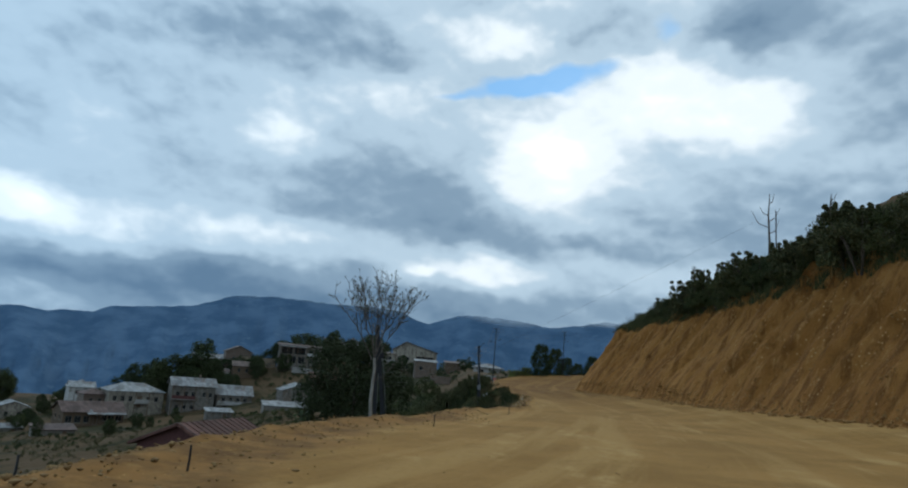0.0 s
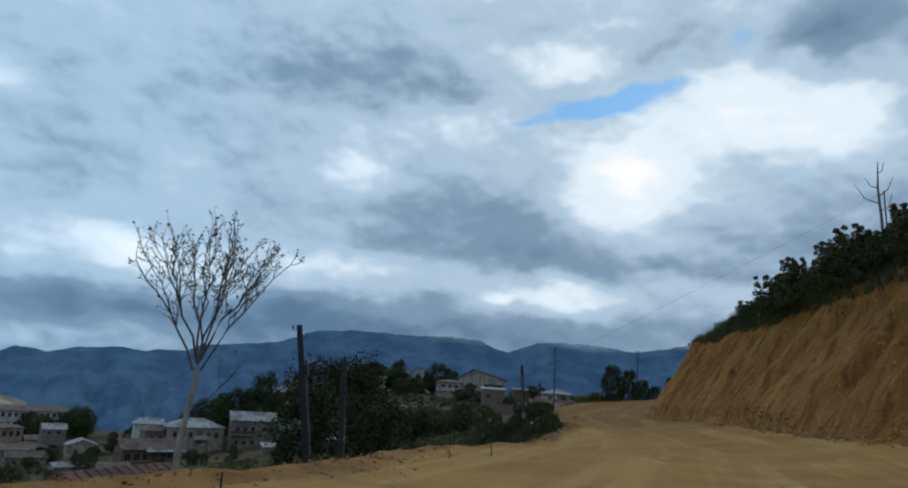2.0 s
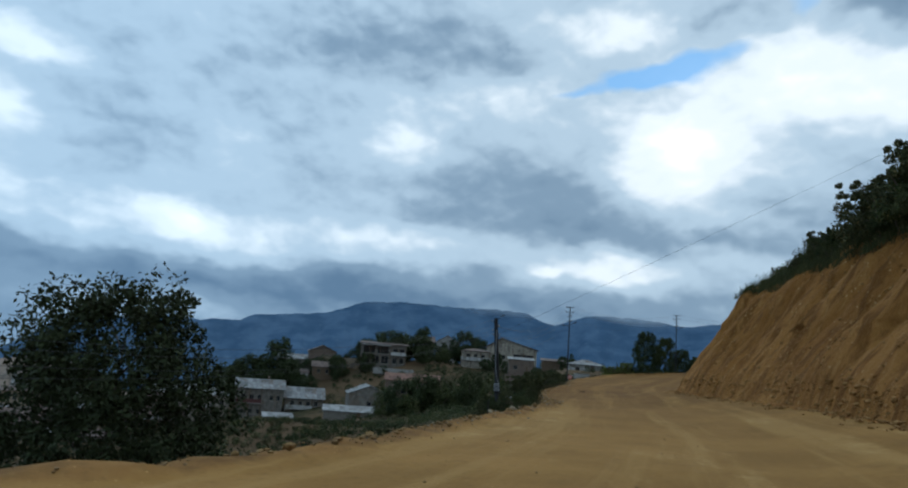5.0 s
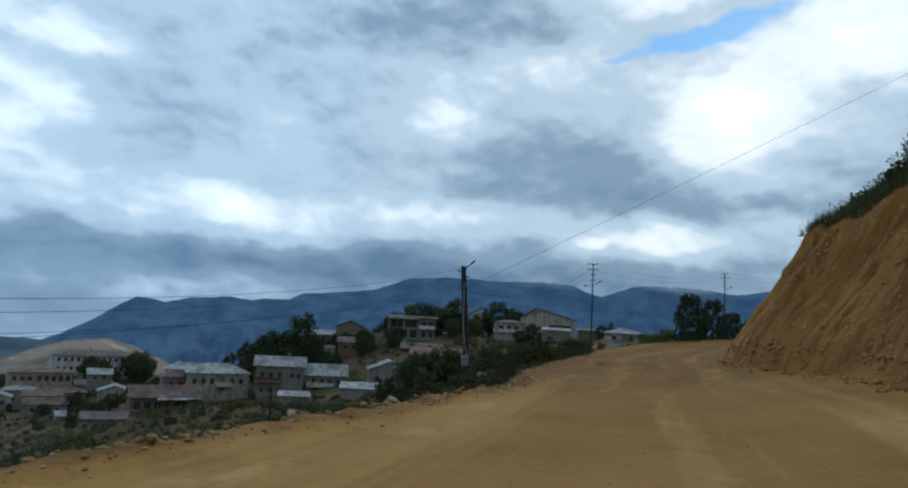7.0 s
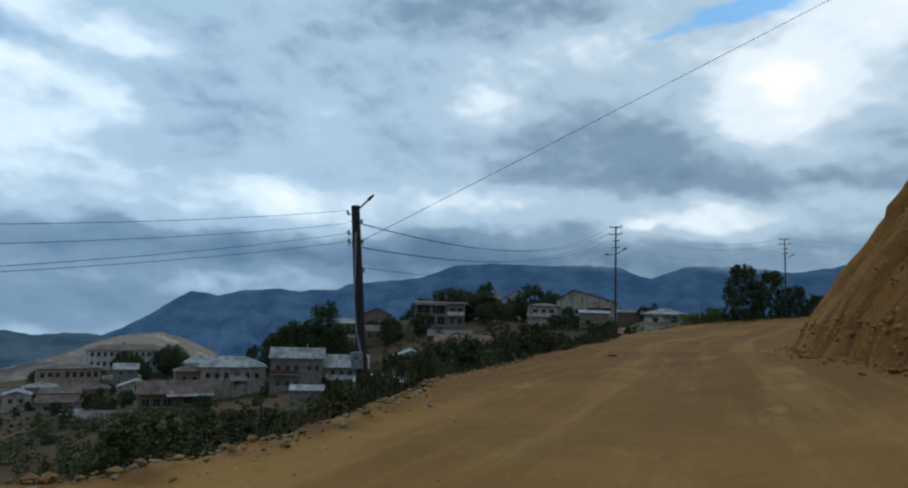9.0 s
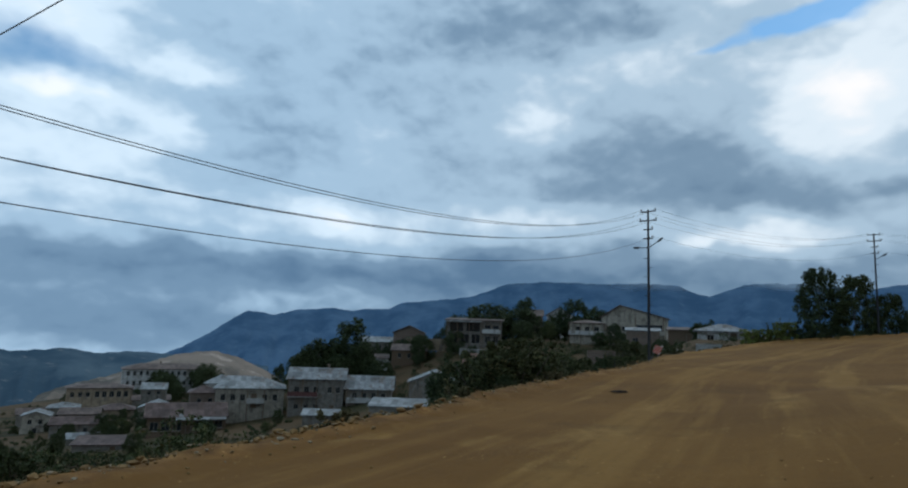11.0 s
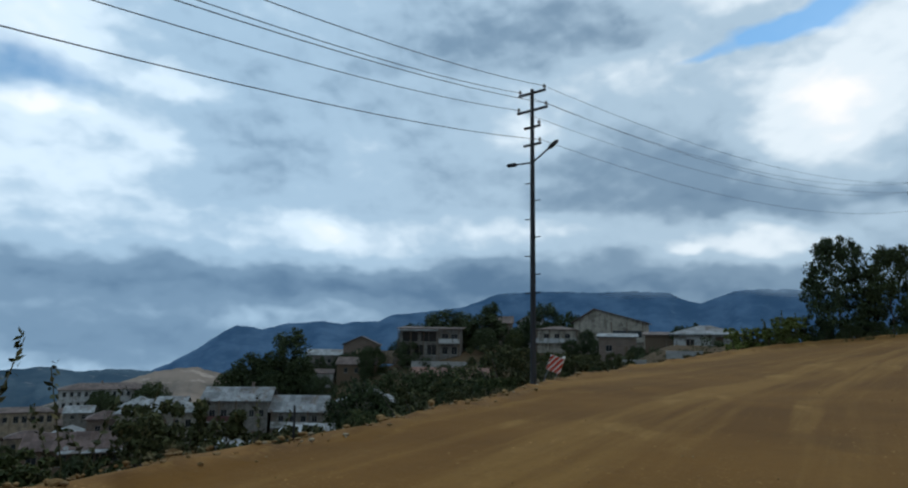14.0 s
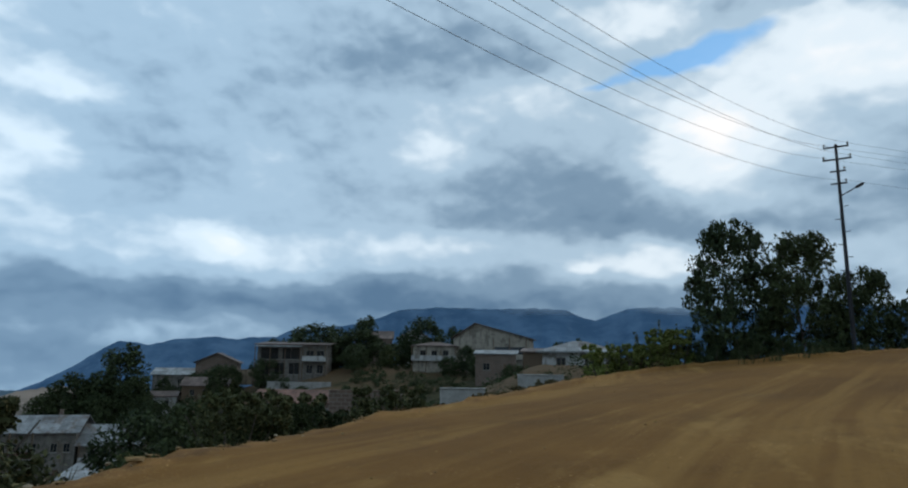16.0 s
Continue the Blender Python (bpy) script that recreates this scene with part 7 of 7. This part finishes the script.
def spoil_heap(x, y, r, h, seed):
    """A heap of dug earth beside the road."""
    V, F = [], []
    n, m = 30, 12
    for j in range(m + 1):
        t = j / m
        for i in range(n):
            a = 2 * math.pi * i / n
            k = 1 + .22 * noise.fractal(Vector((math.cos(a) * 1.3, math.sin(a) * 1.3, seed)), .8, 2, 3)
            rr = r * t * k
            z = h * (math.cos(min(1, t) * math.pi) * .5 + .5) * (1 + .25 * noise.fractal(Vector((rr * math.cos(a), rr * math.sin(a), seed)), .8, 2.1, 4)) - (.35 if j == m else 0)
            V.append((x + rr * math.cos(a), y + rr * math.sin(a), ground_at(x + rr * math.cos(a), y + rr * math.sin(a)) + z))
    for j in range(m):
        for i in range(n):
            F.append((j * n + i, (j + 1) * n + i, (j + 1) * n + (i + 1) % n, j * n + (i + 1) % n))
    ob = new("dirt_mound", mesh_of("dirt_mound", V, F, M_SPOIL, True))
    tagged(ob, "small mound of dug brown earth at the road edge", "dirt mound", "dirt mounds")


spoil_heap(1.9, 30.2, 1.4, .30, 3)


# grass and weeds on the valley side and on the hill above the bank
def grass(name, label, spots, mat, seed, hgt):
    rng = np.random.default_rng(seed)
    n = len(spots)
    P = np.array(spots)
    per = 7
    B = np.repeat(P, per, 0) + np.concatenate([rng.normal(size=(n * per, 2)) * .12, np.zeros((n * per, 1))], 1)
    a = rng.random(n * per) * 6.28
    w = np.stack([np.cos(a), np.sin(a), np.zeros_like(a)], 1) * .018
    tip = np.stack([rng.normal(size=n * per) * .12, rng.normal(size=n * per) * .12, hgt * (.5 + rng.random(n * per))], 1)
    V = np.stack([B - w - (0, 0, .03), B + w - (0, 0, .03), B + tip], 1).reshape(-1, 3)
    F = np.arange(len(V)).reshape(-1, 3)
    ob = new(name, mesh_of(name, V.tolist(), F.tolist(), mat))
    tagged(ob, label, "grass", kind="stuff")


def lawn(n, ya, yb, line, d0, d1, sgn):
    y = np.array([rs.uniform(ya, yb) for _ in range(n)])
    x = np.interp(y, line[:, 1], line[:, 0]) + sgn * np.array([d0 + (d1 - d0) * rs.random() ** 1.3 for _ in range(n)])
    z, o, u = land(x, y)
    dx, dz = rough(x, y, z, o, u)
    return [(x[i] + dx[i], y[i], z[i] + dz[i]) for i in range(n)]


grass("grass", "rough green grass and weeds on the slope below the road", lawn(9000, 18, 130, LEFT, 1.6, 14, -1), M_LEAF_C, 1, .35)
grass("dry_grass", "dry straw-coloured grass along the verge", lawn(2200, 40, 130, LEFT, .5, 3.5, -1), M_DRY, 2, .28)
grass("hill_grass", "green grass on the hillside above the bank", lawn(26000, 2, 90, TOE, 5.0, 24, 1), M_GRASS, 3, .5)
plant([WEED], [(float(np.interp(y, LEFT[:, 1], LEFT[:, 0])) - rs.uniform(.4, 1.6), y, rs.uniform(.5, 1.1)) for y in [rs.uniform(60, 128) for _ in range(36)]], "dry weeds on the verge", 14)
